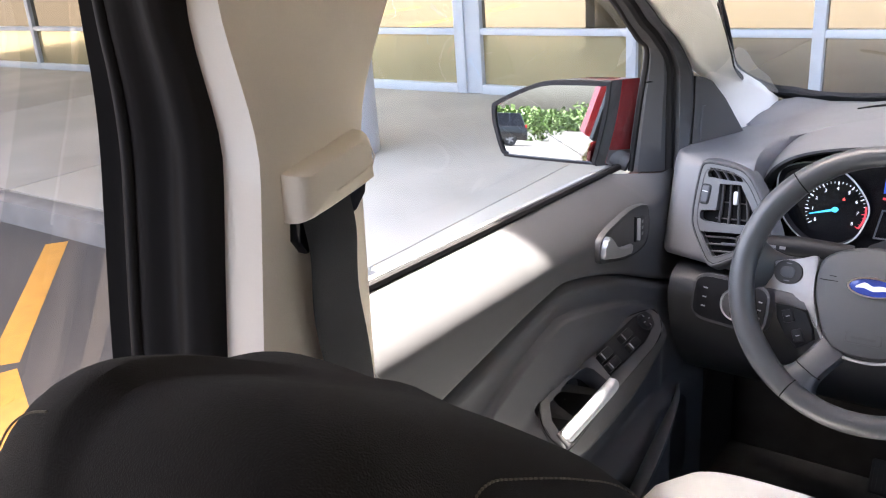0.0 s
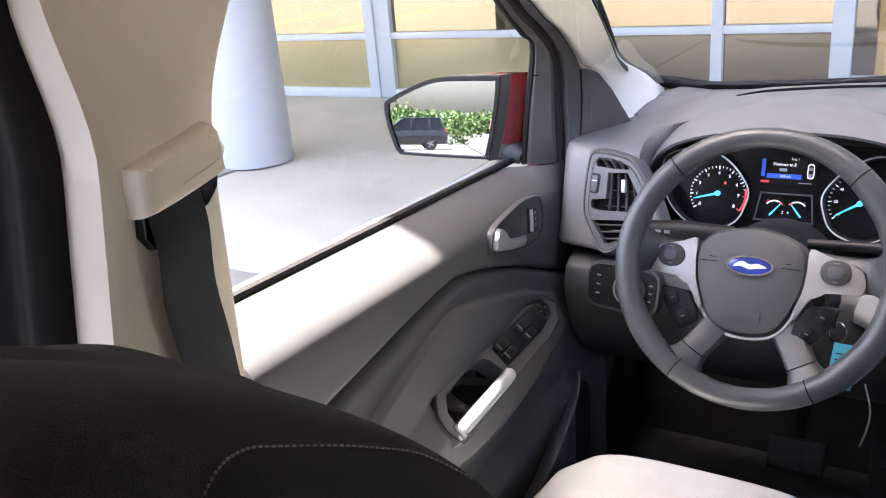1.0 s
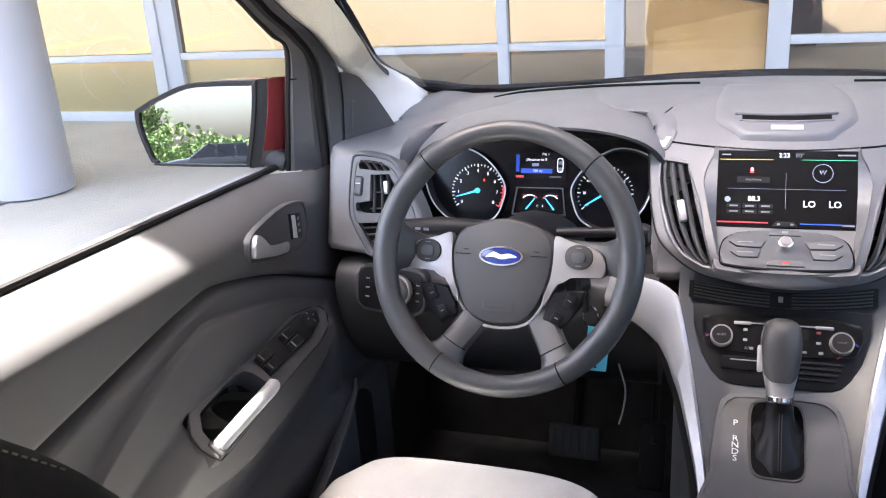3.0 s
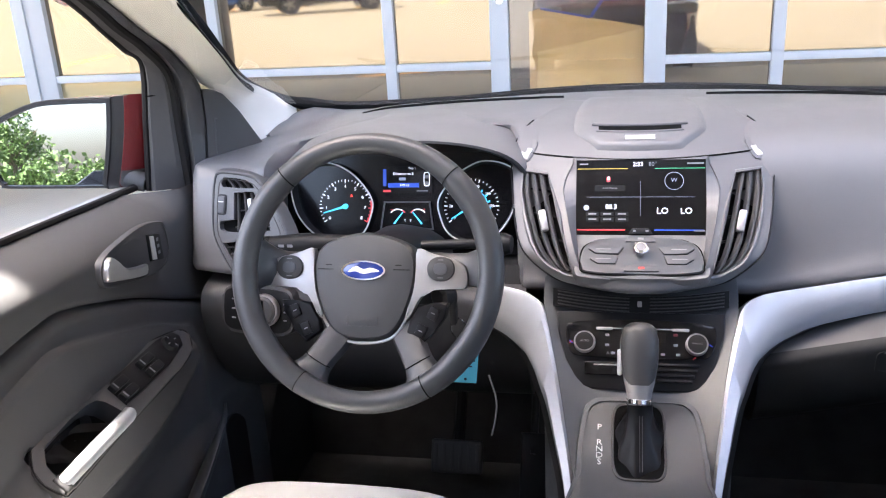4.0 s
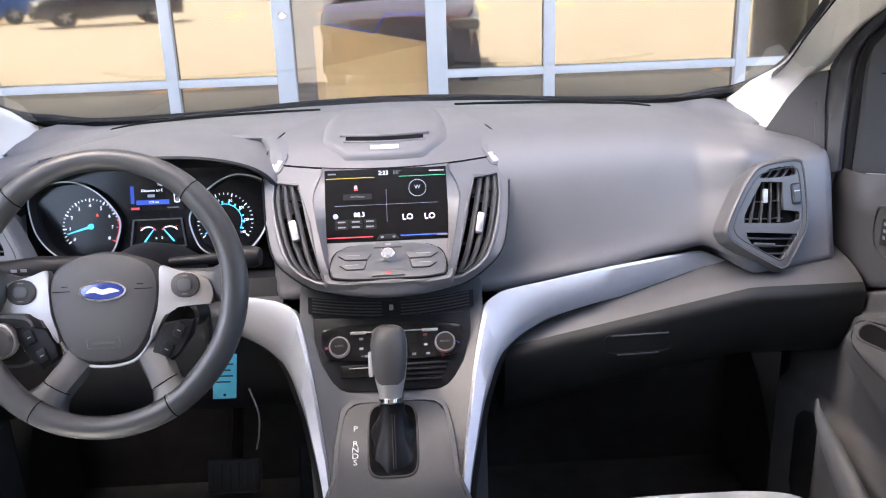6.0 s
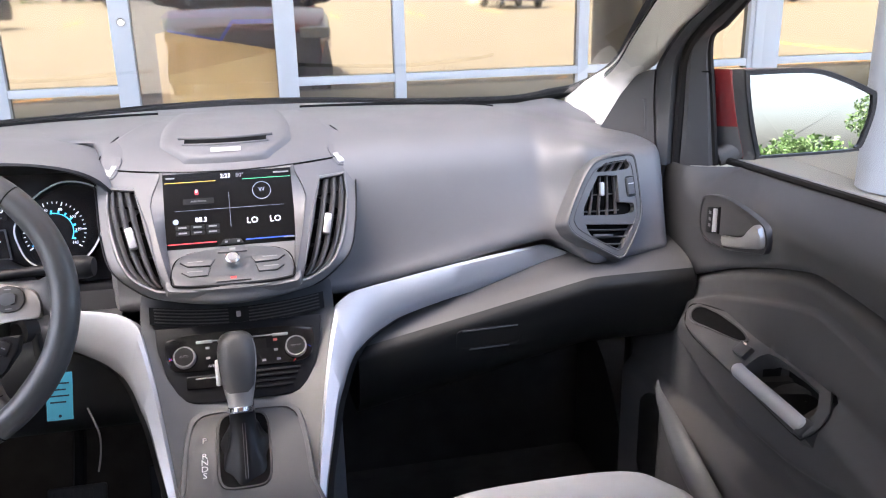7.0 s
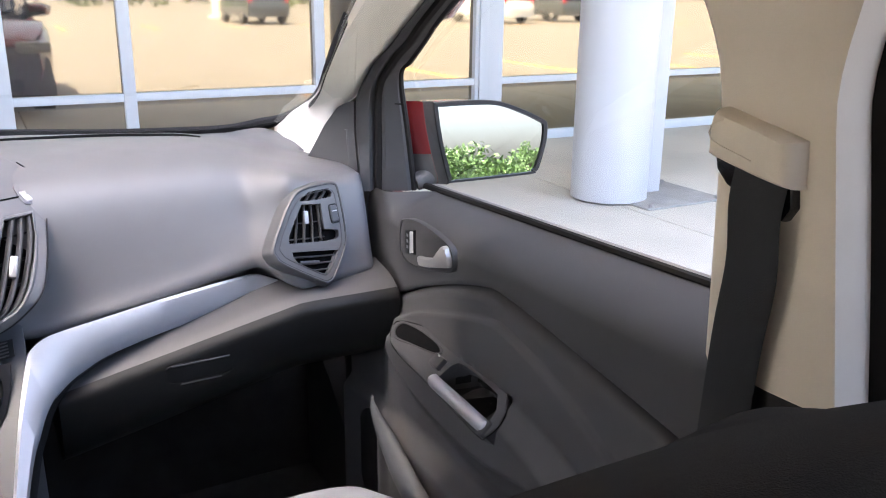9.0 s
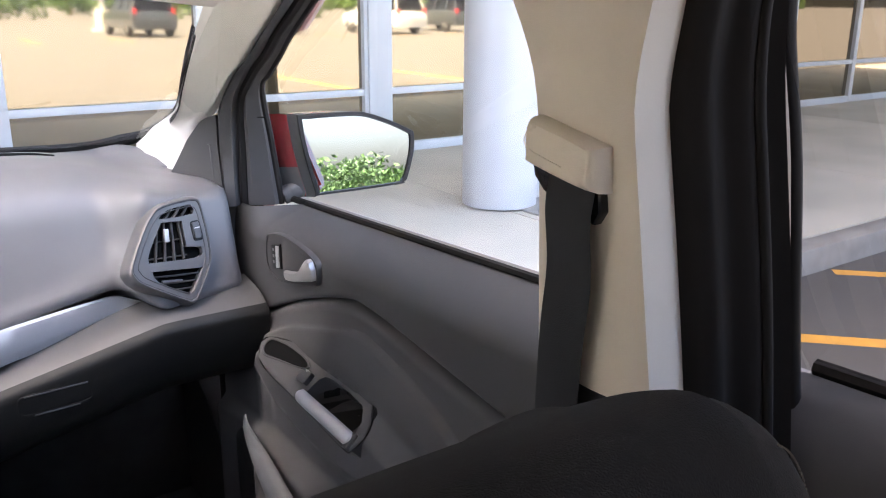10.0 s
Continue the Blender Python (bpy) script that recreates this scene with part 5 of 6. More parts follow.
part("knob_core", grid([head_row(*q, 0) for q in HEAD], closed_u=True, caps=True), M_SATIN, lever, "satin chrome knob sides")
def bare(i, j):
    """Where the leather leaves the chrome open: both flanks and the foot."""
    a, z = 2 * math.pi * (i + .5) / 128, HEAD[j][0]
    flank = abs(math.cos(a))
    return z < .088 and (flank > .90 or z < .020 + .016 * flank ** 4)
part("knob", grid([head_row(*q, .0011) for q in HEAD], closed_u=True, skip=bare), M_KNOB, lever, "dark leather knob")
part("release_button", rbox((-.0250, -.002, .050), (.006, .012, .034), .0025, NECK), M_LEVER, lever, "satin release button")

# ---- instruments ----
cluster = thing("instrument_cluster", (-.35, 1.03, .96), "black instrument cluster with two dials and a small display", "instrument cluster")
HC = -.352
hood_o = [(-.222, -.06), (-.222, .01), (-.205, .062), (-.165, .096), (-.09, .115), (0, .120), (.09, .115), (.16, .096), (.192, .062), (.202, .01), (.200, -.06)]
def hood_ring(k, y, dz=0.0, ytop=None):
    return [(HC + p.x * k, y + (.0 if ytop is None else (ytop - y) * smooth01((p.y + .02) / .12)), 1.01 + (p.y + .06) * k - .06 + dz) for p in spline([(*q, 0) for q in hood_o], 5)]
# the hood's inner rows are coloured black to paint the shadow under it
part("hood_shade", grid([hood_ring(.93, 1.06), hood_ring(.955, 1.02, 0, .992), hood_ring(.980, 1.012, 0, .981), hood_ring(.998, 1.016, 0, .983)]), M_BLACK, cluster, "underside of the hood, black for its shade")
part("hood", grid([hood_ring(.998, 1.016, 0, .983), hood_ring(1.012, 1.025, 0, .992), hood_ring(1.03, 1.05, .001, 1.02), hood_ring(1.045, 1.10, .003, 1.09), hood_ring(1.045, 1.17, .002, 1.20), hood_ring(1.03, 1.22, -.012, 1.27)]), M_DASH, cluster, "dark grey hood over the instruments")
CM = basis((-.344, 1.006, 1.024), (1, 0, 0), (0, .26, .966)) @ Matrix.Scale(1.07, 4)
face = part("face", prism([(-.205, -.075), (.19, -.075), (.195, .02), (.16, .075), (-.165, .075), (-.21, .02)], .01, CM, 0, -.012), M_GLOSS, cluster, "gloss black face")
for s, cx in ((-1, -.108), (1, .084)):
    o = [(-.080, .040), (-.062, .056), (-.028, .062), (.000, .055), (.026, .036), (.046, .006), (.043, -.020), (.031, -.043), (.004, -.056), (-.028, -.053), (-.057, -.033), (-.075, -.003)]
    pts = [(cx + (a if s < 0 else -a * (1 if a > 0 else .86)), b) for a, b in o]
    if s > 0:
        pts = pts[::-1]
    so = spline([(*p, 0) for p in pts], 5, True)
    ring = part("dial_ring", tube([CM @ Vector((p.x, p.y, .004)) for p in so], .0013, 6, True), M_LEVER, cluster, "thin chrome dial ring")
    part("dial_well", grid([[CM @ Vector((p.x, p.y, .003)) for p in so], [CM @ Vector((cx + (p.x - cx) * .93, p.y * .93, -.011)) for p in so]], closed_u=True), M_BLACK, ring)
    dial = CM @ Matrix.Translation((cx, -.0035, -.0115)) @ Matrix.Scale(.83, 4)
    n = 33 if s < 0 else 29
    for k in range(n):
        a = radians(215 - 250 * k / (n - 1))
        big = k % 4 == 0
        r0, r1 = (.043 if big else .0455), .049
        red = s < 0 and k > 26
        part("tick", rbox(((r0 + r1) / 2, 0, 0), (r1 - r0, .0016 if big else .0009, .0005), 0, dial @ Matrix.Rotation(a, 4, 'Z')), M_REDLIT if red else M_LIT, ring)
    words = ("0", "1", "2", "3", "4", "5", "6", "7", "8") if s < 0 else ("0", "20", "40", "60", "80", "100", "120", "140")
    for k, w in enumerate(words):
        a = radians(215 - 250 * k / (len(words) - 1))
        write(w, .0082 if s < 0 else .0066, dial @ Matrix.Translation((.0365 * math.cos(a), .0365 * math.sin(a), .0)), M_LIT, ring)
    if s < 0:
        part("red_zone", grid([[dial @ Vector((r * math.cos(a), r * math.sin(a), .0004)) for a in np.linspace(radians(-35), radians(12), 12)] for r in (.0475, .051)]), M_REDLIT, ring)
        part("warning_lamp", prism([(-.0026, -.0026), (.0026, -.0026), (0, .003)], .0005, dial @ Matrix.Translation((.012, .020, .0005)), 0, .0005), M_WARN, ring)
    else:
        part("blue_arc", grid([[dial @ Vector((r * math.cos(a), r * math.sin(a), .0004)) for a in np.linspace(radians(-30), radians(100), 24)] for r in (.0285, .030)]), M_CYAN, ring)
        for k in range(7):
            a = radians(-25 + 20 * k)
            part("blue_mark", rbox((.0325, 0, .0003), (.004, .003, .0004), 0, dial @ Matrix.Rotation(a, 4, 'Z')), M_CYAN, ring)
    na = radians(196 if s < 0 else 212)
    nd = part("needle", prism([(-.006, -.0022), (.042, -.0009), (.042, .0009), (-.006, .0022)], .001, dial @ Matrix.Rotation(na, 4, 'Z'), 0, .004), M_CYAN, ring, "lit cyan needle")
    part("needle_hub", turned([(.0, .006), (.0045, .0055), (.005, .0)], dial, 16), M_CYAN, nd)
# small display and the fuel and heat window
CW = CM @ Matrix.Translation((-.0105, .0005, 0)) @ Matrix.Scale(.84, 4)
disp = part("trip_display", prism([(-.046, .018), (.044, .018), (.044, .066), (-.046, .066)], .002, CW, 0, -.010), M_LCD, cluster, "small lit trip display")
def cfield(x, y, w, h, mat, z=-.0096):
    part("field", prism([(x - w / 2, y - h / 2), (x + w / 2, y - h / 2), (x + w / 2, y + h / 2), (x - w / 2, y + h / 2)], .0004, CW, 0, z), mat, disp)
cfield(-.008, .0325, .056, .008, M_BLUELIT)
cfield(-.042, .046, .006, .030, M_BLUELIT)
cfield(-.038, .0225, .014, .004, M_REDLIT)
cfield(.026, .0225, .02, .002, M_ASH)
cfield(-.010, .0435, .012, .005, M_DIMLIT)
for w, sz, x, y in (("Distance to E", .0068, -.008, .0525), ("109 mi", .0062, -.006, .0325), ("Trip 1", .0055, .008, .062)):
    write(w, sz, CW @ Matrix.Translation((x, y, -.0094)), M_LIT, disp)
part("car_icon", bezel(oval(.0055, .0125, 20, .034, .043, 4), oval(.0042, .011, 20, .034, .043, 4), .0004, CW, -.0095), M_LIT, disp)
for y in (.036, .047):
    part("icon_fill", prism(oval(.004, .003, 12, .034, y, 4), .0004, CW, 0, -.0095), M_ASH, disp)
CW = CM @ Matrix.Translation((-.0115, -.0025, 0)) @ Matrix.Scale(.80, 4)
win = part("fuel_window", bezel([(-.052, -.044), (.050, -.044), (.044, .008), (-.044, .008)], [(-.049, -.041), (.047, -.041), (.0415, .0055), (-.0415, .0055)], .003, CW, -.007, .001), M_PLATE, cluster, "framed fuel and heat gauges")
for cx, a0, mir in ((-.018, -60, 1), (.020, 240, -1)):
    dm = CW @ Matrix.Translation((cx, -.024, -.0105))
    part("arc", grid([[dm @ Vector((r * math.cos(radians(a)), r * math.sin(radians(a)), 0)) for a in np.linspace(90 - 50 * mir, 90 + 50 * mir, 14)] for r in (.0165, .0185)]), M_LIT, win)
    part("needle", prism([(-.012, -.0015), (.016, -.0007), (.016, .0007), (-.012, .0015)], .001, dm @ Matrix.Rotation(radians(52 if mir > 0 else 128), 4, 'Z'), 0, .002), M_CYAN, win)
    part("red_end", grid([[dm @ Vector((r * math.cos(radians(a)), r * math.sin(radians(a)), .0003)) for a in np.linspace(90 - 50 * mir, 90 - 28 * mir, 6)] for r in (.0165, .0187)]), M_REDLIT, win)
    write("H" if mir > 0 else "F", .006, dm @ Matrix.Translation((-.012 * mir, .016, 0)), M_REDLIT, win)
    write("C" if mir > 0 else "E", .006, dm @ Matrix.Translation((.014 * mir, -.003, 0)), M_LIT, win)
part("cluster_floor", grid([[(HC - .20, 1.03, .945), (HC + .19, 1.03, .945)], [(HC - .19, .975, .935), (HC + .18, .975, .935)], [(HC - .19, .95, .90), (HC + .18, .95, .90)]]), M_BLACK, cluster)

# ---- steering wheel ----
sw = thing("steering_wheel", (-.350, .80, .98), "dark grey steering wheel with silver spokes", "steering wheel")
WM = basis((-.3455, .7232, 1.0168), (1, 0, 0), (0, .395, .919))
def rim_radius(a):
    """The rim's own radius: fullest at the grips, slimmer at the top and the bottom."""
    return .0163 - .0030 * max(0, math.sin(a)) ** 3 - .0022 * max(0, -math.sin(a)) ** 3 + .0008 * math.exp(-((math.degrees(a) % 180 - 90) ** 2 - 2500) ** 2 / 9e5)
def rim_ring(a, n, grow=0.0):
    q = rim_radius(a)
    c = Vector((math.cos(a), math.sin(a), 0))
    return [WM @ (c * (.1777 - q + (q + grow) * math.cos(b)) + Vector((0, 0, 1)) * (q * 1.02 + grow) * math.sin(b)) for b in np.linspace(0, 2 * math.pi, n + 1)[:-1]]
rim = part("rim", grid([rim_ring(2 * math.pi * k / 128, 20) for k in range(128)], closed_u=True, closed_v=True), M_WHEEL, sw, "grained dark grey rim")
for a in (48, 132, 240, 300):
    part("rim_seam", tube(rim_ring(radians(a), 24, .0002), .0008, 4, True), M_VOID, rim)
HW = WM @ Matrix.Translation((-.0105, -.004, -.026))       # hub and spokes lie behind the rim
hub_o = [(-.068, .024), (-.058, .041), (-.032, .053), (0, .058), (.032, .053), (.058, .041), (.068, .024), (.069, .0), (.063, -.03), (.049, -.063), (.031, -.080), (0, -.085), (-.031, -.080), (-.049, -.063), (-.063, -.03), (-.069, .0)]
ho = spline([(*p, 0) for p in hub_o], 4, True)
hub_rows = []
for f, z in ((1.0, -.045), (1.0, -.012), (.985, -.004), (.94, .002), (.75, .006), (.45, .008), (.15, .0085)):
    hub_rows.append([HW @ Vector((p.x * f, (p.y + .01) * f - .01, z - .010)) for p in ho])
hub = part("airbag_cover", grid(hub_rows, closed_u=True, caps=True), M_HUB, sw, "dark airbag cover")
part("hub_trim", tube([HW @ Vector((p.x * 1.035, (p.y + .01) * 1.035 - .01, -.016)) for p in ho if p.y < .0], .0022, 7), M_SATIN, sw, "thin satin trim")
badge = part("badge", prism(oval(.0275, .0112, 36, .001, .0066), .006, HW, .001, .0005), M_BADGE, hub, "oval blue badge with silver rim")
part("badge_rim", bezel(oval(.0302, .0133, 36, .001, .0066), oval(.0272, .0108, 36, .001, .0066), .006, HW, .0012, .001), M_CHROME, badge)
part("badge_mark", prism([(.001 + p.x * 1.28, .0066 + (p.y - .0066) * 1.25) for p in spline([(-.016, .005, 0), (-.008, .011, 0), (0, .008, 0), (.008, .0095, 0), (.017, .006, 0), (.008, .0045, 0), (0, .003, 0), (-.008, .0055, 0)], 3, True)], .001, HW, 0, .0010), M_WHITE, badge, "white flowing mark")
for s in (-1, 1):
    part("horn_mark", rbox((s * .051, .008, -.0030), (.022, .001, .001), 0, HW), M_VOID, hub)
    part("horn_mark", rbox((s * .047, .014, -.0030), (.008, .001, .001), 0, HW), M_VOID, hub)
part("airbag_plate", bezel(oval(.021, .0075, 32, .0, -.058, 8), oval(.0195, .0062, 32, .0, -.058, 8), .002, HW, -.0028, .0005), M_LOWER, hub)
part("plate_bar", prism([(-.014, -.0595), (.014, -.0595), (.014, -.0565), (-.014, -.0565)], .001, HW, 0, -.0030), M_LOWER, hub)
for s in (-1, 1):
    # upper spokes: silver plate, round button pad
    sp = [(.070, .036), (.090, .030), (.120, .022), (.132, .014), (.136, .0), (.134, -.014), (.120, -.015), (.092, -.017), (.080, -.022), (.070, -.036), (.060, -.055), (.056, -.050), (.066, -.02), (.069, .01)]
    q = [(s * a, b) for a, b in sp]
    q = q if s < 0 else q[::-1]
    so = spline([(*p, 0) for p in q], 3, True)
    plate_s = part("silver_spoke", prism([(p.x, p.y) for p in so], .014, HW, .003, -.008), M_SATIN, sw, "satin silver spoke plate")
    part("button_pad", prism(oval(.0180, .0158, 28, s * .102, .010, 2.2), .006, HW, .002, -.0045), M_DARK, plate_s, "round dark button pad")
    part("pad_centre", prism(oval(.0090, .0072, 18, s * .102, .010, 3), .004, HW, .001, -.0025), M_GREY, plate_s)
    for dx, dy in ((0, .0115), (0, -.0115)):
        part("button_mark", rbox((s * .102 + dx, .010 + dy, -.0042), (.007, .0012, .0006), 0, HW), M_ASH, plate_s)
    # dark arm behind, widening into the rim
    arm = []
    for x, y, h, z, th in ((.070, .004, .026, -.056, .010), (.100, .005, .023, -.055, .011), (.122, .006, .022, -.052, .012), (.135, .008, .024, -.043, .013), (.144, .010, .030, -.026, .014), (.153, .012, .040, -.012, .012), (.162, .013, .052, -.005, .008)):
        arm.append([WM @ Vector((s * x, y + h * math.cos(a), z + th * math.sin(a))) for a in np.linspace(0, 2 * math.pi, 25)[:-1]])
    part("arm", grid(arm, closed_u=True, caps=True), M_WHEEL, sw, "dark spoke arm")
    # side switches below the spoke
    sk = [(.072, -.036), (.098, -.033), (.112, -.033), (.108, -.052), (.092, -.074), (.078, -.088), (.058, -.072), (.062, -.058)]
    q = [(s * a, b) for a, b in sk]
    tb = part("thumb_switch", prism(q if s < 0 else q[::-1], .014, HW, .003, -.010), M_BLACK, sw, "black thumb switch block")
    for a, b in ((.093, -.047), (.077, -.070)):
        part("switch_key", rbox((0, 0, 0), (.013, .017, .004), .0015, HW @ Matrix.Translation((s * a, b, -.009)) @ Matrix.Rotation(radians(-s * 24), 4, 'Z')), M_BLACK, tb)
        part("switch_mark", rbox((0, 0, .0022), (.005, .0015, .0005), 0, HW @ Matrix.Translation((s * a, b, -.009)) @ Matrix.Rotation(radians(-s * 24), 4, 'Z')), M_ASH, tb)
    # lower spokes, flowing into the rim
    leg = spline([(s * x, y, z) for x, y, z in ((.038, -.066, -.048), (.052, -.091, -.036), (.066, -.114, -.020), (.077, -.132, -.008), (.086, -.147, -.001))], 4)
    wide = [1.25 - .15 * min(1, k / 6) + 1.5 * smooth01((k - 7) / 9) ** 1.6 for k in range(len(leg))]
    rows = []
    for k, (p, w) in enumerate(zip(leg, wide)):
        n = Vector((.86 * s, .51, 0))
        rows.append([WM @ (p + n * (.0165 * w * c) + Vector((0, 0, d))) for c, d in ((-1.05, -.016), (-1, -.004), (-.8, .002), (-.4, .0045), (0, .005), (.4, .0045), (.8, .002), (1, -.004), (1.05, -.016))])
    part("lower_spoke", grid(rows[:9]), M_HUB, sw, "dark lower spoke")
    part("spoke_root", grid(rows[8:]), M_WHEEL, sw)
    part("spoke_seam", tube([p + (WM.to_3x3() @ Vector((0, 0, .0004))) for p in rows[8][1:-1]], .0008, 5), M_VOID, sw)

# column shroud, stalks, ignition, key
col = thing("steering_column", (-.35, .9, .94), "black steering column shroud with stalks", "steering column")
part("shroud", tube([(-.350, .985, .918), (-.350, .90, .955), (-.350, .85, .970), (-.350, .805, .984)], [.075, .068, .058, .05], 18, flat=.95), M_BLACK, col)
st = part("stalk", tube([(-.40, .86, 1.006), (-.47, .85, 1.010), (-.53, .842, 1.008)], [.014, .0165, .0150], 14, flat=.75), M_BLACK, col, "black indicator stalk")
part("stalk_tip", tube([(-.52, .843, 1.008), (-.540, .840, 1.007), (-.552, .838, 1.006)], [.0165, .0165, .0120], 14, flat=.75), M_BLACK, st)
for k in (0, 1):
    part("stalk_mark", rbox((-.500 + .013 * k, .8335, 1.012), (.008, .001, .004), 0), M_ASH, st)
st = part("stalk", tube([(-.30, .86, 1.005), (-.23, .85, 1.012), (-.195, .845, 1.014)], [.0075, .0070, .0075], 12), M_BLACK, col, "black wiper stalk")
part("stalk_tip", tube([(-.205, .846, 1.014), (-.198, .845, 1.014), (-.180, .842, 1.014), (-.172, .841, 1.014)], [.010, .015, .015, .012], 12), M_BLACK, st)
part("ignition", turned([(.017, 0), (.017, .02), (.012, .024), (.0, .024)], basis((-.268, .872, .925), (.8, -.6, 0), (0, .2, .98)), 20), M_BLACK, col)
key = thing("key_tag", (-.245, .86, .80), "light blue key tag hanging from the ignition key", "key tag")
part("tag", prism([(-.0165, -.034), (.0165, -.034), (.0165, .034), (-.0165, .034)], .0012, basis((-.245, .858, .828), (1, .2, -.12), (.1, .1, 1)), .0003, 0), M_TAG, key)
KT = basis((-.245, .858, .828), (1, .2, -.12), (.1, .1, 1))
for k in range(4):
    part("tag_bar", prism([(-.012, .018 - k * .009), (.012 - .004 * (k % 2), .018 - k * .009), (.012 - .004 * (k % 2), .020 - k * .009), (-.012, .020 - k * .009)], .0004, KT, 0, .0004), M_DARKINK, key)
part("tag_hole", prism(oval(.0022, .0022, 10, 0, -.028), .0004, KT, 0, .0004), M_DARKINK, key)
part("key_ring", tube([(-.255 + .011 * math.cos(a), .862, .878 + .016 * math.sin(a)) for a in np.linspace(0, 2 * math.pi, 17)[:-1]], .001, 5, True), M_CHROME, key)
part("key_blade", rbox((-.262, .866, .905), (.010, .02, .04), .003), M_BLACK, key)
part("key_chain", tube(spline([(-.215, .87, .80), (-.205, .868, .76), (-.208, .868, .725), (-.214, .868, .70)], 4), .0014, 5), M_SATIN, key)
lights = thing("light_switch", (-.565, .91, .86), "round chrome-ringed headlight switch", "switch")
LS = basis((-.562, .886, .8890), (1, -.15, 0), (0, .25, .97)) @ Matrix.Scale(1.13, 4)
lp = part("panel", prism(oval(.056, .034, 36, -.010, 0, 5), .016, LS, .005, .002), M_DARK, lights, "dark grey switch panel")
part("inset", prism(oval(.052, .030, 36, -.010, 0, 5), .004, LS, .001, .0035), M_BLACK, lp)
for k in (-1, 0, 1):
    part("switch_mark", rbox((-.046, .013 * k, .0038), (.006, .002, .0006), 0, LS), M_ASH, lp)
    part("switch_mark", rbox((.034, .011 * k, .0038), (.005, .002, .0006), 0, LS), M_ASH, lp)
LD = LS @ Matrix.Translation((.006, .002, .004))
dial = part("dial", turned([(.0, .016), (.0165, .0155), (.0195, .013), (.0205, .003)], LD, 28), M_DARK, lights)
part("dial_grip", rbox((0, 0, .0175), (.007, .030, .005), .002, LD), M_BLACK, dial)
part("dial_ring", turned([(.0204, .0120), (.0216, .0135), (.0228, .0120), (.0222, .003)], LD, 28), M_SATIN, lights, "chrome ring")
brake = thing("brake_pedal", (-.335, 1.2, .41), "ribbed black rubber brake pedal", "pedal")
BP = basis((-.337, 1.20, .443), (1, 0, 0), (0, .45, .89))
bp = part("pad", rbox((0, 0, 0), (.104, .066, .014), .008, BP, 3), M_DARK, brake)
for k in range(6):
    part("rib", rbox((-.042 + k * .0168, 0, .0085), (.007, .052, .0024), .0010, BP), M_DARK, bp)
part("arm", tube([(-.337, 1.21, .44), (-.337, 1.28, .52), (-.335, 1.36, .72)], .012, 8), M_BLACK, brake)
gas = thing("accelerator_pedal", (-.19, 1.2, .37), "narrow black accelerator pedal", "pedal")
part("pad", rbox((0, 0, 0), (.05, .13, .012), .006, basis((-.185, 1.20, .43), (1, 0, 0), (0, .5, .86)), 3), M_BLACK, gas)
part("arm", tube([(-.185, 1.21, .45), (-.185, 1.36, .60)], .009, 8), M_BLACK, gas)

# ---- front doors ----
CREASE = [(.05, .905), (.10, .92), (.24, .943), (.385, .965), (.58, .991), (.66, .985), (.80, .942), (.92, .891), (1.08, .825)]
ARM_HI = [(.05, .79), (.20, .84), (.307, .882), (.417, .924), (.545, .955), (.617, .955), (.798, .903), (.892, .862), (1.0, .83)]
ARM_LO = [(.05, .80), (.30, .785), (.447, .772), (.558, .754), (.71, .761), (.831, .797), (.86, .835), (1.0, .84)]
ARM_TOP = [(.05, .74), (.30, .83), (.45, .872), (.55, .884), (.80, .882), (.88, .868), (1.0, .85)]
def dense(table):
    p = spline([(a, b, 0) for a, b in table], 8)
    return [(q.x, q.y) for q in p]
CREASE, ARM_HI, ARM_LO, ARM_TOP = (dense(t) for t in (CREASE, ARM_HI, ARM_LO, ARM_TOP))
def door_x(y, z):
    sill = 1.056 + (1.0 - y) * .040
    d = .718
    up = z - (sill - .055)
    if up > 0:
        d += .090 * (up / .055) ** 2.2 * (1 - .9 * smooth01((y - .93) / .06))
    below = lerp(CREASE, y) - z
    if below > -.010:
        d += .004 * min(1.0, (below + .010) / .010) ** 2
    if below > 0:
        d += .010 * smooth01(below / .0015) * (1 - smooth01((below - .0025) / .006))
        d -= .010 * smooth01((below - .002) / .014) + .018 * smooth01((below - .012) / .09)
    hi, lo, top = lerp(ARM_HI, y), lerp(ARM_LO, y), lerp(ARM_TOP, y)
    d -= .010 * smooth01((hi - z) / .006) * smooth01((.93 - y) / .05)
    ahead = smooth01((.905 - y) / .05)
    d -= .030 * smooth01((top - z) / .034) * smooth01((z - lo) / .028) * ahead
    d += .010 * smooth01((lo - z) / .04) * ahead
    d -= .035 * smooth01((.70 - z) / .03) * (1 - .5 * smooth01((y - .75) / .2))
    d -= .014 * smooth01((y - .95) / .10) * smooth01((1.0 - z) / .1)
    return d
def door_well(s, y, z):
    wy, wz = (y - (.581 if s > 0 else .553)) / .077, (z - .858) / .0235
    return .060 * smooth01((1.0 - max(abs(wy), abs(wz))) / .22)
FINE = (-.020, -.012, -.008, -.005, -.0025, -.0008, .0004, .0015, .0028, .0042, .006, .009, .013, .019)
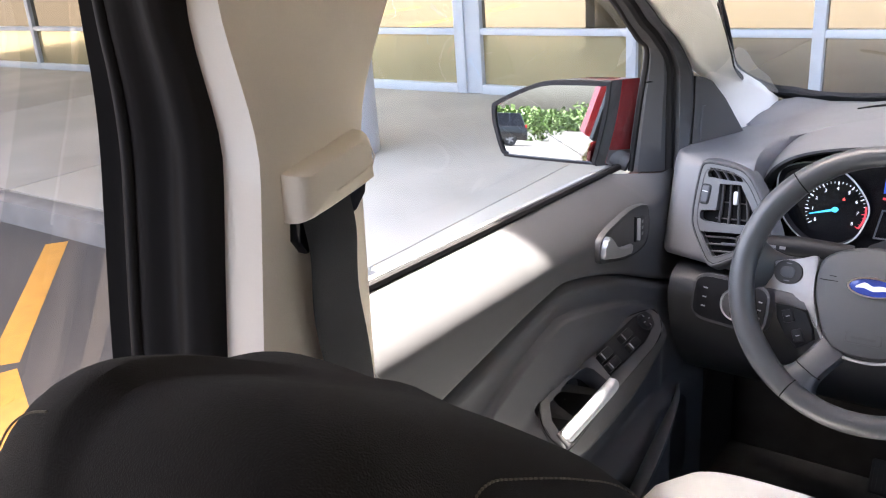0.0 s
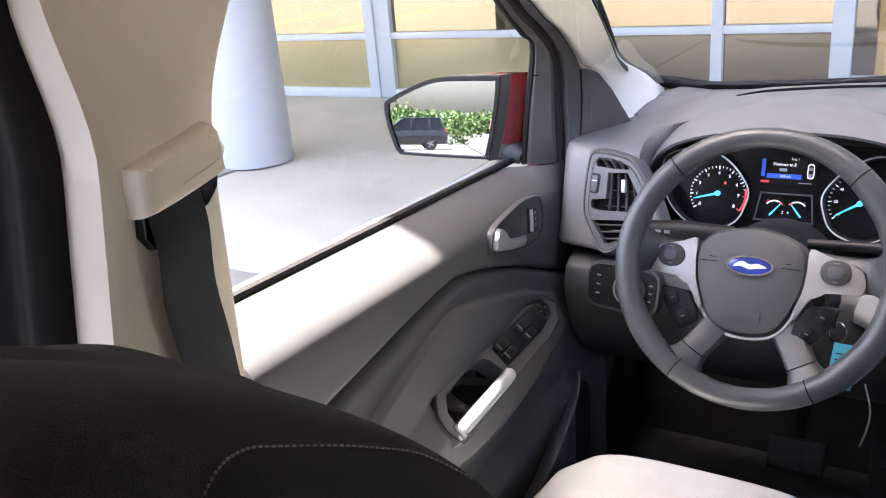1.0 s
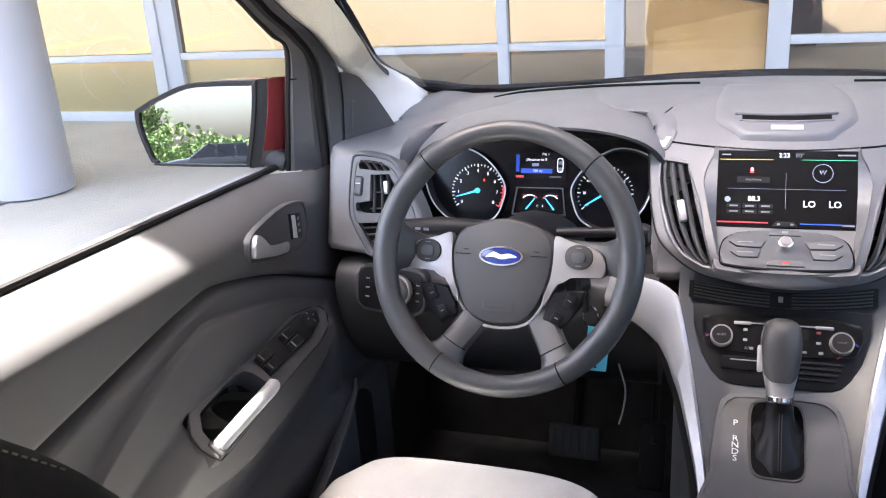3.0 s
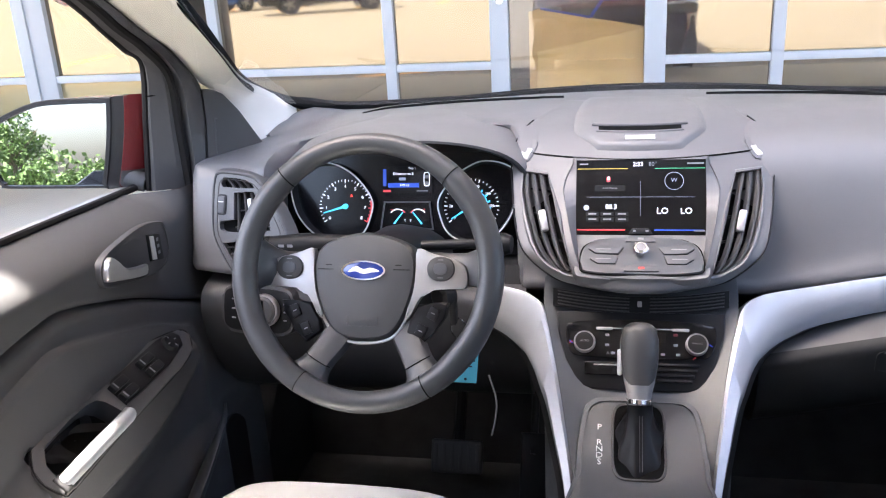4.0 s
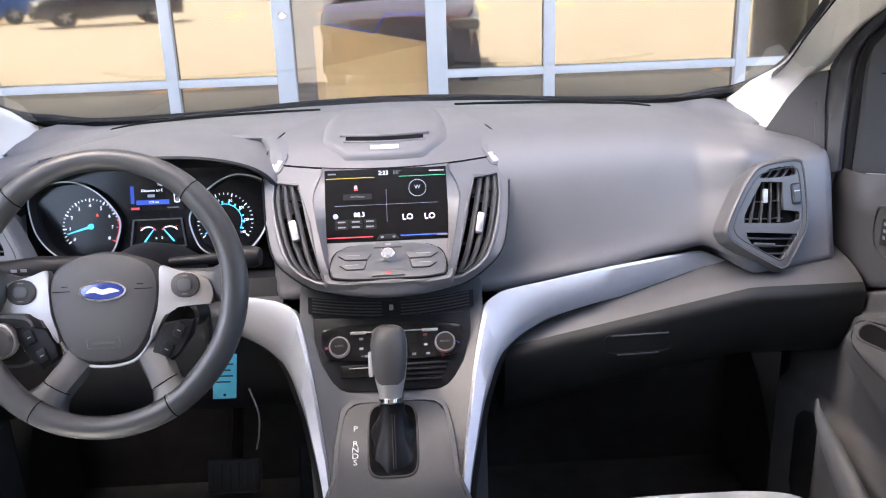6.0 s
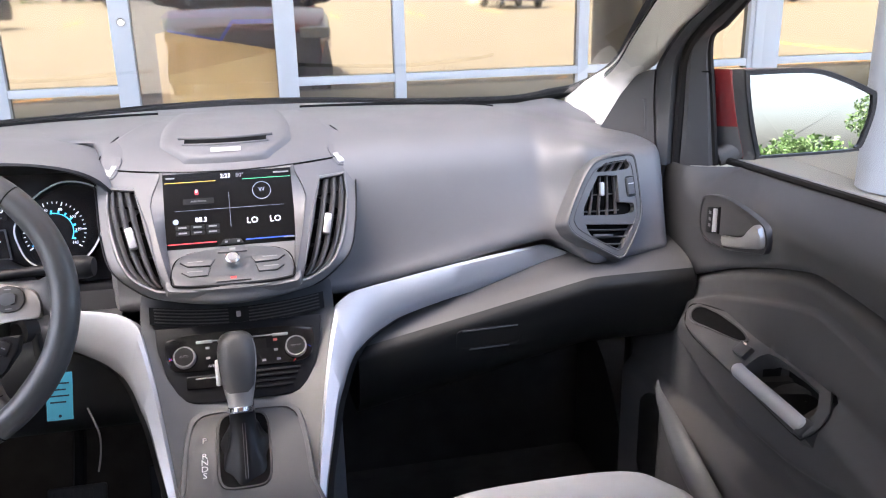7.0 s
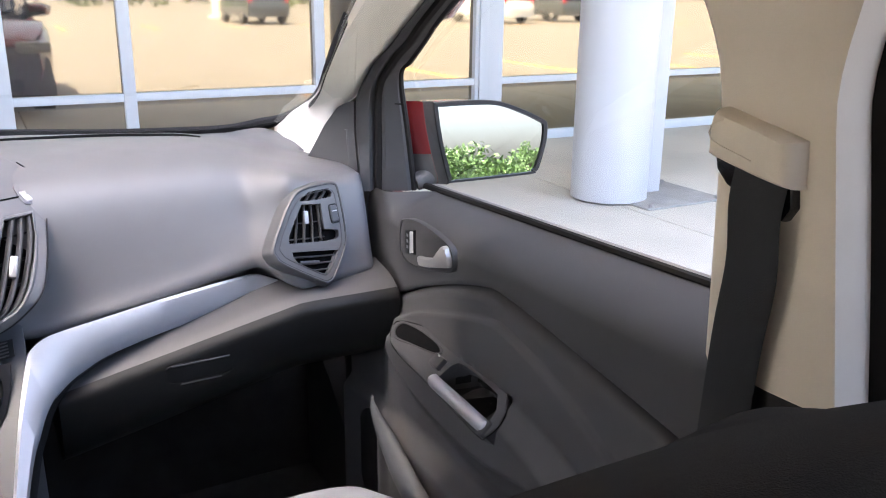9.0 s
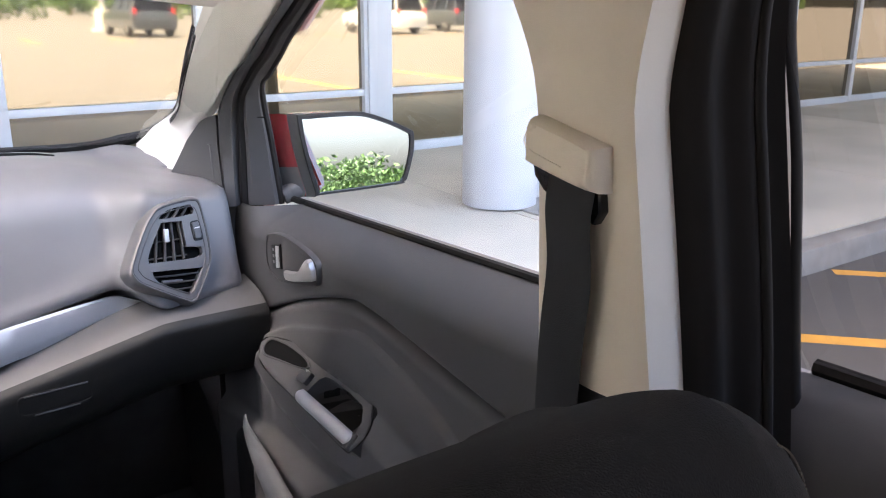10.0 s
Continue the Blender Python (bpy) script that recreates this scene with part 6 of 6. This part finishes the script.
def door_levels(y):
    """Heights of the trim's rows: they follow the two creases."""
    c, h, top = lerp(CREASE, y), lerp(ARM_HI, y), 1.056 + (1.0 - y) * .040
    lowest = h - .014
    z = [.42 + (lowest - .42) * k / 84 for k in range(85)]
    z += [h - .009, h - .006, h - .003, h, h + .003]
    z += [h + .004 + (c - .020 - h - .004) * k / 18 for k in range(18)]
    z += [c - b for b in FINE[::-1]]
    z += [c + .021 + (top - c - .021) * (k / 26) for k in range(27)]
    return z
def front_door(s):
    door = thing("front_door", (s * .8, .5, .4), "dark grey front door trim panel with armrest, under its window", "car door", "front doors")
    yy = list(np.linspace(.085, 1.045, 150))
    rows = [[(s * (door_x(y, z) + door_well(s, y, z)), y, z) for z in door_levels(y)] for y in yy]
    panel = part("trim_panel", grid(rows), M_DOOR, door, "dark grained trim panel", 50)
    # black skin wherever the grip well is deeper than .012
    wy, wz = list(np.linspace(.46, .68, 45)), list(np.linspace(.828, .888, 31))
    part("well_skin", grid([[(s * (door_x(y, z) + door_well(s, y, z) - .0008), y, z) for z in wz] for y in wy], skip=lambda i, j: door_well(s, wy[j], wz[i]) < .012 or door_well(s, wy[min(j + 1, 44)], wz[min(i + 1, 30)]) < .012), M_BLACK, panel, "black skin over the deep part of the grip well", 60)
    part("crease_line", tube([(s * (door_x(y, lerp(CREASE, y) - .0012) - .0012), y, lerp(CREASE, y) - .0012) for y in np.linspace(.09, 1.04, 90)], .0011, 5), M_SEAL, panel, "dark seam along the crease")
    part("hinge_cover", rbox((s * .722, 1.078, .76), (.075, .03, .64), .008), M_SEAL, door)
    sill = [(s * .808, y, 1.0575 + (1.0 - y) * .040) for y in np.linspace(.085, .99, 12)]
    part("window_seal", tube(sill, .0062, 8), M_SEAL, door, "black window seal")
    part("seal_lip", tube([(p[0] + s * .016, p[1], p[2] - .002) for p in sill], .006, 6), M_SATIN, door, "thin bright outer moulding")
    # release handle in its bezel
    hm = basis((s * .7135, .803, 1.006), (0, -s, 0), (0, 0, 1))
    def flip(pts):
        q = [(s * a, b) for a, b in pts]
        return q if s > 0 else q[::-1]
    o = flip([(-.093, .016), (-.074, .029), (-.02, .036), (.055, .028), (.084, .016), (.088, -.009), (.070, -.022), (-.007, -.041), (-.070, -.045), (-.095, -.026)][::-1])
    so = [(p.x, p.y) for p in spline([(*p, 0) for p in o], 4, True)]
    bz = part("handle_bezel", bezel(so, [(a * .955, b * .92 - .0003) for a, b in so], .010, hm, .0035, .002), M_DARK, door, "dark handle bezel")
    part("handle_dish", prism([(a * .96, b * .925) for a, b in so], .002, hm, 0, .0015), M_DOOR, bz)
    # flat dark patch that paints the shade behind the lever
    part("handle_well_shade", prism(flip([(-.018, .019), (.005, .025), (.034, .023), (.052, .015), (.046, -.004), (.0, -.020), (-.018, -.024)][::-1]), .001, hm, 0, .0022), M_DARK, bz)
    top = spline([(-.020, -.0195, .006), (.010, -.014, .010), (.040, -.004, .012), (.054, .010, .012), (.067, .021, .011), (.077, .019, .010)], 4)
    low = spline([(-.018, -.036, .004), (.012, -.029, .008), (.038, -.022, .010), (.062, -.015, .010), (.083, -.008, .009), (.083, .008, .009)], 4)
    lever = []
    for f, z in ((0, -.008), (0, -.001), (.12, .002), (.5, .003), (.88, .002), (1, -.001), (1, -.008)):
        row = [hm @ Vector((s * (a.x + (b.x - a.x) * f), a.y + (b.y - a.y) * f, a.z + (b.z - a.z) * f + z)) for a, b in zip(top, low)]
        sunk = hm.to_3x3() @ Vector((0, 0, -.012))
        lever.append([row[0] + sunk] + row + [row[-1] + sunk])
    part("release_lever", grid(lever), M_SATIN, bz, "satin chrome release lever")
    lk = part("lock_button", prism(flip([(-.070, .011), (-.037, .019), (-.036, -.022), (-.071, -.030)][::-1]), .005, hm, .0015, .005), M_BLACK, bz, "lock button with chrome edge")
    part("lock_edge", prism(flip([(-.049, .014), (-.040, .016), (-.039, -.020), (-.049, -.023)][::-1]), .003, hm, .0008, .0072), M_LEVER, lk)
    for j in range(3):
        part("lock_mark", rbox((s * -.060, -.015 + j * .010, .0052), (.006, .005, .0006), 0, hm), M_ASH, lk)
    # armrest island with switches, well and pull bar
    wm = basis((s * .6745, .770, .8655), (0, -s, .0), (s * .74, 0, .67))
    dx = 0.0 if s > 0 else .030
    ring = [((-.060, .0127), (.118, -.012)), ((.007, .0276), (.122, .004)), ((.08, .0265), (.130, .013)), ((.15, .0276), (.146, .0165)), ((.211, .0255), (.185, .0165)), ((.249, .0198), (.238, .0115)), ((.270, -.0007), (.256, -.006)), ((.276, -.0212), (.259, -.020)),
            ((.270, -.0425), (.257, -.038)), ((.253, -.047), (.250, -.041)), ((.119, -.0381), (.125, -.034)), ((.004, -.0324), (.118, -.031)), ((-.045, -.0234), (.117, -.027)), ((-.069, -.0035), (.117, -.020))]
    outer = flip([(a + (dx if a > .1 else 0), b) for (a, b), q in ring][::-1])
    inner = flip([(a + dx, b) for q, (a, b) in ring][::-1])
    sp = part("armrest_island", bezel(outer, inner, .030, wm, .008, .002), M_DOOR, door, "dark island with switches and grip well", 40)
    part("island_line", tube([wm @ Vector((p.x * 1.0, p.y, .0045)) for p in spline([(*p, 0) for p in outer], 3, True)], .0011, 5, True), M_SEAL, sp)
    if s < 0:
        pl = part("switch_plate", prism(flip([(-.046, .004), (-.040, .016), (.0, .021), (.12, .020), (.132, .012), (.134, -.018), (.02, -.018), (-.034, -.010)][::-1]), .004, wm, .001, .0105), M_BLACK, sp, "black window switch plate")
        for x in (.118, .050):
            for k in range(2):
                b = part("window_switch", rbox((s * x, -.008 + k * .017, .0135), (.034, .013, .009), .003, wm), M_BLACK, pl)
                part("switch_edge", rbox((s * (x + .011), -.008 + k * .017, .0183), (.0025, .010, .001), .0003, wm), M_ASH, b)
        kn = part("mirror_knob", turned([(.0, .017), (.011, .016), (.013, .013), (.0145, .009)], wm @ Matrix.Translation((s * -.016, .004, .0)), 24), M_BLACK, pl)
        for a in range(4):
            part("knob_mark", rbox((.008, 0, .0172), (.004, .0015, .0006), 0, wm @ Matrix.Translation((s * -.016, .004, 0)) @ Matrix.Rotation(a * math.pi / 2, 4, 'Z')), M_ASH, kn)
    else:
        cb = flip([(-.055, .0), (-.047, .0127), (-.02, .018), (.006, .0205), (.06, .0195), (.085, .013), (.082, .006), (.06, .0), (.008, -.009), (-.030, -.016), (-.048, -.012)][::-1])
        cb = [(p.x, p.y) for p in spline([(*p, 0) for p in cb], 3, True)]
        cy = part("cubby", bezel(cb, [(a * .93 + .0012, b * .82 + .0008) for a, b in cb], .006, wm, .0105, .001), M_DOOR, sp, "shallow empty cubby")
        part("cubby_floor", prism([(a * .94 + .0012, b * .84 + .0008) for a, b in cb], .002, wm, 0, .0086), M_VOID, cy)
        b = part("window_switch", rbox((s * .096, -.004, .0115), (.026, .020, .010), .003, wm), M_DARK, sp)
        part("switch_edge", rbox((s * .092, .004, .0165), (.014, .003, .0014), .0004, wm), M_CHROME, b)
    bar = [(.114 + dx, -.026, .004), (.118 + dx, -.029, .007), (.19 + dx, -.031, .0085), (.252 + dx, -.033, .007), (.258 + dx, -.033, .004)]
    pb = part("pull_bar", tube(spline([wm @ Vector((s * a, b, c)) for a, b, c in bar], 6), .0098, 14), M_BAR, door, "satin silver pull bar")
    part("bar_end", rbox((s * (.262 + dx), -.034, .006), (.012, .024, .012), .004, wm, 3), M_DARK, pb)
    part("pocket_edge", tube(spline(mirror_x([(.652, .888, .722), (.644, .86, .708), (.638, .79, .682), (.636, .69, .640), (.64, .55, .595)], s), 5), [.003 + .017 * smooth01(k / 14) for k in range(21)], 10, flat=.5), M_GREY, door, "grey map pocket edge")
    part("speaker_mesh", prism(oval(.075, .10, 32), .004, basis((s * .672, .93, .57), (0, -s, 0), (0, 0, 1)), .001, .0), M_BLACK, door)
    # outer mirror
    mir = thing("door_mirror", (s * .9, 1.0, 1.08), "red outer mirror with grey housing on the car door", "mirror", "door mirrors")
    n = Vector((-s * .220, -.95, .110)).normalized()
    rt = n.cross(Vector((0, 0, 1))).normalized() * -1
    mm = basis((s * .925, .945, 1.130), rt, n.cross(rt))
    g = [(-.106, .066), (-.100, .0695), (-.049, .0714), (.004, .0700), (.050, .055), (.084, .039), (.0915, .031), (.0896, .001), (.077, -.040), (.070, -.047), (.058, -.0515), (-.076, -.0590), (-.0835, -.055), (-.099, .011)]
    g = [(s * a, b) for a, b in g][::s]
    sg = [(p.x, p.y) for p in spline([(*p, 0) for p in g], 3, True)]
    part("mirror_glass", prism(sg, .003, mm, 0, .0), M_MIRROR, mir, "mirror glass")
    part("mirror_rim", bezel([(a * 1.085, b * 1.10 + .001) for a, b in sg], sg, .02, mm, .006, .003), M_BLACK, mir, "dark housing rim")
    def shell(f, z, over):
        return [mm @ Vector((a * f - s * over, b * f + .001, z)) for a, b in sg]
    part("housing_band", grid([shell(1.086, .003, 0), shell(1.105, -.003, .001), shell(1.11, -.016, .010), shell(1.10, -.020, .012)], closed_u=True), M_LOWER, mir, "grey housing band")
    rows = [shell(f, z, w) for f, z, w in ((1.095, -.016, .012), (1.115, -.021, .016), (1.13, -.050, .044), (1.06, -.085, .058), (.80, -.110, .052), (.45, -.125, .052), (.1, -.130, .052))]
    def lower(i, j):
        return sg[i][1] < -.022
    part("housing", grid(rows, closed_u=True, caps=True, skip=lower), M_RED, mir, "red painted shell")
    part("lower_shell", grid(rows, closed_u=True, skip=lambda i, j: not lower(i, j)), M_LOWER, mir, "grey lower shell")
    part("mirror_arm", tube([(s * .795, 1.004, 1.062), (s * .822, 1.0, 1.072), (s * .85, 1.0, 1.090), (s * .88, 1.0, 1.105)], [.016, .020, .024, .026], 14, flat=.8), M_LOWER, mir)
    return door
for s in (-1, 1):
    front_door(s)

# ---- front seats and belts ----
SEAT_TOP = [(-.262, 1.20), (-.252, 1.30), (-.236, 1.342), (-.215, 1.353), (-.19, 1.345), (-.16, 1.327), (-.12, 1.300), (-.08, 1.268), (-.03, 1.21), (.03, 1.10), (.09, .95), (.15, .80), (.20, .68), (.22, .62)]
SIDE_REAR = [(-.25, .62), (-.25, .42), (-.225, .26), (-.175, .16), (-.145, .10), (-.128, .05), (-.116, .018), (-.098, .004), (-.06, .0), (-.02, .002), (.015, .006), (.040, .021), (.063, .050), (.080, .085), (.095, .132), (.112, .20), (.145, .31), (.19, .44), (.22, .62)]
SIDE_FRONT = [(-.25, .62), (-.25, .42), (-.225, .25), (-.180, .15), (-.150, .09), (-.131, .045), (-.117, .015), (-.098, .003), (-.06, .0), (-.02, -.001), (.02, -.004), (.06, -.006), (.092, .002), (.118, .022), (.142, .06), (.18, .13), (.225, .24), (.25, .42), (.25, .62)]
def front_seat(s, lift, cx):
    seat = thing("front_seat", (cx, .35, .34), "front seat with charcoal backrest and light grey cushion", "car seat", "front seats")
    tops = spline([(a, b, 0) for a, b in SEAT_TOP], 4)
    rear, front = (spline([(a, b, 0) for a, b in q], 4) for q in (SIDE_REAR, SIDE_FRONT))
    # each backrest slumps in its own way: middle, height, and width and fall of its inner and outer shoulder
    mid, high, inner, outer = (-.3996, -.004, (.872, 2.27), (.967, .73)) if s < 0 else (.3674, -.069, (1.12, .24), (.62, .98))
    def skin(y, zt, k):
        f = smooth01((y + .20) / .12)
        v, drop = rear[k].lerp(front[k], f)[:2]
        wide, fall = (inner if v < 0 else outer)
        return Vector((mid + s * v * wide, y, zt + high - drop * fall * (zt - .60) / .70))
    part("backrest", grid([[skin(q.x, q.y, k) for k in range(len(rear))] for q in tops], caps=True), M_FABRIC, seat, "charcoal cloth backrest")
    def sewn(pts):
        p = spline(pts, 7)
        bm = bmesh.new()
        for k in range(0, len(p) - 1, 2):
            tube([p[k], p[k].lerp(p[k + 1], 1.0)], .00045, 4, bm=bm)
        part("stitching", bm, M_THREAD, seat, "fine brown stitching")
    def seam_at(q):
        k = 27 - 7 * smooth01((-.165 - q.x) / .09)
        a, b = skin(q.x, q.y, int(k)), skin(q.x, q.y, int(k) + 1)
        return a.lerp(b, k - int(k)) + Vector((-s * .0004, 0, .0005))
    if s < 0:
        sewn([seam_at(q) for q in tops[5:31]])
    part("piping", tube(spline([skin(q.x, q.y, 24) for q in tops[12:40:2]], 3), .0022, 6), M_FABRIC, seat)
    sewn([skin(-.232, 1.346, k) + Vector((s * .0008, -.0006, .0008)) for k in range(40, 66)])
    cush = []
    rise = .012 if s < 0 else .030
    for y, w, z0, z1 in ((.12, .20, .56, .66), (.20, .235, .52, .675), (.40, .245, .50, .665), (.56, .238, .50, .69), (.66, .215, .52, .705), (.705, .185, .54, .700), (.728, .14, .57, .675), (.735, .08, .59, .65)):
        cush.append([(cx + p[0], y, (z0 + z1) / 2 + lift * .5 + rise + p[1]) for p in oval(w, (z1 - z0) / 2, 40, power=3.4)])
    part("cushion", grid(cush, closed_u=True, caps=True), M_LIGHT, seat, "light grey cloth cushion")
    for t in (-1, 1):
        part("cushion_seam", tube(spline([(cx + t * .150, y, z + lift * .5 + rise) for y, z in ((.30, .658), (.45, .662), (.56, .680), (.64, .690), (.70, .680))], 5), .0016, 5), M_ASH, seat)
    part("seat_base", rbox((cx, .35, .44), (.40, .46, .18), .03), M_BLACK, seat)
    return seat
front_seat(-1, 0.0, -.395)
front_seat(1, -.073, .395)

def belt(s):
    b = thing("seat_belt", (s * .59, .05, 1.12), "black seat belt running from a beige pillar guide", "seat belt", "seat belts")
    gy, gz = (.069, 1.309) if s < 0 else (.084, 1.292)
    gm = basis((s * .602, gy, gz), (0, -s, 0), (0, 0, 1))
    k = s
    # beige guide cover over the black slot
    o = [(-.036, .014), (-.033, .021), (-.026, .022), (.030, .010), (.036, .004), (.037, -.018), (.032, -.023), (-.030, -.012), (-.036, -.006)]
    q = [(k * a, c) for a, c in o]
    if k < 0:
        q = q[::-1]
    so = spline([(*p, 0) for p in q], 3, True)
    mx, my = sum(p.x for p in so) / len(so), sum(p.y for p in so) / len(so)
    def plump(f, z):
        return [gm @ Vector((mx + (p.x - mx) * f, my + (p.y - my) * f, z)) for p in so]
    part("guide_cover", grid([plump(1.04, -.012), plump(1.03, .006), plump(1.0, .013), plump(.93, .018), plump(.82, .0205), plump(.5, .0215), plump(.1, .0218)], closed_u=True, caps=True), M_BEIGE, b, "beige belt guide cover")
    part("guide_line", tube([gm @ Vector((k * a, c, .0222)) for a, c in ((-.020, .017), (-.029, .013), (-.032, .006), (-.029, .001), (-.020, -.002), (.008, -.008))], .0006, 5), M_BEIGE, b)
    part("guide_slot", prism([(k * a, c) for a, c in ((-.036, -.010), (.034, -.022), (.036, -.038), (.030, -.048), (.018, -.042), (-.022, -.032), (-.033, -.022))][::k], .010, gm, .003, .010), M_GLOSS, b, "black guide slot")
    path = [gm @ Vector((k * .010, -.020, .012)), gm @ Vector((k * .011, -.045, .016)), Vector((s * .590, gy - .011, gz - .09)), Vector((s * .592, gy - .004, gz - .15)), Vector((s * .602, gy + .01, 1.02)), Vector((s * .615, gy + .03, .80)), Vector((s * .62, gy + .05, .50))]
    c = spline(path, 6)
    wv = Vector((0, .0235, .003))
    web = grid([[p - wv, p - wv * .9 + Vector((-s * .0008, 0, 0)), p + wv * .9 + Vector((-s * .0008, 0, 0)), p + wv, p + wv * .9 + Vector((s * .0008, 0, 0)), p - wv * .9 + Vector((s * .0008, 0, 0))] for p in c], closed_u=True, caps=True)
    part("webbing", web, M_BELT, b, "black woven webbing")
for s in (-1, 1):
    belt(s)
